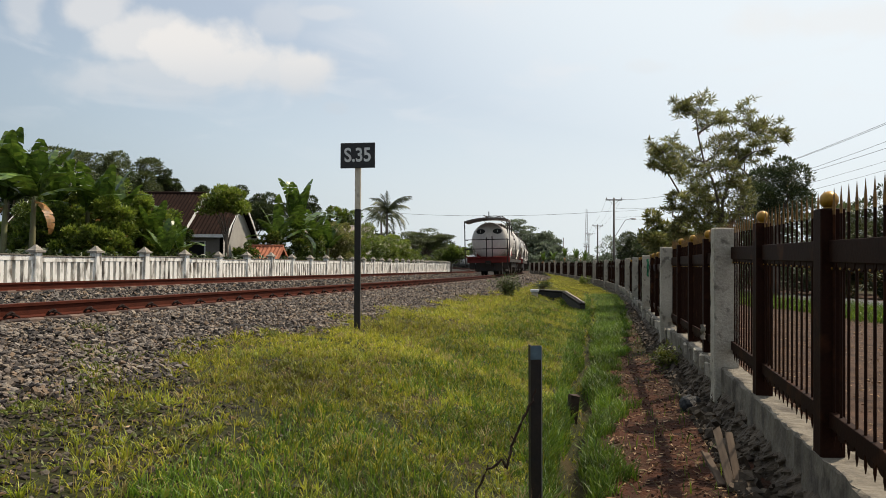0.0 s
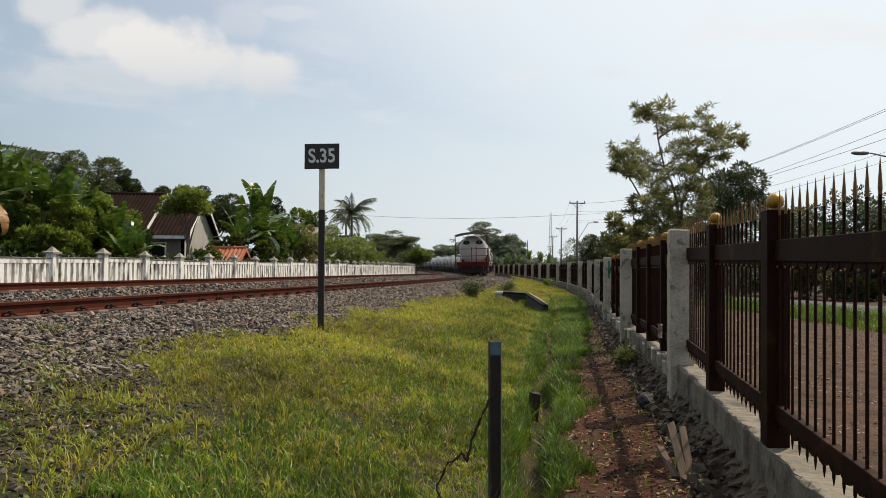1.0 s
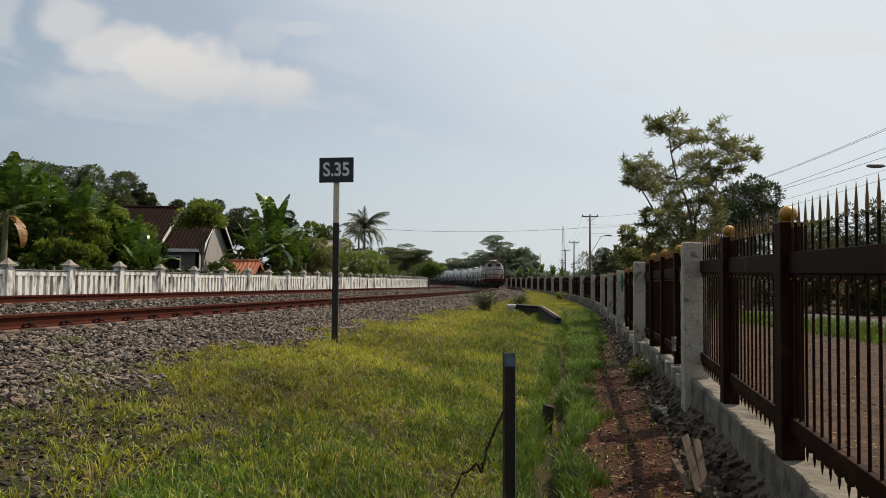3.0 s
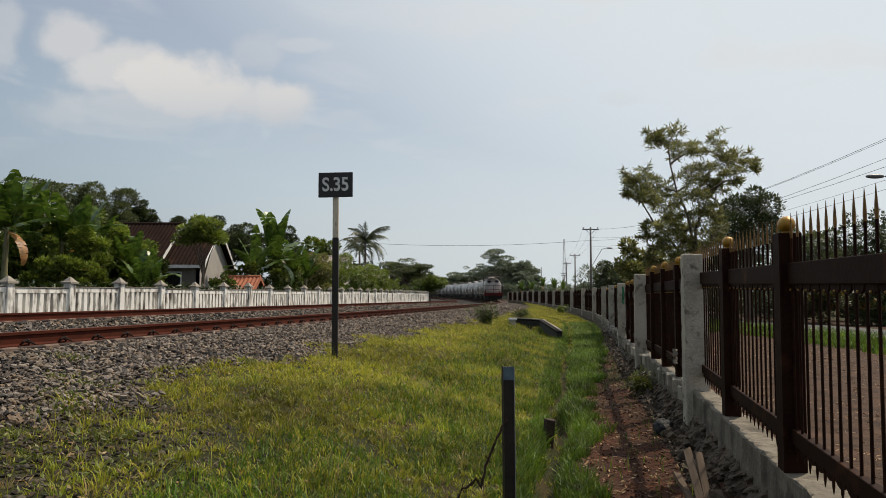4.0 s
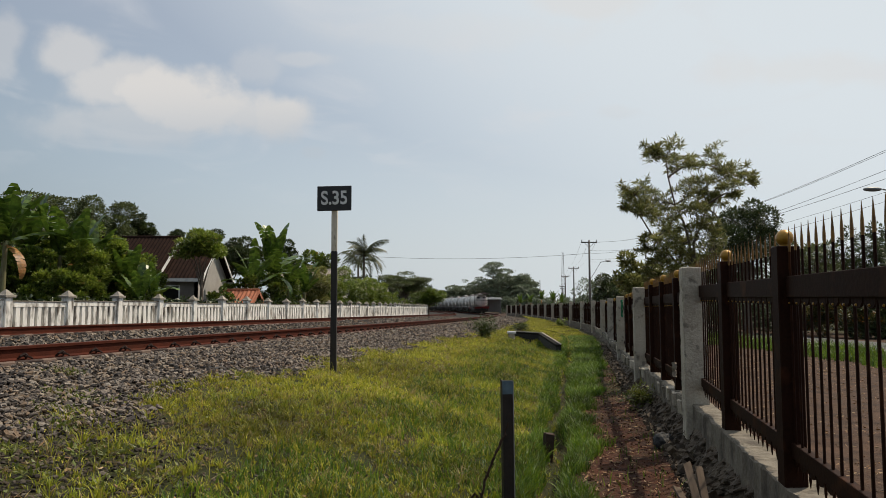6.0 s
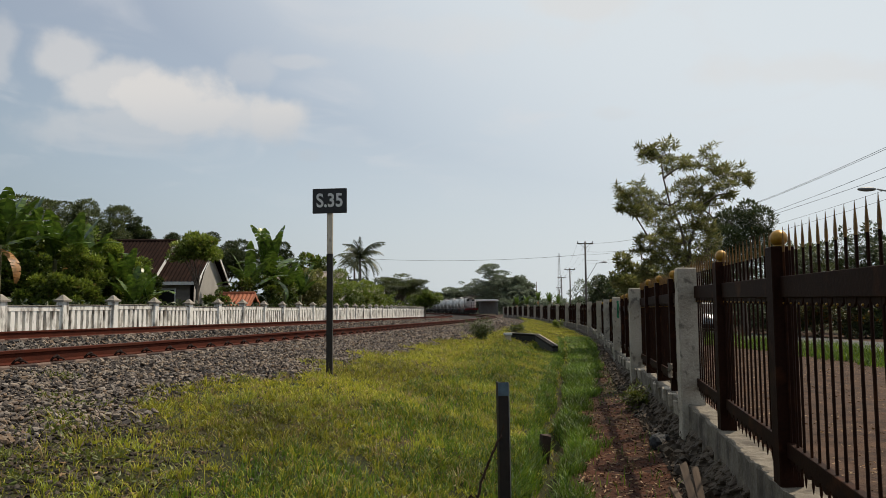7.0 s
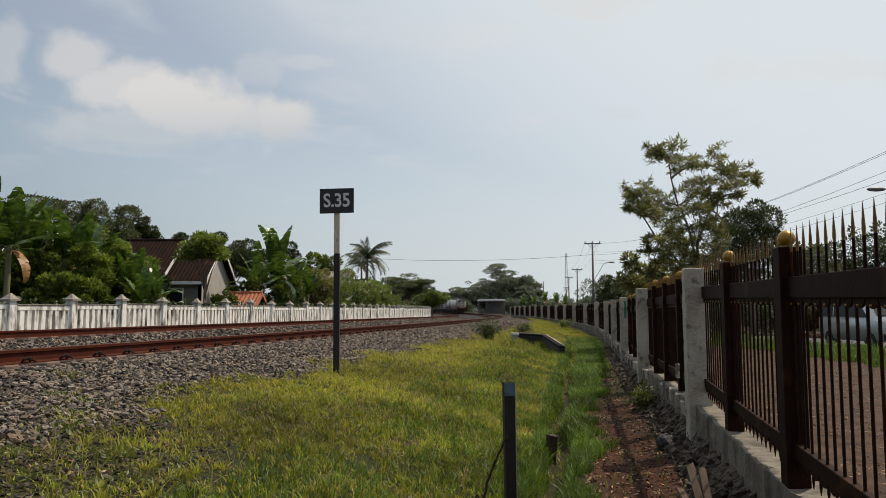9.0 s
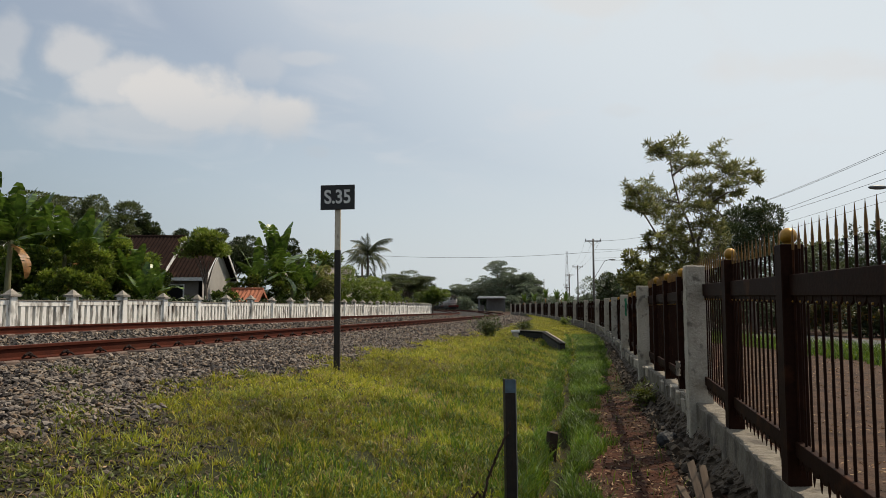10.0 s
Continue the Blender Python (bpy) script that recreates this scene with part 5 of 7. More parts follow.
for args in ((-0.5548, 62, 0.1666, 3.0, 7.5, 12000, (0.24, 0.10), "leaf_mid", "spreading tree with flat grey-green crown", True), (-0.4798, 58, 0.1586, 2.6, 5.5, 19040, (0.19, 0.10), "leaf_mid", "dense dark green tree behind the gardens"),
             (-0.5133, 66, 0.1554, 2.6, 5.5, 13600, (0.19, 0.10), "leaf_dark", "dense dark green tree behind the gardens"), (-0.4288, 62, 0.1355, 1.9, 6.0, 11424, (0.19, 0.10), "leaf_dark", "dense dark green tree behind the gardens"),
             (-0.3842, 78, 0.1172, 2.4, 6.0, 10336, (0.19, 0.10), "leaf_dark", "dark green tree behind the house"), (-0.2965, 68, 0.1156, 2.4, 4.5, 14144, (0.19, 0.10), "leaf_dark", "dark green tree behind the house"),
             (-0.2662, 72, 0.1036, 2.0, 4.5, 11424, (0.19, 0.10), "leaf_dark", "dark green tree behind the house"), (-0.2168, 74, 0.0956, 1.8, 4.5, 9792, (0.19, 0.10), "leaf_dark", "dark green tree behind the house"), (-0.1706, 82, 0.0773, 2.6, 4.0, 4200, (0.42, 0.22), "leaf", "green tree behind the gardens"),
             (-0.5930, 50, 0.1538, 3.0, 3.5, 15232, (0.19, 0.10), "leaf_dark", "dense dark green tree behind the gardens"), (-0.6488, 48, 0.1594, 3.0, 3.5, 13600, (0.19, 0.10), "leaf_dark", "dense dark green tree behind the gardens"), (-0.5293, 48, 0.1275, 3.0, 2.5, 13600, (0.19, 0.10), "leaf_dark", "dense dark green tree behind the gardens"),
             (-0.4615, 50, 0.1196, 2.6, 2.5, 12512, (0.19, 0.10), "leaf_dark", "dense dark green tree behind the gardens")):
    broad_tree(*args)
# flat-topped tree by the wall's far bend
broad_tree(-0.0494, 82, 0.0550, 2.9, 3.2, 14000, (0.27, 0.07), "leaf_mid", "low wide tree with layered dark crown", flat=True, count=34, size=0.2)
broad_tree(-0.0151, 105, 0.0279, 2.4, 2.0, 3600, (0.36, 0.18), "leaf", "bushy green tree at the wall's end")
broad_tree(-0.0311, 120, 0.0359, 3.0, 2.0, 4000, (0.4, 0.2), "leaf_dark", "bushy dark tree near the wall's end")
broad_tree(-0.0670, 110, 0.0399, 3.2, 2.0, 4000, (0.4, 0.2), "leaf_dark", "bushy dark tree behind the wall")
broad_tree(-0.1148, 112, 0.0518, 3.4, 2.0, 4000, (0.4, 0.2), "leaf_dark", "bushy dark tree behind the wall")
palm_tree(*spot(-0.1068, 92), GL, 1.5 + 0.0773 * 92 - GL, 3.7, 30, 5)
palm_tree(*spot(-0.1148, 99), GL, 1.5 + 0.0662 * 99 - GL, 3.2, 14, 8)
# dark leaves added close behind the wall, so that its slots look shaded
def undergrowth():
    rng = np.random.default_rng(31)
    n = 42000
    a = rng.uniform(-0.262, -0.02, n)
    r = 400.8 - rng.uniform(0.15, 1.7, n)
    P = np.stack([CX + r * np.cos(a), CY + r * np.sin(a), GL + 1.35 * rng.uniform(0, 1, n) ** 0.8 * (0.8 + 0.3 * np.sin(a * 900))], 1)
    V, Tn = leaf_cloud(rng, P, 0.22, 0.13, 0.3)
    tagged(new("undergrowth", np_mesh("undergrowth", V, tris=Tn, material=M["leaf_dark"])), "dark tangled leaves added behind the white wall to darken its slots", "undergrowth", kind="stuff")


undergrowth()
# papaya-like tree leaning over the house front
rngp = np.random.default_rng(77)
xq, yq = spot(-0.3365, 33)
plant("climber_tree", "light green leafy tree against the house", "tree", xq + 0.08, yq, GL, [(q[0], q[1], q[2] - 0.22 * abs(q[0] - xq) ** 1.5, q[3], q[4], q[5]) for q in clumps_in(rngp, (xq, yq, 1.5 + 0.088 * 33), (1.15, 0.9, 0.55), 40, 0.24)],
      6500, (0.20, 0.075), "leaf_light", trunk=0.10, stem_top=2.5, limbs=5)


# ---- houses ----
def gable_house(name, label, x0, x1, y0, y1, eave, ridge, over=0.35, tile="rooftile", wall="plaster", board="barge", front=None, windows=(), z0=GL, rows=0):
    """Ridge along x; the gables look along x."""
    h = thing(name, pose((x0 + x1) / 2, (y0 + y1) / 2, z0), label, "house")
    hx, hy, ev, rd = (x1 - x0) / 2, (y1 - y0) / 2, eave - z0, ridge - z0
    t = 0.15
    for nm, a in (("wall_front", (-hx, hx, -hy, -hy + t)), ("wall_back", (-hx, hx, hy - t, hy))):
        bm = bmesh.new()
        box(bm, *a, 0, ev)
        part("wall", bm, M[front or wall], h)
    for sx in (-1, 1):
        bm = bmesh.new()
        p = [(-hy, 0), (hy, 0), (hy, ev), (0, rd - 0.1), (-hy, ev)]
        f = [bm.verts.new((sx * hx, u, w)) for u, w in p]
        g = [bm.verts.new((sx * (hx - t), u, w)) for u, w in p]
        bm.faces.new(f)
        bm.faces.new(g[::-1])
        for i in range(5):
            bm.faces.new((f[i], f[(i + 1) % 5], g[(i + 1) % 5], g[i]))
        bmesh.ops.recalc_face_normals(bm, faces=bm.faces)
        part("gable_wall", bm, M[wall], h)
    slope = math.atan2(rd - ev, hy)
    run = math.hypot(rd - ev, hy) + over
    for sy in (-1, 1):
        # corrugated tile courses
        nc, nr = max(int((2 * hx + 2 * over) / 0.20), 8), max(int(run / 0.30), 4)
        us = np.linspace(-hx - over, hx + over, nc * 2 + 1)
        V = []
        ws = []
        for j in range(nr):
            ws += [(j / nr, 0.0), ((j + 1) / nr - 0.001, 0.035)]
        for w, lift in ws:
            for k, u in enumerate(us):
                hgt = 0.055 * (k % 2) + 0.03 - lift + 0.04
                V.append((u, sy * math.cos(slope) * run * w, rd - math.sin(slope) * run * w + hgt))
        n, k = len(ws), len(us)
        i = np.arange(n * k).reshape(n, k)
        q = np.stack([i[:-1, :-1], i[:-1, 1:], i[1:, 1:], i[1:, :-1]], -1)
        part("roof_slope", np_mesh("roof_slope", V, q, material=M[tile]), None, h)
        bm = bmesh.new()
        for sx in (-1, 1):
            X = sx * (hx + over)
            v = [bm.verts.new((X + dx, sy * math.cos(slope) * run * w, rd - math.sin(slope) * run * w + dz)) for dx in (-0.02, 0.02) for w, dz in ((0, 0.10), (1, 0.10), (1, -0.10), (0, -0.10))]
            for fc in ((0, 1, 2, 3), (7, 6, 5, 4), (0, 4, 5, 1), (1, 5, 6, 2), (2, 6, 7, 3), (3, 7, 4, 0)):
                bm.faces.new([v[c] for c in fc])
        box(bm, -hx - over, hx + over, sy * math.cos(slope) * run - 0.02, sy * math.cos(slope) * run + 0.02, rd - math.sin(slope) * run - 0.12, rd - math.sin(slope) * run + 0.05)
        bmesh.ops.recalc_face_normals(bm, faces=bm.faces)
        part("barge_board", bm, M[board], h, "boards along the roof edge")
    bm = bmesh.new()
    tube(bm, [(-hx - over, 0, rd + 0.06), (hx + over, 0, rd + 0.06)], 0.10, 8)
    part("ridge_tile", bm, M[tile], h)
    for side, u, w, zc, hh in windows:
        bm = bmesh.new()
        if side == "front":
            box(bm, u - w / 2, u + w / 2, -hy - 0.03, -hy + 0.02, zc - hh / 2, zc + hh / 2, bevel=0.02)
        else:
            box(bm, hx - 0.02, hx + 0.03, u - w / 2, u + w / 2, zc - hh / 2, zc + hh / 2, bevel=0.02)
        wf = part("window", bm, M["barge"], h)
        bm = bmesh.new()
        if side == "front":
            box(bm, u - w / 2 + 0.07, u + w / 2 - 0.07, -hy - 0.045, -hy, zc - hh / 2 + 0.07, zc + hh / 2 - 0.07)
        else:
            box(bm, hx, hx + 0.045, u - w / 2 + 0.07, u + w / 2 - 0.07, zc - hh / 2 + 0.07, zc + hh / 2 - 0.07)
        part("pane", bm, M["window"], wf)
    return h


# front walls darker than the gables: porch shade put into their colour
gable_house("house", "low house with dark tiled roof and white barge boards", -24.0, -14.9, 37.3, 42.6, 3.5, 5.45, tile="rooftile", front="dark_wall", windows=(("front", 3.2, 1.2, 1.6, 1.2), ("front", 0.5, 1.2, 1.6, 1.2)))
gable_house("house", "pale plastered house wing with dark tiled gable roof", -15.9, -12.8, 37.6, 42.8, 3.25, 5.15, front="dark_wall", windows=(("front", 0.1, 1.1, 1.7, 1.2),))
gable_house("house", "distant house with faded beige tiled roof", -14.4, -8.6, 62, 68, 3.5, 5.0, tile="rooftile_pale")
gable_house("shed", "small shed with orange clay tile roof", -11.3, -9.9, 36.6, 39.6, 1.6, 2.42, over=0.25, tile="rooftile_red", wall="dark_wall", board="rooftile_red")
gable_house("house", "distant low house with grey roof", -9.6, -6.6, 84, 89, 3.0, 4.0, tile="rooftile_pale")


# ---- far woods ----
def far_woods():
    rng = np.random.default_rng(12)
    spec = [(0.0860, 235, 0.0660, 9.0, 3.0, 16), (0.1080, 240, 0.0480, 7.0, 3, 13), (0.0560, 245, 0.0450, 9, 2, 9), (0.1230, 215, 0.0330, 4.5, 2, 6), (0.0207, 250, 0.0263, 7, 2, 6), (0.0048, 260, 0.0215, 6, 2, 4)]
    for b, d, t, w, low, _ in spec:
        rg = np.random.default_rng(int(abs(b * 5000) + d))
        x, y = spot(b, d)
        top = 1.5 + t * d
        cl = clumps_in(rg, (x, y, (top + low) / 2), (w, w * 0.7, (top - low) / 2), 46, w * 0.2)
        for c in range(len(cl)):
            q = cl[c]
            cl[c] = (q[0], q[1], q[2], q[3] * 1.4, q[4] * 1.3, q[5] * 0.48)
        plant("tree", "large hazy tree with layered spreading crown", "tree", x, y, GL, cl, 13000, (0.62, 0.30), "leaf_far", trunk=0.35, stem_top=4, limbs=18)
    cl = []
    for b in np.arange(-0.75, 0.85, 0.012):
        d = rng.uniform(265, 330)
        x, y = spot(b, d)
        h = rng.uniform(5, 9) if b < 0.02 or b > 0.2 else rng.uniform(3.5, 6)
        cl += clumps_in(rng, (x, y, GL + h * 0.5), (4.5, 3, h * 0.5), 5, 2.2)
    P, dd = shell_points(rng, cl, 42000)
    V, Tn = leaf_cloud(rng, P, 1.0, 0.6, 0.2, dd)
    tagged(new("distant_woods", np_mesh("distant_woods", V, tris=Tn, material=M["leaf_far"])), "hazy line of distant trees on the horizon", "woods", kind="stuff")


far_woods()
for i, (px, d, t) in enumerate(((0.1283, 140, 0.0215), (0.1443, 138, 0.0263), (0.1602, 136, 0.0247), (0.1722, 140, 0.0199), (0.1148, 145, 0.0199))):
    banana_plant(*spot(px, d), 1.5 + t * d - GL, 8, 2.2, 90 + i, base=GL)
for b, d, t, w, n in ((0.1243, 160, 0.0319, 1.6, 1800), (0.1403, 150, 0.0183, 2.0, 1800), (0.1562, 155, 0.0159, 2.0, 1800), (0.1801, 150, 0.0136, 2.4, 1800), (0.0964, 170, 0.0183, 2.5, 1800), (0.0327, 185, 0.0136, 3.0, 2200), (0.2001, 150, 0.0120, 2.4, 1600)):
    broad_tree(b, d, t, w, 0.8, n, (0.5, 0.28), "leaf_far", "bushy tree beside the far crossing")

# ---- trees beyond the iron fence ----
D = 25.0
ol = []
for px, py, r in ((0.3196, 0.2208, 26), (0.3037, 0.2288, 14), (0.3435, 0.2072, 20), (0.3810, 0.2192, 24), (0.4033, 0.2033, 18), (0.4256, 0.1913, 22), (0.4392, 0.1833, 14), (0.4113, 0.1674, 18), (0.3810, 0.1833, 22), (0.3595, 0.1714, 24),
                  (0.2758, 0.1674, 20), (0.2678, 0.1514, 16), (0.2957, 0.1594, 24), (0.3196, 0.1554, 24), (0.2917, 0.1355, 18), (0.3316, 0.1315, 24), (0.3595, 0.1355, 26), (0.3435, 0.1076, 26), (0.3674, 0.1076, 24), (0.3196, 0.0996, 20),
                  (0.3117, 0.0757, 16), (0.3276, 0.0638, 20), (0.3555, 0.0797, 22), (0.3914, 0.1554, 14), (0.3834, 0.1196, 20), (0.3037, 0.0518, 14), (0.3350, 0.0900, 24), (0.3600, 0.0600, 24), (0.3000, 0.0900, 18), (0.3450, 0.0450, 22), (0.3850, 0.0850, 22), (0.3200, 0.1200, 20), (0.3700, 0.1550, 18)):
    s = r / 50.0
    rg = random.Random(int(px * 7000 + py * 3000))
    for k in range(8):
        yy = D + 1.3 * math.sin(px * 95 + py * 61) + rg.uniform(-0.5, 0.5)
        ol.append((px * yy + rg.uniform(-1.0, 1.0) * s, yy, 1.5 + py * yy + rg.uniform(-0.85, 0.85) * s, s * 0.48, s * 0.48, s * 0.36))


def whorl_tree(x, y, clumps):
    """Forked trunk, limbs to each clump, twigs, and whorls of narrow leaves at the twig ends."""
    rng = np.random.default_rng(61)
    ob = thing("tree", pose(x, y, 0.0), "slender tree with airy olive-green crown and forked trunk", "tree")
    c = np.array(clumps, float)
    c[:, :3] -= (x, y, 0.0)
    bm = bmesh.new()
    fork = Vector((-0.1, 0, 2.3))
    tube(bm, [(0, 0, -0.15), (0.02, 0, 0.9), (-0.06, 0, 1.7), fork], [0.15, 0.12, 0.105, 0.09], 9)
    # main boughs, then a limb from the nearest bough to each clump
    boughs = []
    for e in ((-1.35, 0.2, 3.9), (-0.5, 0.6, 5.3), (0.35, -0.3, 5.2), (1.0, 0.3, 4.7), (0.7, -0.5, 3.7)):
        e = Vector(e)
        mid = fork.lerp(e, 0.5) + Vector((rng.normal() * 0.12, rng.normal() * 0.12, 0.12))
        path = [fork, fork.lerp(mid, 0.5), mid, mid.lerp(e, 0.5) + Vector((0.05, 0, 0.05)), e]
        tube(bm, path, [0.075, 0.062, 0.050, 0.040, 0.026], 7, False)
        boughs += path[1:]
    tips = []
    for k, q in enumerate(c):
        e = Vector(q[:3])
        if k % 8 == 0:
            hub = Vector(c[k:k + 8, :3].mean(0)) - Vector((0, 0, 0.12))
            st = min(boughs, key=lambda b: (b - hub).length + 0.8 * max(b.z - hub.z, 0))
            m = st.lerp(hub, 0.5) + Vector(rng.normal(size=3)) * 0.10
            tube(bm, [st, m, hub], [0.034, 0.026, 0.016], 5, False)
            boughs += [m, hub]
        m = hub.lerp(e, 0.5) + Vector(rng.normal(size=3)) * 0.05
        tube(bm, [hub, m, e], [0.013, 0.010, 0.006], 4, False)
        for k in range(6):
            d = Vector(rng.normal(size=3))
            d = Vector((d.x, d.y, d.z * 0.8 + 0.25)).normalized()
            t = e + Vector((d.x * q[3], d.y * q[4], d.z * q[5])) * rng.uniform(0.7, 1.5)
            tube(bm, [e, t], [0.007, 0.004], 3, False)
            tips.append((t, d))
    part("trunk", bm, M["bark_pale"], ob, smooth=True)
    n = 13
    P = np.repeat(np.array([t for t, d in tips]), n, 0)
    A = np.repeat(np.array([d for t, d in tips]), n, 0)
    spread = rng.normal(size=P.shape)
    spread /= np.linalg.norm(spread, axis=1, keepdims=True)
    P = P - A * rng.uniform(0, 0.14, len(P))[:, None]
    V, T = leaf_cloud(rng, P, 0.22, 0.038, 0.10, A * 0.6 + spread)
    part("crown", np_mesh("crown", V, tris=T, material=M["leaf_olive"]), None, ob)


whorl_tree(9.1, D, ol)
mg = []
for px, py, r in ((0.4352, 0.1156, 40), (0.4631, 0.1275, 26), (0.4511, 0.0956, 36), (0.4113, 0.0956, 34), (0.4193, 0.1275, 24), (0.4711, 0.0996, 20), (0.4033, 0.0757, 30), (0.4472, 0.1435, 18), (0.4392, 0.0717, 34)):
    s = r / 33.0
    yy = 38 + 1.2 * math.sin(px * 120)
    mg.append((px * yy, yy, 1.5 + py * yy, s, s, s * 0.8))
plant("tree", "dense dark green rounded tree beyond the fence", "tree", 0.4352 * 38, 38, 0.0, mg, 14000, (0.20, 0.07), "leaf_dark", trunk=0.2, stem_top=3.0)
for b, d, t, w, low, n, mt in ((0.2798, 42, 0.0741, 1.2, 1.6, 3600, "leaf_olive"), (0.3037, 44, 0.0518, 1.3, 1.2, 3400, "leaf_olive"), (0.2519, 62, 0.0534, 2.0, 1.0, 3600, "leaf_dark"), (0.2319, 75, 0.0454, 2.6, 1.0, 3600, "leaf_dark"), (0.2160, 95, 0.0383, 3.0, 1.0, 3400, "leaf_far"), (0.2718, 70, 0.0478, 2.8, 1.0, 3800, "leaf_dark"),
                               (0.5229, 52, 0.1180, 2.8, 2.0, 7000, "leaf_mid"), (0.5548, 58, 0.0956, 2.6, 1.0, 4200, "leaf_dark"), (0.5946, 56, 0.1196, 2.8, 1.0, 4600, "leaf_dark"), (0.6385, 54, 0.1275, 2.8, 1.0, 4200, "leaf_dark"), (0.4910, 60, 0.0837, 2.6, 1.0, 4200, "leaf_dark"), (0.3714, 60, 0.0757, 3.0, 1.0, 4200, "leaf_dark"), (0.3316, 62, 0.0598, 2.6, 1.0, 3600, "leaf"), (0.4193, 58, 0.0717, 3.0, 1.0, 4200, "leaf_dark"), (0.6903, 50, 0.1235, 3, 1.0, 4000, "leaf_dark")):
    broad_tree(b, d, t, w, low, n, (0.3, 0.12), mt, "leafy tree beyond the road")
for b, d, w, h, n, mt in ((0.4033, 44, 2.2, 2.6, 3800, "leaf_dark"), (0.4511, 42, 2.2, 2.6, 3800, "leaf_dark"), (0.4990, 40, 1.8, 2.2, 3600, "leaf_dark"), (0.5348, 38, 1.4, 2.0, 3400, "leaf_orange"), (0.5707, 37, 1.5, 2.0, 3400, "leaf_orange"), (0.6066, 36, 1.5, 1.9, 3400, "leaf_dark"), (0.6424, 36, 1.6, 2.1, 3400, "leaf_orange"), (0.6823, 36, 1.8, 2.4, 3400, "leaf_dark"), (0.5468, 43, 2.4, 3.2, 3800, "leaf_dark"), (0.6185, 42, 2.4, 3.2, 3800, "leaf_dark"), (0.3635, 48, 2.2, 2.6, 3400, "leaf_dark")):
    x, y = spot(b, d)
    shrub(x, y, w, h, n, (0.2, 0.1), mt, "roadside hedge bush with orange new leaves" if mt == "leaf_orange" else "dark green roadside hedge bush", name="hedge_bush", base=0.0, category="hedge")


# ---- road, van, poles ----
def build_road():
    bm = bmesh.new()
    fr = [((16.6 + 0.012 * (y - 30), y, 0.045), (1.0, 0.0)) for y in (-40, -10, 10, 20, 30, 40, 60, 90, 130, 170)]
    extrude_along(bm, [(-2.9, -0.3), (2.9, -0.3), (2.9, 0.0), (0, 0.06), (-2.9, 0.0)], fr)
    tagged(new("road", mesh_of("road", bm, M["asphalt"])), "narrow grey asphalt road beyond the yard", "road", kind="structure")


build_road()


def build_van():
    """A small silver van, nose towards -y, rear at y = 0."""
    w = thing("van", None, "silver-white passenger van driving along the road", "van")
    side = [(0.0, 0.35), (0.0, 1.0), (0.08, 1.72), (0.35, 1.88), (2.6, 1.90), (3.05, 1.82), (3.75, 1.12), (4.18, 1.0), (4.28, 0.8), (4.28, 0.35), (3.75, 0.28), (0.3, 0.28)]
    bm = bmesh.new()
    ls, rs = [], []
    for l, z in side:
        k = 0.84 if z < 1.15 else 0.84 - 0.12 * (z - 1.15) / 0.75
        ls.append(bm.verts.new((-k, -l, z)))
        rs.append(bm.verts.new((k, -l, z)))
    bm.faces.new(ls)
    bm.faces.new(rs[::-1])
    for i in range(len(side)):
        j = (i + 1) % len(side)
        bm.faces.new((ls[i], rs[i], rs[j], ls[j]))
    bmesh.ops.recalc_face_normals(bm, faces=bm.faces)
    bmesh.ops.bevel(bm, geom=list(bm.edges), offset=0.05, segments=2, affect="EDGES")
    body = part("body", bm, M["van"], w, smooth=True)

    def pane(pts):
        bm = bmesh.new()
        f = [bm.verts.new(p) for p in pts]
        g = [bm.verts.new((p[0] * 0.97, p[1] + 0.01, p[2])) for p in pts]
        bm.faces.new(f)
        bm.faces.new(g[::-1])
        for i in range(len(pts)):
            j = (i + 1) % len(pts)
            bm.faces.new((f[i], f[j], g[j], g[i]))
        bmesh.ops.recalc_face_normals(bm, faces=bm.faces)
        part("window", bm, M["window"], body)
    for sx in (-1, 1):
        for a, b, c, d in ((0.25, 0.25, 1.05, 1.05), (1.15, 1.15, 2.05, 2.05), (2.15, 2.15, 2.78, 3.35)):
            pane([(sx * 0.862, -a, 1.16), (sx * 0.785, -b, 1.68), (sx * 0.785, -c, 1.68), (sx * 0.862, -d, 1.16)])
    pane([(-0.72, -3.70, 1.22), (0.72, -3.70, 1.22), (0.66, -3.16, 1.78), (-0.66, -3.16, 1.78)])
    pane([(-0.68, 0.015, 1.12), (0.68, 0.015, 1.12), (0.62, -0.04, 1.62), (-0.62, -0.04, 1.62)])
    for sx in (-0.6, 0.6):
        bm = bmesh.new()
        box(bm, sx - 0.17, sx + 0.17, -4.31, -4.22, 0.68, 0.88, bevel=0.03)
        part("headlight", bm, M["letter"], body)
        bm = bmesh.new()
        box(bm, sx * 1.25 - 0.08, sx * 1.25 + 0.08, -0.05, 0.02, 0.75, 1.1, bevel=0.02)
        part("tail_light", bm, M["red"], body)
    bm = bmesh.new()
    box(bm, -0.84, 0.84, -4.36, -4.20, 0.35, 0.58, bevel=0.04)
    part("bumper", bm, M["tyre"], w)
    for l in (0.75, 3.5):
        for sx in (-1, 1):
            bm = bmesh.new()
            lathe(bm, [(0.18, -0.09), (0.29, -0.09), (0.31, -0.05), (0.31, 0.05), (0.29, 0.09), (0.18, 0.09)], 20, "X")
            wh = part("wheel", bm, M["tyre"], w, m=pose(sx * 0.76, -l, 0.31))
            bm = bmesh.new()
            lathe(bm, [(0.03, -0.095), (0.19, -0.085), (0.19, 0.085), (0.03, 0.095)], 14, "X")
            part("rim", bm, M["lamp"], wh)
    return w


van = build_van()


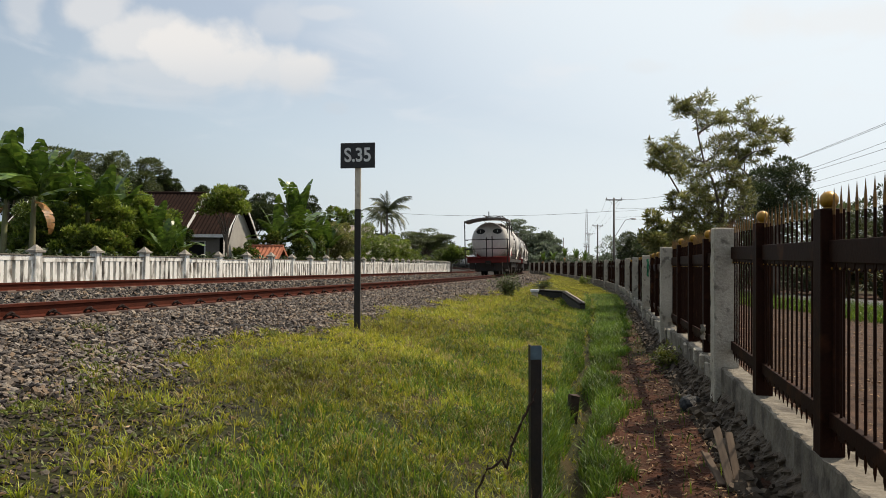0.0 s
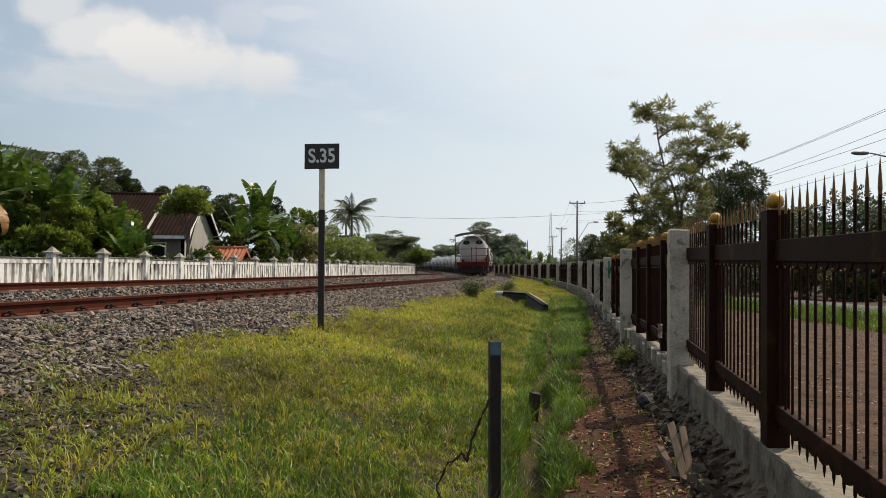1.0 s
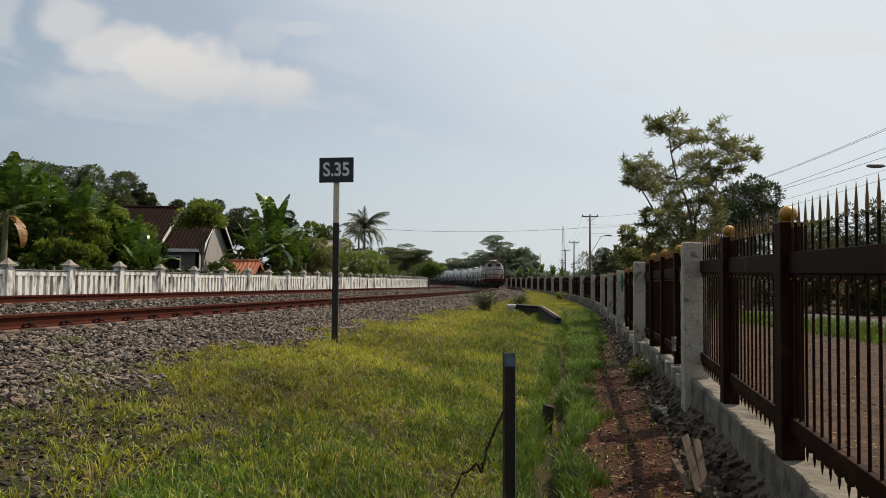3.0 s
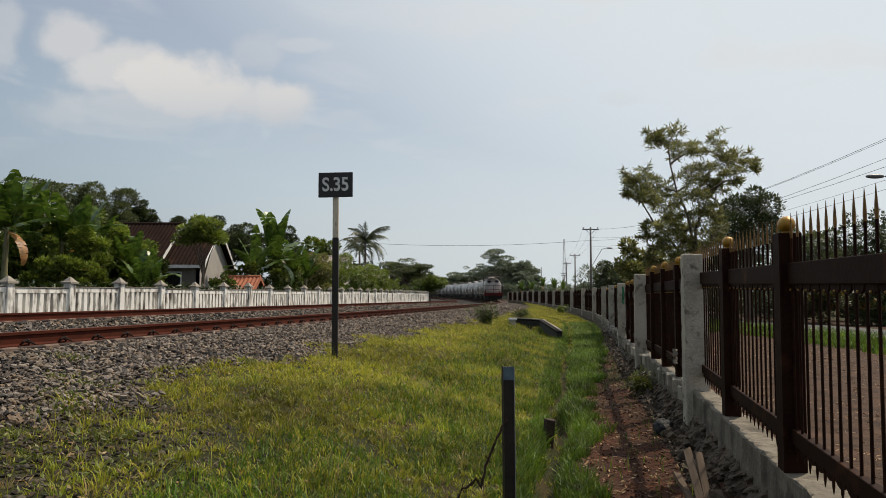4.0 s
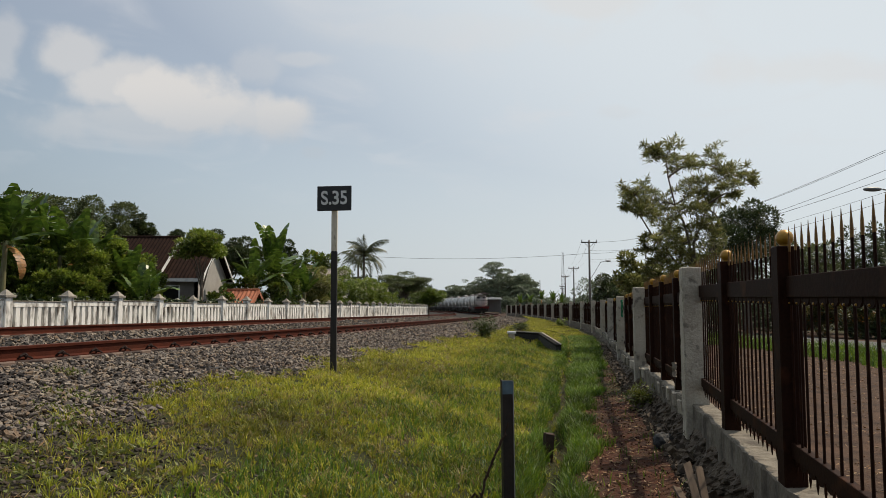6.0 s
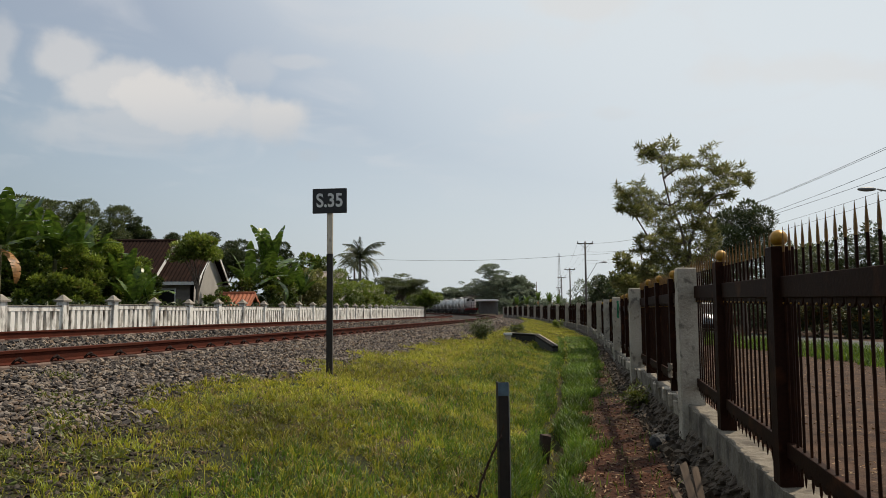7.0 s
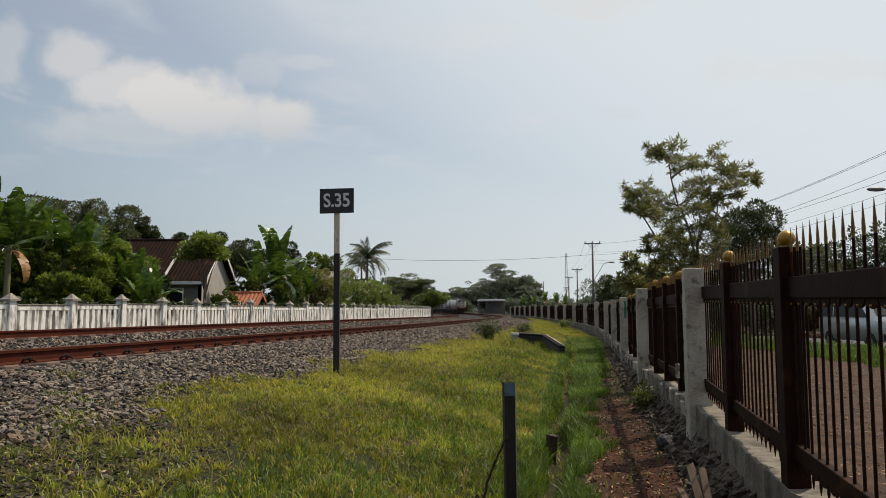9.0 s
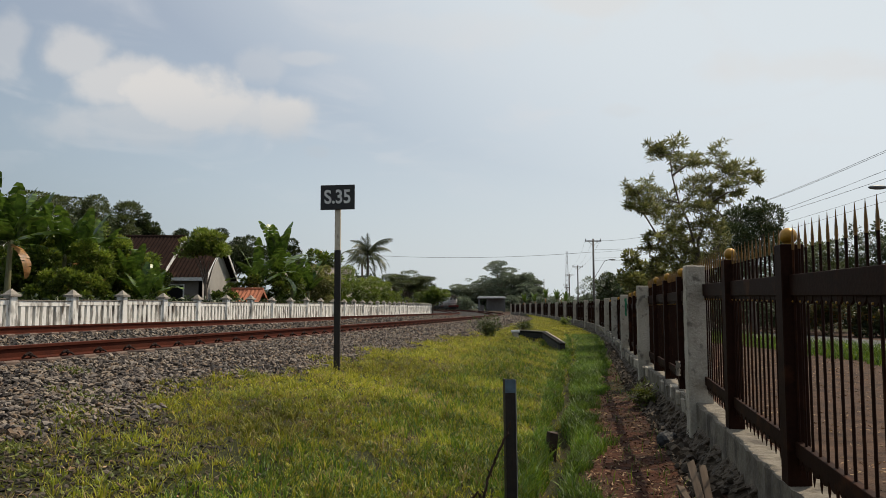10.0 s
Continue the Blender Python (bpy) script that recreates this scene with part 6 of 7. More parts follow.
def utility_pole(x, y, h, arm=True, lamp=None, turn=0.0, label="dark utility pole with crossarm and wires"):
    z = 0.0
    p = thing("utility_pole", pose(x, y, z, 0, 0, turn), label, "utility pole", "poles along the road")
    bm = bmesh.new()
    tube(bm, [(0, 0, -0.3), (0, 0, h)], [0.17, 0.10], 10)
    part("shaft", bm, M["pole"], p, smooth=True)
    if arm:
        for k, z in enumerate((h - 0.25,)):
            bm = bmesh.new()
            box(bm, -1.0, 1.0, -0.06, 0.06, z - 0.07, z + 0.07, bevel=0.01)
            a = part("crossarm", bm, M["pole"], p)
            for q in (-0.9, 0.0, 0.9):
                bm = bmesh.new()
                lathe(bm, [(0.03, 0.0), (0.07, 0.05), (0.05, 0.10), (0.07, 0.15), (0.04, 0.24)], 8)
                part("insulator", bm, M["lamp"], a, m=pose(q, 0, z + 0.06))
        bm = bmesh.new()
        tube(bm, [(-0.6, 0, h - 0.3), (0, 0, h - 0.9), (0.6, 0, h - 0.3)], 0.025, 5)
        part("brace", bm, M["pole"], p)
    if lamp:
        lx, lz, base = lamp
        bm = bmesh.new()
        tube(bm, [(0, 0, base), (lx * 0.6, 0, lz - 0.15), (lx * 0.85, 0, lz)], 0.035, 6)
        a = part("lamp_arm", bm, M["lamp"], p)
        bm = bmesh.new()
        v = bmesh.ops.create_uvsphere(bm, u_segments=12, v_segments=8, radius=0.5)["verts"]
        bmesh.ops.transform(bm, matrix=pose(lx, 0, lz) @ Matrix.Diagonal((0.85, 0.34, 0.2, 1)), verts=v)
        part("lamp_head", bm, M["lamp"], a, smooth=True)
    return p


utility_pole(18.5, 87, 9.95, lamp=(2.3, 7.4, 5.0))
utility_pole(25.3, 133, 9.4, lamp=(2.3, 6.6, 5.2))
utility_pole(31.2, 175, 9.8)
utility_pole(37.5, 215, 8.6)
utility_pole(42, 240, 8.6)
utility_pole(24.2, 170, 8.4, arm=False, label="plain slim pole beside the crossing")
utility_pole(21.9, 30.5, 9.6, lamp=(-3.0, 6.72, 5.6))


def wires():
    def wire(a, b, sag, r, label="thin black overhead wire"):
        a, b = Vector(a), Vector(b)
        bm = bmesh.new()
        tube(bm, [a.lerp(b, t / 14) - Vector((0, 0, sag * 4 * (t / 14) * (1 - t / 14))) for t in range(15)], r, 4)
        tagged(new("overhead_wire", mesh_of("overhead_wire", bm, M["cable"])), label, "wire", "overhead wires")
    for dx, z1, z2, sg in ((0.9, 9.75, 9.5, 1.36), (0.0, 9.75, 9.52, 1.44), (0.0, 8.7, 8.55, 1.4), (0.05, 8.3, 8.03, 0.96), (0.05, 7.6, 7.4, 1.0), (0.05, 7.3, 6.95, 1.05)):
        wire((18.5 + dx * 0.6, 87, z1), (21.9 + dx * 0.2, 30.5, z2), sg, 0.011 if z1 > 8 else 0.008)
        wire((21.9 + dx * 0.2, 30.5, z2), (24.0 + dx, -8, z2), 0.5, 0.012)
    for dx in (-0.9, 0.0, 0.9):
        wire((18.5 + dx, 87, 9.9), (25.3 + dx, 133, 9.35), 0.6, 0.009)
        wire((25.3 + dx, 133, 9.35), (31.2 + dx, 175, 9.75), 0.6, 0.010)
    wire((18.5, 87, 8.35), (-10.4, 96, 8.65), 0.52, 0.018)


wires()


def lattice_tower():
    t = thing("lattice_tower", pose(70, 400, 0), "distant slender lattice mast in faint red and white", "mast")
    H = 33.6
    for sx in (-1, 1):
        for sy in (-1, 1):
            bm = bmesh.new()
            tube(bm, [(sx * 1.2, sy * 1.2, 0), (sx * 0.3, sy * 0.3, H)], 0.06, 4)
            part("leg", bm, M["mast"], t)
    for k in range(14):
        z0, z1 = H * k / 14, H * (k + 1) / 14
        r0, r1 = 1.2 - 0.9 * k / 14, 1.2 - 0.9 * (k + 1) / 14
        bm = bmesh.new()
        for (a, b), (c, d) in (((-1, -1), (1, -1)), ((1, -1), (1, 1)), ((1, 1), (-1, 1)), ((-1, 1), (-1, -1))):
            tube(bm, [(a * r0, b * r0, z0), (c * r1, d * r1, z1)], 0.035, 4)
            tube(bm, [(a * r1, b * r1, z1), (c * r1, d * r1, z1)], 0.03, 4)
        part("bracing", bm, M["mast"], t)


lattice_tower()


def crossing_hut():
    h = thing("crossing_hut", pose(10.2, 150, 0.85), "open-sided crossing shelter with pale flat roof", "shelter")
    bm = bmesh.new()
    box(bm, -2.9, 3.0, -1.6, 1.6, 2.62, 2.85, bevel=0.03)
    part("roof", bm, M["hut_roof"], h)
    bm = bmesh.new()
    box(bm, -2.7, 2.8, -1.4, 1.4, 2.854, 3.05, bevel=0.03)
    part("parapet", bm, M["hut_roof"], h)
    for x in (-2.6, -0.9, 2.7):
        for y in (-1.3, 1.3):
            bm = bmesh.new()
            box(bm, x - 0.1, x + 0.1, y - 0.1, y + 0.1, -0.3, 2.62)
            part("column", bm, M["hut_wall"], h)
    bm = bmesh.new()
    box(bm, -0.7, 2.6, 0.9, 1.1, 0, 2.62)
    part("wall", bm, M["hut_wall"], h)
    bm = bmesh.new()
    box(bm, -2.4, -1.6, -0.5, 0.3, 0, 1.2, bevel=0.05)
    part("cabinet", bm, M["pole"], h)


crossing_hut()


# ---- small things by the path ----
def steel_post():
    x, y = 0.385, 4.0
    z = gz(x, y)
    p = thing("steel_post", pose(x, y, z, 0.6, -0.6, 8), "dark steel angle fence post beside the ditch", "post")
    top = 1.105 - z
    bm = bmesh.new()
    f = [(-0.032, -0.004), (0.026, -0.004), (0.026, 0.004), (-0.024, 0.004), (-0.024, 0.05), (-0.032, 0.05)]
    a = [bm.verts.new((u, w, -0.3)) for u, w in f]
    b = [bm.verts.new((u, w, top)) for u, w in f]
    bm.faces.new(a[::-1])
    bm.faces.new(b)
    for i in range(6):
        bm.faces.new((a[i], a[(i + 1) % 6], b[(i + 1) % 6], b[i]))
    bmesh.ops.recalc_face_normals(bm, faces=bm.faces)
    part("angle", bm, M["steel_post"], p)
    # pale strip added along the right flank as its sunlit edge
    bm = bmesh.new()
    box(bm, 0.0265, 0.031, -0.006, 0.006, -0.2, top - 0.005)
    part("edge", bm, M["steel_lit"], p, "pale strip for the sunlit edge")
    bm = bmesh.new()
    box(bm, -0.033, 0.027, -0.0065, -0.0035, top - 0.075, top - 0.002)
    part("tip", bm, M["steel_blue"], p, "bluish paint at the tip")
    # fallen barbed wire hanging from it
    w = thing("barbed_wire", pose(x, y, z), "rusty barbed wire drooping into the grass", "wire")
    rng = random.Random(3)
    bm = bmesh.new()
    pts = [Vector(q) for q in ((-0.01, -0.01, top - 0.23), (-0.03, -0.02, top - 0.30), (-0.09, -0.04, top - 0.42), (-0.13, -0.03, top - 0.50), (-0.17, -0.05, top - 0.66), (-0.20, -0.08, top - 0.60), (-0.27, -0.06, top - 0.66), (-0.33, -0.05, top - 0.78), (-0.31, -0.10, top - 0.86), (-0.40, -0.12, top - 0.84))]
    fine = []
    for a, b in zip(pts, pts[1:]):
        for t in range(4):
            fine.append(a.lerp(b, t / 4) + Vector((rng.uniform(-1, 1), rng.uniform(-1, 1), rng.uniform(-1, 1))) * 0.006)
    tube(bm, fine, 0.0075, 5)
    for q in fine[::3]:
        for s in (-1, 1):
            tube(bm, [q, q + Vector((rng.uniform(-0.02, 0.02), rng.uniform(-0.01, 0.01), s * 0.02))], 0.0035, 4)
    part("strand", bm, M["wire"], w)


steel_post()


def stump():
    x, y = spot(0.1498, 7.6)
    s = thing("stump", pose(x, y, gz(x, y), 2, 3, 15), "short rotten brown stake in the ditch bank", "stake")
    bm = bmesh.new()
    box(bm, -0.05, 0.05, -0.05, 0.05, -0.15, 0.23, bevel=0.012)
    r = random.Random(1)
    for v in bm.verts:
        v.co += Vector((r.uniform(-1, 1), r.uniform(-1, 1), r.uniform(-1, 1))) * 0.012
    part("stake", bm, M["stump"], s)
    # broken planks beside the footing
    x, y = 1.84, 5.1
    p = thing("broken_planks", pose(x, y, gz(x, y) + 0.01, 0, 0, -10), "splintered wooden planks leaning by the footing", "planks")
    for k, (dx, ln, a, b) in enumerate(((0.0, 0.42, -42, -8), (0.05, 0.36, -38, 4), (-0.05, 0.30, -60, 6))):
        bm = bmesh.new()
        box(bm, -0.028, 0.028, -0.011, 0.011, 0, ln, bevel=0.003)
        for v in bm.verts:
            if v.co.z > ln - 0.02:
                v.co.z += r.uniform(-0.05, 0.05)
        part("plank", bm, M["wood"], p, m=pose(dx, 0.02 * k, 0, a, b, 10 * k))


stump()


def culvert():
    c = thing("culvert_headwall", None, "concrete culvert wing wall in the grass, coloured black as shaded", "culvert")
    pts = [(2.95, 28.3, 0.58), (3.88, 27.3, 0.55), (3.75, 22.4, 0.36)]
    for k, ((x0, y0, z0), (x1, y1, z1)) in enumerate(zip(pts, pts[1:])):
        d = Vector((x1 - x0, y1 - y0, 0)).normalized()
        nrm = Vector((-d.y, d.x, 0)) * 0.08
        for nm, lo, hi, grow, mt, o0, o1 in (("wall", -0.95, -0.04, 0, "culvert", -1, 1), ("coping", -0.038, 0.03, 0.004, "culvert_top", -1.1, 1.1), ("edge", 0.032, 0.06, 0.004, "concrete", 0.55, 1.1)):
            bm = bmesh.new()
            v = []
            for (x, y, z), s in (((x0, y0, z0), -grow), ((x1, y1, z1), grow)):
                for o in (o0, o1):
                    for h in (lo, hi):
                        q = Vector((x, y, z + h)) + nrm * o + d * s
                        v.append(bm.verts.new(q))
            for f in ((0, 1, 3, 2), (4, 6, 7, 5), (0, 4, 5, 1), (2, 3, 7, 6), (1, 5, 7, 3), (0, 2, 6, 4)):
                bm.faces.new([v[i] for i in f])
            bmesh.ops.recalc_face_normals(bm, faces=bm.faces)
            part(nm, bm, M[mt], c)
    x, y = spot(0.1012, 27)
    m = thing("marker_block", pose(x, y, gz(x, y), 0, 0, 6), "small concrete marker with a whitewashed head", "marker")
    bm = bmesh.new()
    box(bm, -0.11, 0.11, -0.08, 0.08, -0.2, 0.17, bevel=0.015)
    part("body", bm, M["concrete"], m)
    bm = bmesh.new()
    box(bm, -0.15, 0.15, -0.10, 0.10, 0.172, 0.27, bevel=0.015)
    part("head", bm, M["letter"], m, "whitewashed head")


culvert()


def small_finds():
    rng = random.Random(17)

    def lump(name, label, category, material, x, y, z, r, squash):
        bm = bmesh.new()
        bmesh.ops.create_icosphere(bm, subdivisions=3, radius=1.0)
        for v in bm.verts:
            k = 1 + 0.28 * noise.noise(v.co * 1.6 + Vector((x, y, 0))) + 0.16 * noise.noise(v.co * 4.5)
            v.co = Vector((v.co.x * r * k, v.co.y * r * 0.8 * k, v.co.z * r * squash * k))
        ob = new(name, mesh_of(name, bm, M[material]))
        ob.matrix_basis = pose(x, y, z + r * squash * 0.55, 0, 0, rng.uniform(0, 90))
        return tagged(ob, label, category)
    lump("rock", "pale broken rock lying in the bank grass", "rock", "concrete", 0.05, 3.72, gz(0.05, 3.72), 0.06, 0.7)
    lump("plastic_bag", "crumpled black plastic bag beside the footing", "bag", "bag", 2.42, 7.8, gz(2.42, 7.8), 0.14, 0.7)
    # a green cloth hung on the fence and a pale rag tied to its rail
    for nm, label, mt, x, y, z, w, h in (("cloth", "green cloth hanging over the iron fence", "green_cloth", 4.545, 17.7, 1.52, 0.10, 0.42), ("rag", "pale twisted rag tied to the iron fence", "pale_cloth", 2.655, 8.1, 0.82, 0.04, 0.16)):
        bm = bmesh.new()
        rows = []
        for j in range(9):
            f, g = [], []
            for i in range(6):
                u = (i / 5 - 0.5) * w * (1 + 0.5 * math.sin(j * 0.9))
                d = 0.025 * math.sin(i * 2.1 + j * 0.7)
                f.append(bm.verts.new((d, u, -h * j / 8 + h / 2)))
                g.append(bm.verts.new((d + 0.006, u, -h * j / 8 + h / 2)))
            rows.append((f, g))
        for (f0, g0), (f1, g1) in zip(rows, rows[1:]):
            for i in range(5):
                bm.faces.new((f0[i], f0[i + 1], f1[i + 1], f1[i]))
                bm.faces.new((g0[i], g1[i], g1[i + 1], g0[i + 1]))
        ob = new(nm, mesh_of(nm, bm, M[mt], True))
        ob.matrix_basis = pose(x, y, z, 8, 0, -11)
        tagged(ob, label, nm)


small_finds()
x, y = spot(0.0606, 23)
shrub(x, y, 0.42, 0.70, 1100, (0.17, 0.022), "weed_dark", "low weedy shrub at the edge of the gravel")
x, y = spot(0.1132, 30)
shrub(x, y, 0.35, 0.42, 700, (0.15, 0.02), "weed_dark", "low weedy shrub beside the marker")
x, y = spot(0.1722, 46)
shrub(x, y, 0.3, 0.55, 500, (0.14, 0.05), "leaf_light", "low light green shrub beside the footing")
x, y = spot(0.2798, 10.4)
shrub(x, y, 0.22, 0.35, 500, (0.08, 0.03), "weed", "small dark weed at the footing")


# ---- gravel, grass, weeds ----
CUBE = np.array([(-1, -1, -1), (1, -1, -1), (1, 1, -1), (-1, 1, -1), (-1, -1, 1), (1, -1, 1), (1, 1, 1), (-1, 1, 1)], float) * 0.5
CUBEF = np.array([(0, 3, 2, 1), (4, 5, 6, 7), (0, 1, 5, 4), (1, 2, 6, 5), (2, 3, 7, 6), (3, 0, 4, 7)])


def turns(rng, n):
    q = rng.normal(size=(n, 4))
    q /= np.linalg.norm(q, axis=1, keepdims=True)
    w, x, y, z = q.T
    return np.stack([1 - 2 * (y * y + z * z), 2 * (x * y - z * w), 2 * (x * z + y * w), 2 * (x * y + z * w), 1 - 2 * (x * x + z * z), 2 * (y * z - x * w),
                     2 * (x * z - y * w), 2 * (y * z + x * w), 1 - 2 * (x * x + y * y)], 1).reshape(n, 3, 3)


PHI = (1 + 5 ** 0.5) / 2
ICO = np.array([(-1, PHI, 0), (1, PHI, 0), (-1, -PHI, 0), (1, -PHI, 0), (0, -1, PHI), (0, 1, PHI), (0, -1, -PHI), (0, 1, -PHI), (PHI, 0, -1), (PHI, 0, 1), (-PHI, 0, -1), (-PHI, 0, 1)], float) * 0.29
ICOF = np.array([(0, 11, 5), (0, 5, 1), (0, 1, 7), (0, 7, 10), (0, 10, 11), (1, 5, 9), (5, 11, 4), (11, 10, 2), (10, 7, 6), (7, 1, 8), (3, 9, 4), (3, 4, 2), (3, 2, 6), (3, 6, 8), (3, 8, 9), (4, 9, 5), (2, 4, 11), (6, 2, 10), (8, 6, 7), (9, 8, 1)])


def lying(rng, n, tilt=0.42):
    """Turns for flat stones at rest: any heading, a moderate tilt."""
    a, b, c = rng.uniform(0, math.tau, n), rng.normal(0, tilt, n), rng.normal(0, tilt, n)
    ca, sa, cb, sb, cc, sc = np.cos(a), np.sin(a), np.cos(b), np.sin(b), np.cos(c), np.sin(c)
    o, i = np.zeros(n), np.ones(n)
    Z = np.stack([ca, -sa, o, sa, ca, o, o, o, i], 1).reshape(n, 3, 3)
    X = np.stack([i, o, o, o, cb, -sb, o, sb, cb], 1).reshape(n, 3, 3)
    Y = np.stack([cc, o, sc, o, i, o, -sc, o, cc], 1).reshape(n, 3, 3)
    return X @ Y @ Z


FLAT = np.array([1.3, 0.95, 0.62])


def pebbles(rng, x, y, size, sink):
    """Rounder stones of twenty faces."""
    n = len(x)
    c = np.stack([x, y, ground_z(x, y)], 1)
    v = ICO[None] * (1 + rng.uniform(-0.33, 0.26, (n, 12, 3)))
    v = np.einsum("nij,nkj->nki", lying(rng, n), v * (size[:, None] * FLAT * rng.uniform(0.75, 1.25, (n, 3)))[:, None, :])
    v += (c + np.array([0, 0, 1]) * (size * (0.5 - sink + rng.uniform(-0.4, 0.55, n) * (sink < 0.3)))[:, None])[:, None, :]
    return v.reshape(-1, 3), (ICOF[None] + (np.arange(n) * 12)[:, None, None]).reshape(-1, 3)


def stones(rng, x, y, size, sink=0.25, flat=False):
    n = len(x)
    c = np.stack([x, y, ground_z(x, y)], 1)
    s = size[:, None] * rng.uniform(0.7, 1.25, (n, 3)) * (FLAT * 1.05 if flat else 1.0)
    v = CUBE[None] * (1 + rng.uniform(-0.46, 0.22, (n, 8, 3)))
    v = np.einsum("nij,nkj->nki", lying(rng, n, 0.5) if flat else turns(rng, n), v * s[:, None, :])
    v += (c + np.array([0, 0, 1]) * (size * (0.5 - sink + rng.uniform(-0.45, 0.5, n)))[:, None])[:, None, :]
    f = CUBEF[None] + (np.arange(n) * 8)[:, None, None]
    return v.reshape(-1, 3), f.reshape(-1, 4)


def scatter(rng, n, s0, s1, v0, v1, power=1.0):
    s = s0 + (s1 - s0) * rng.uniform(0, 1, n) ** power
    v = rng.uniform(v0, v1, n)
    a = s / R0
    return CX + (R0 + v) * np.cos(a), CY + (R0 + v) * np.sin(a), v, s


def build_gravel():
    rng = np.random.default_rng(21)
    parts = []
    for n, s0, s1, v0, v1, lo, hi in ((16000, -113, -92, 0.66, 3.7, 0.026, 0.052), (24000, -92, -70, 0.64, 3.4, 0.035, 0.07), (9000, -70, -40, 0.6, 3.2, 0.07, 0.11), (14000, -113, -80, -4.9, 0.45, 0.035, 0.07), (6000, -80, -50, -4.9, 0.45, 0.07, 0.11)):
        x, y, v, s = scatter(rng, n, s0, s1, v0, v1)
        near = np.clip((7.0 - y) / 3.0, 0, 1)
        wob = 0.35 * bumps(x, y, 1.1) + 0.2 * bumps(x, y, 3.1)
        keep = rng.uniform(0, 1, n) < np.clip((3.2 + 3.0 * near + wob - v) / (0.5 + near * 2.3), 0, 1)
        x, y = x[keep], y[keep]
        parts.append(stones(rng, x, y, rng.uniform(lo, hi, len(x)), 0.18, True))
    V, F, k = [], [], 0
    for v, f in parts:
        V.append(v)
        F.append(f + k)
        k += len(v)
    tagged(new("gravel", np_mesh("gravel", np.concatenate(V), np.concatenate(F), material=M["stone"])), "loose grey crushed stone ballast beside the rails", "gravel", kind="stuff")
    # smaller worn stones half sunk in the soil where the grass is thin, and on the nearest slope
    for n, s0, s1, v0, v1, lo, hi, sk in ((34000, -111.8, -103, 2.2, 7.0, 0.018, 0.048, 0.42), (40000, -111.8, -92, 0.66, 3.6, 0.024, 0.056, 0.16)):
        x, y, v, s = scatter(rng, n, s0, s1, v0, v1)
        near = np.clip((7.0 - y) / 3.0, 0, 1)
        wob = 0.35 * bumps(x, y, 1.1) + 0.2 * bumps(x, y, 3.1)
        keep = rng.uniform(0, 1, n) < np.clip((3.2 + 3.0 * near + wob - v) / (0.5 + near * 2.3), 0, 1)
        q, f = pebbles(rng, x[keep], y[keep], rng.uniform(lo, hi, keep.sum()), sk)
        sunk = sk > 0.3
        tagged(new("worn_stones" if sunk else "track_stones", np_mesh("worn_stones", q, tris=f, material=M["stone_soiled" if sunk else "stone"])),
               "small soiled stones half sunk in soil and grass" if sunk else "rounded grey and brown ballast stones beside the rail", "gravel", kind="stuff")
    # loose rubble along the footing and crumbs on the path
    rng = np.random.default_rng(5)
    n = 2600
    y = rng.uniform(3.5, 26, n)
    e = rng.uniform(0.18, 0.36, n)
    V, F = stones(rng, fence_x(y) - e, y, rng.uniform(0.02, 0.09, n) * (1 - 0.4 * (e > 0.3)))
    tagged(new("footing_rubble", np_mesh("footing_rubble", V, F, material=M["rubble"])), "broken dark stones heaped along the footing", "rubble", kind="stuff")
    n = 3600
    y = 3.4 + 20 * rng.uniform(0, 1, n) ** 1.6
    V, F = stones(rng, fence_x(y) - rng.uniform(0.22, 1.35, n), y, rng.uniform(0.004, 0.020, n))
    tagged(new("path_crumbs", np_mesh("path_crumbs", V, F, material=M["dirt_crumb"])), "small stones and clods on the red path", "stones", kind="stuff")


build_gravel()


def blades(rng, x, y, h, w, lean=0.45, away=None):
    """Bent blades of three faces; away: the heading in which each one leans."""
    n = len(x)
    z = ground_z(x, y) - 0.01
    a = rng.uniform(0, math.tau, n) if away is None else away
    b = rng.uniform(0, math.tau, n) if away is None else away + 1.57 + rng.normal(0, 0.5, n)
    ln = h * lean * rng.uniform(0.2, 1.3, n)
    base = np.stack([x, y, z], 1)
    side = np.stack([np.cos(b), np.sin(b), 0 * b], 1) * (w * 0.5)[:, None]
    out = np.stack([np.cos(a), np.sin(a), 0 * a], 1)
    up = np.array([0, 0, 1.0])
    m = base + out * (ln * 0.3)[:, None] + up * (h * 0.6)[:, None]
    t = base + out * ln[:, None] + up * h[:, None]
    V = np.stack([base - side, base + side, m + side * 0.8, m - side * 0.8, t], 1).reshape(-1, 3)
    i = np.arange(n)[:, None] * 5
    return V, i + [0, 1, 2, 3], i + [3, 2, 4]


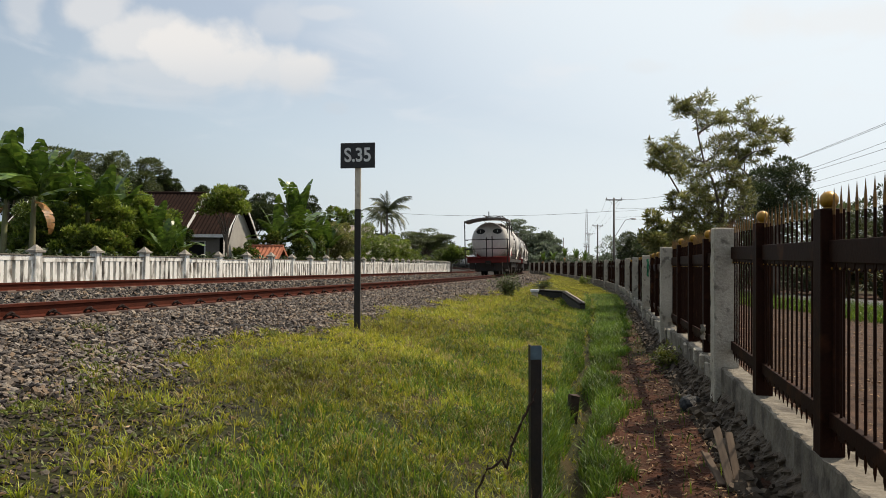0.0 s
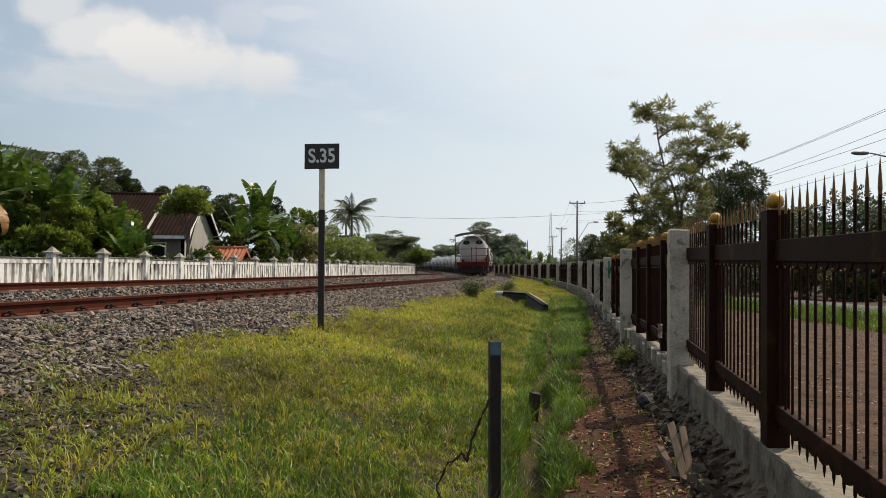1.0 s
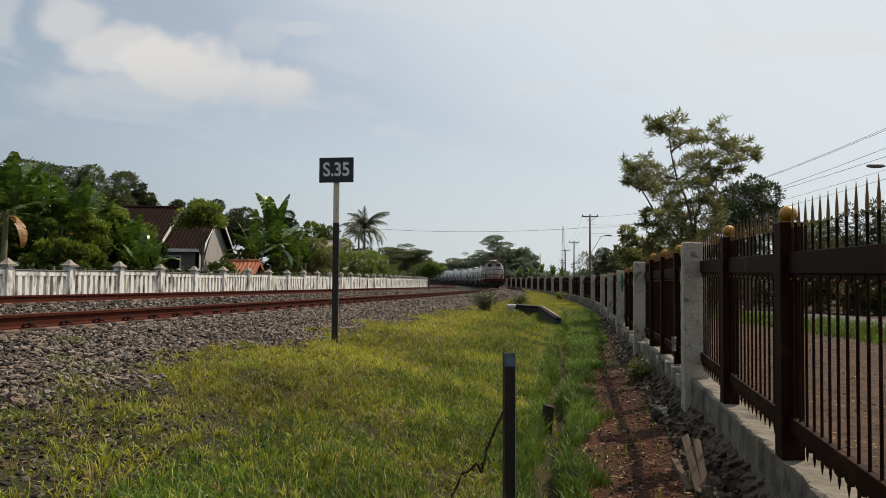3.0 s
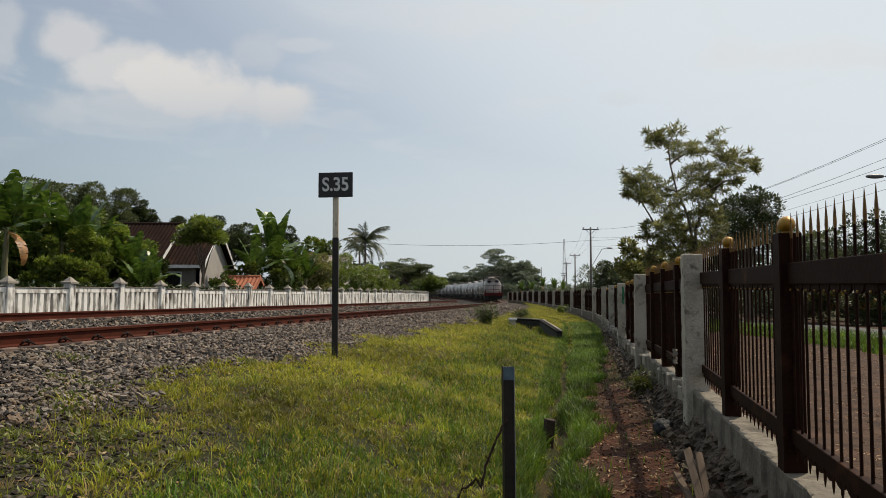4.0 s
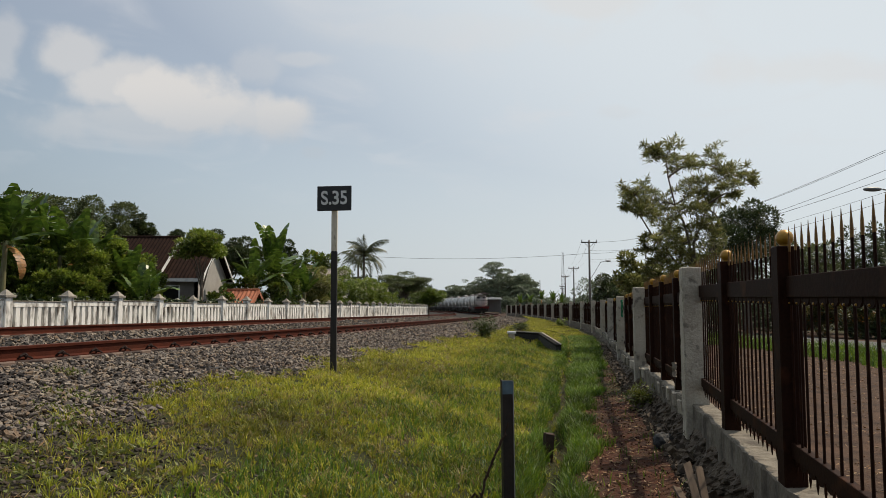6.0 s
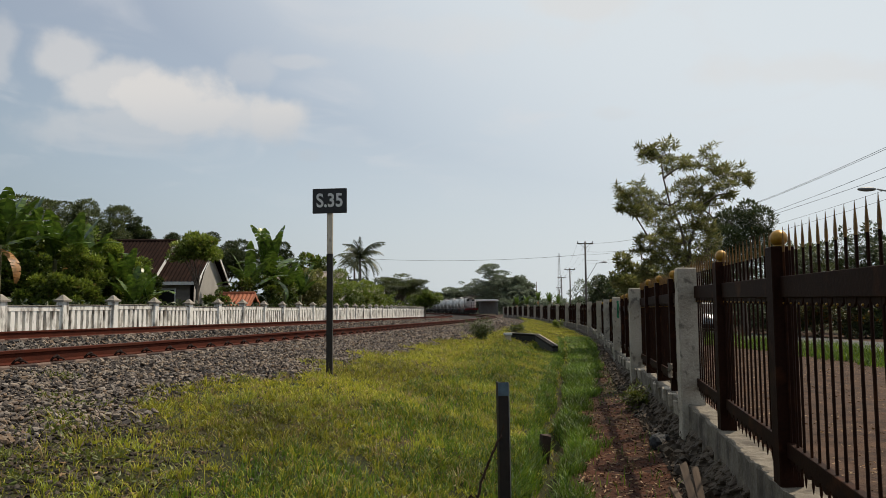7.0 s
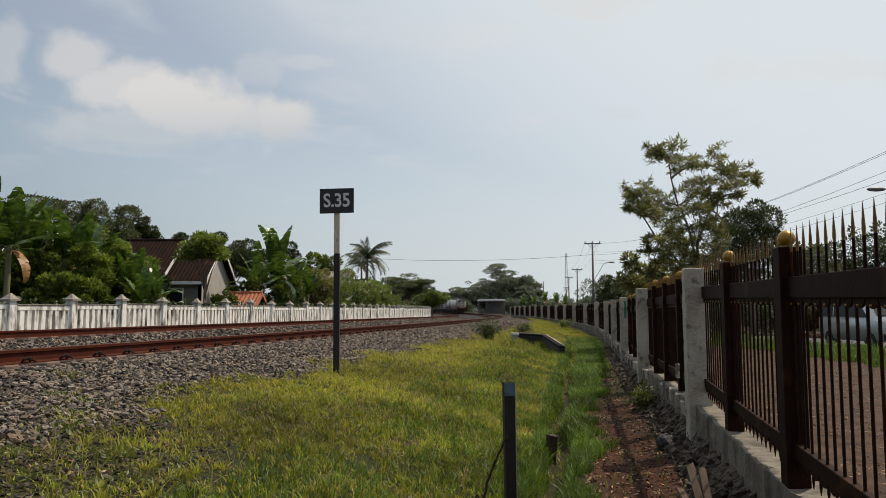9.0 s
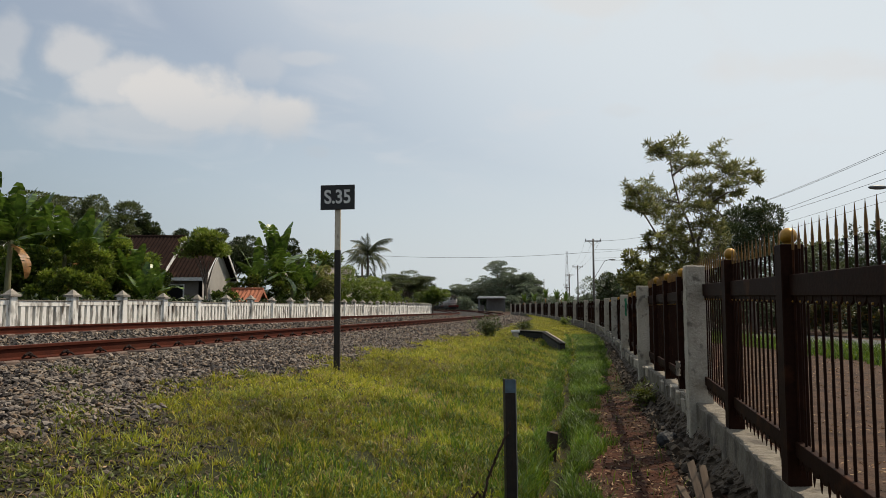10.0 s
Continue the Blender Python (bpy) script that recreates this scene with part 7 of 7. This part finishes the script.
def build_grass():
    rng = np.random.default_rng(8)

    def make(name, label, x, y, h, w, material, lean=0.5, away=None):
        V, Q, Tn = blades(rng, x, y, h, w, lean, away)
        tagged(new(name, np_mesh(name, V, Q, Tn, M[material])), label, "grass", kind="stuff")

    def cover(x, y, v):
        """How thickly grass grows: thin on the stony near edge, patchy, none in the ditch."""
        e = fence_x(y) - x
        near = np.clip((7.0 - y) / 3.0, 0, 1)
        wob = -0.35 * bumps(x, y, 1.1) - 0.2 * bumps(x, y, 3.1)
        patch = 0.70 + 0.40 * bumps(x + 3, y, 2.2) + 0.45 * bumps(x + 0.4 * y, y + 7 - 0.3 * x, 6.5)
        return np.clip((v - 2.85 - 0.8 * near + wob) / (0.35 + 3.7 * near), 0, 1) * np.clip(patch, 0.16, 1) * np.clip((e - np.interp(y, [17, 29], [1.42, 0.35])) / 0.2, 0, 1)

    # a low mat of short blades
    X, Y = [], []
    for n, s0, s1 in ((120000, -112.5, -101), (80000, -101, -86), (60000, -86, -60), (30000, -60, -20)):
        x, y, v, s = scatter(rng, n, s0, s1, 2.3, 8.5, 1.0)
        keep = rng.uniform(0, 1, n) < cover(x, y, v)
        X.append(x[keep])
        Y.append(y[keep])
    x, y = np.concatenate(X), np.concatenate(Y)
    far = np.clip((y - 4) / 30, 0, 1)
    h = rng.uniform(0.015, 0.055, len(x)) * (1 + 0.9 * far)
    make("grass", "short yellow-green grass covering the sloping bank", x, y, h, rng.uniform(0.006, 0.012, len(x)) * (1 + 2.2 * far), "grass", 1.2)
    # tufts: blades that spring from one root and arch outwards
    sets = {"grass": [], "grass_green": [], "grass_dry": []}
    for n, s0, s1, size in ((7200, -112.5, -104, 1.0), (6200, -104, -95, 1.1), (4600, -95, -80, 1.3)):
        x, y, v, s = scatter(rng, n, s0, s1, 2.3, 8.3)
        d = cover(x, y, v)
        green = 0.5 + 0.5 * bumps(x - 5, y + 3, 0.75) + 0.4 * bumps(x, y, 2.6) + np.clip((v - 5.4) / 2.5, -0.6, 0.5)
        for px, py, dd, g in zip(x, y, d, green):
            if rng.random() > dd ** 0.7:
                continue
            k = int(rng.integers(8, 19))
            kind = "grass_dry" if rng.random() < 0.10 else "grass_green" if rng.random() < g else "grass"
            a = rng.uniform(0, math.tau, k)
            tall = rng.uniform(0.035, 0.095) * size * (1.5 if rng.random() < 0.12 else 1.0)
            r = rng.uniform(0.0, 0.035, k) * size
            sets[kind].append(np.stack([px + np.cos(a) * r, py + np.sin(a) * r, tall * rng.uniform(0.55, 1.2, k), a, rng.uniform(0.005, 0.010, k) * size], 1))
    for kind, label in (("grass", "tufts of yellow-green grass on the bank"), ("grass_green", "tufts of fresh green grass on the bank"), ("grass_dry", "withered straw-coloured tufts on the bank")):
        q = np.concatenate(sets[kind])
        make("grass_tufts", label, q[:, 0], q[:, 1], q[:, 2], q[:, 4], kind, 1.0, q[:, 3])
    # small broad-leaved weeds creeping between the tufts
    x, y, v, s = scatter(rng, 16000, -112, -92, 2.6, 8.2)
    keep = (rng.uniform(0, 1, len(x)) < cover(x, y, v) ** 0.5) & (bumps(x + 1, y, 1.9) > -0.1)
    x, y = x[keep], y[keep]
    P = np.stack([x, y, ground_z(x, y) + rng.uniform(0.01, 0.05, len(x))], 1)
    V, Tn = leaf_cloud(rng, P, 0.040, 0.024, 0.15)
    tagged(new("bank_weeds", np_mesh("bank_weeds", V, tris=Tn, material=M["weed"])), "small broad-leaved weeds creeping through the grass", "weeds", kind="stuff")
    # lush strip along the ditch
    n = 90000
    y = 3.4 + 30 * rng.uniform(0, 1, n) ** 1.6
    e = rng.uniform(0.35, 1.75, n)
    x = fence_x(y) - e
    edge = np.interp(y, [3, 9, 16, 24], [1.02, 0.95, 0.55, 0.3]) + 0.25 * bumps(x, y, 1.4) + 0.12 * bumps(x, y, 4)
    keep = (rng.uniform(0, 1, n) < np.clip((e - edge) / 0.12, 0.01, 1)) & (np.abs(e - 1.45 - 0.10 * bumps(y, y, 0.55) - 0.05 * bumps(x, y, 2.0)) > 0.085)
    x, y = x[keep], y[keep]
    make("ditch_grass", "lush bright green grass along the ditch", x, y, rng.uniform(0.05, 0.15, len(x)), rng.uniform(0.004, 0.009, len(x)) * (1 + y / 18), "grass_lush", 0.8)
    # greener blades mixed into the foot of the bank
    n = 42000
    y = 3.6 + 24 * rng.uniform(0, 1, n) ** 1.5
    e = 1.62 + 2.0 * rng.uniform(0, 1, n) ** 1.7
    x = fence_x(y) - e
    ok = bumps(x, y, 1.6) + 0.6 * bumps(x, y, 5.0) > -0.25
    x, y = x[ok], y[ok]
    make("bank_grass", "greener grass at the foot of the bank", x, y, rng.uniform(0.05, 0.12, len(x)), rng.uniform(0.004, 0.009, len(x)) * (1 + y / 18), "grass_lush", 0.8)
    # taller stems in the bank
    n = 3600
    xs, ys, v, s = scatter(rng, n, -111, -85, 3.6, 7.6)
    ok = fence_x(ys) - xs > 1.6
    make("tall_grass", "scattered taller grass stems on the bank", xs[ok], ys[ok], rng.uniform(0.12, 0.26, ok.sum()), np.full(ok.sum(), 0.004), "grass", 0.6)
    # strip of grass in front of the road
    n = 30000
    y = rng.uniform(14, 60, n)
    x = rng.uniform(11.3, 14.3, n) + 0.4 * bumps(y, y, 0.7)
    ok = x > fence_x(y) + 0.6
    make("verge_grass", "bright green grass verge before the road", x[ok], y[ok], rng.uniform(0.10, 0.30, ok.sum()) * (1 + 0.6 * (x[ok] > 13)), rng.uniform(0.010, 0.025, ok.sum()), "grass_lush", 0.7)
    # tufts growing in the gravel
    cx = [(-4.2, 8.0), (-4.05, 7.9), (-2.5, 9.2), (-3.6, 6.9), (-3.3, 6.7), (-3.3, 6.2), (-3.1, 6.0), (-2.9, 5.6), (-2.3, 4.9), (-1.8, 4.5), (-2.9, 4.7), (-2.5, 4.4)]
    X, Y = [], []
    for a, b in cx:
        k = rng.integers(60, 160)
        X.append(a + rng.normal(size=k) * 0.11)
        Y.append(b + rng.normal(size=k) * 0.11)
    x, y = np.concatenate(X), np.concatenate(Y)
    P = np.stack([x, y, ground_z(x, y) + 0.03], 1)
    V, Tn = leaf_cloud(rng, P, 0.055, 0.022, 0.5)
    tagged(new("gravel_weeds", np_mesh("gravel_weeds", V, tris=Tn, material=M["weed"])), "small green weeds growing through the gravel", "weeds", kind="stuff")


build_grass()


def litter():
    """Dry leaves and straw on the path, in the yard and along the gravel's edge."""
    rng = np.random.default_rng(44)
    n = 2600
    y = 3.4 + 16 * rng.uniform(0, 1, n) ** 1.5
    x = fence_x(y) - rng.uniform(0.25, 1.3, n)
    x2, y2 = rng.uniform(2.5, 12, 9000), rng.uniform(4, 24, 9000)
    ok = x2 > fence_x(y2) + 0.3
    x3, y3, v3, s3 = scatter(rng, 1500, -111.5, -100, 2.6, 6.0)
    x, y = np.concatenate([x, x2[ok], x3]), np.concatenate([y, y2[ok], y3])
    P = np.stack([x, y, ground_z(x, y) + 0.012], 1)
    d = rng.normal(size=(len(x), 3))
    d[:, 2] = 0.05
    V, Tn = leaf_cloud(rng, P, 0.06, 0.022, -0.15, d)
    tagged(new("leaf_litter", np_mesh("leaf_litter", V, tris=Tn, material=M["litter"])), "dry brown leaves and straw on the ground", "litter", kind="stuff")
    # withered stems round the foot of the steel post
    k = 70
    x = 0.30 + rng.normal(size=k) * 0.07
    y = 4.0 + rng.normal(size=k) * 0.07
    V, Q, Tn = blades(rng, x, y, rng.uniform(0.15, 0.42, k), rng.uniform(0.004, 0.009, k), 0.4)
    tagged(new("dry_stems", np_mesh("dry_stems", V, Q, Tn, M["litter"])), "withered brown stems beside the steel post", "dry stems", kind="stuff")


litter()


# ---- motions ----
def motions():
    times = [0, 1, 2, 3, 4, 5, 6, 7, 8, 9, 10]
    for i, w in enumerate(wagons):
        walk(w, [(t, wagon_pose(START + i * PITCH + SPEED * t)) for t in times])
    walk(van, [(t, pose(16.15, 29 - 8.5 * (t - 9), 0.075)) for t in times])


motions()
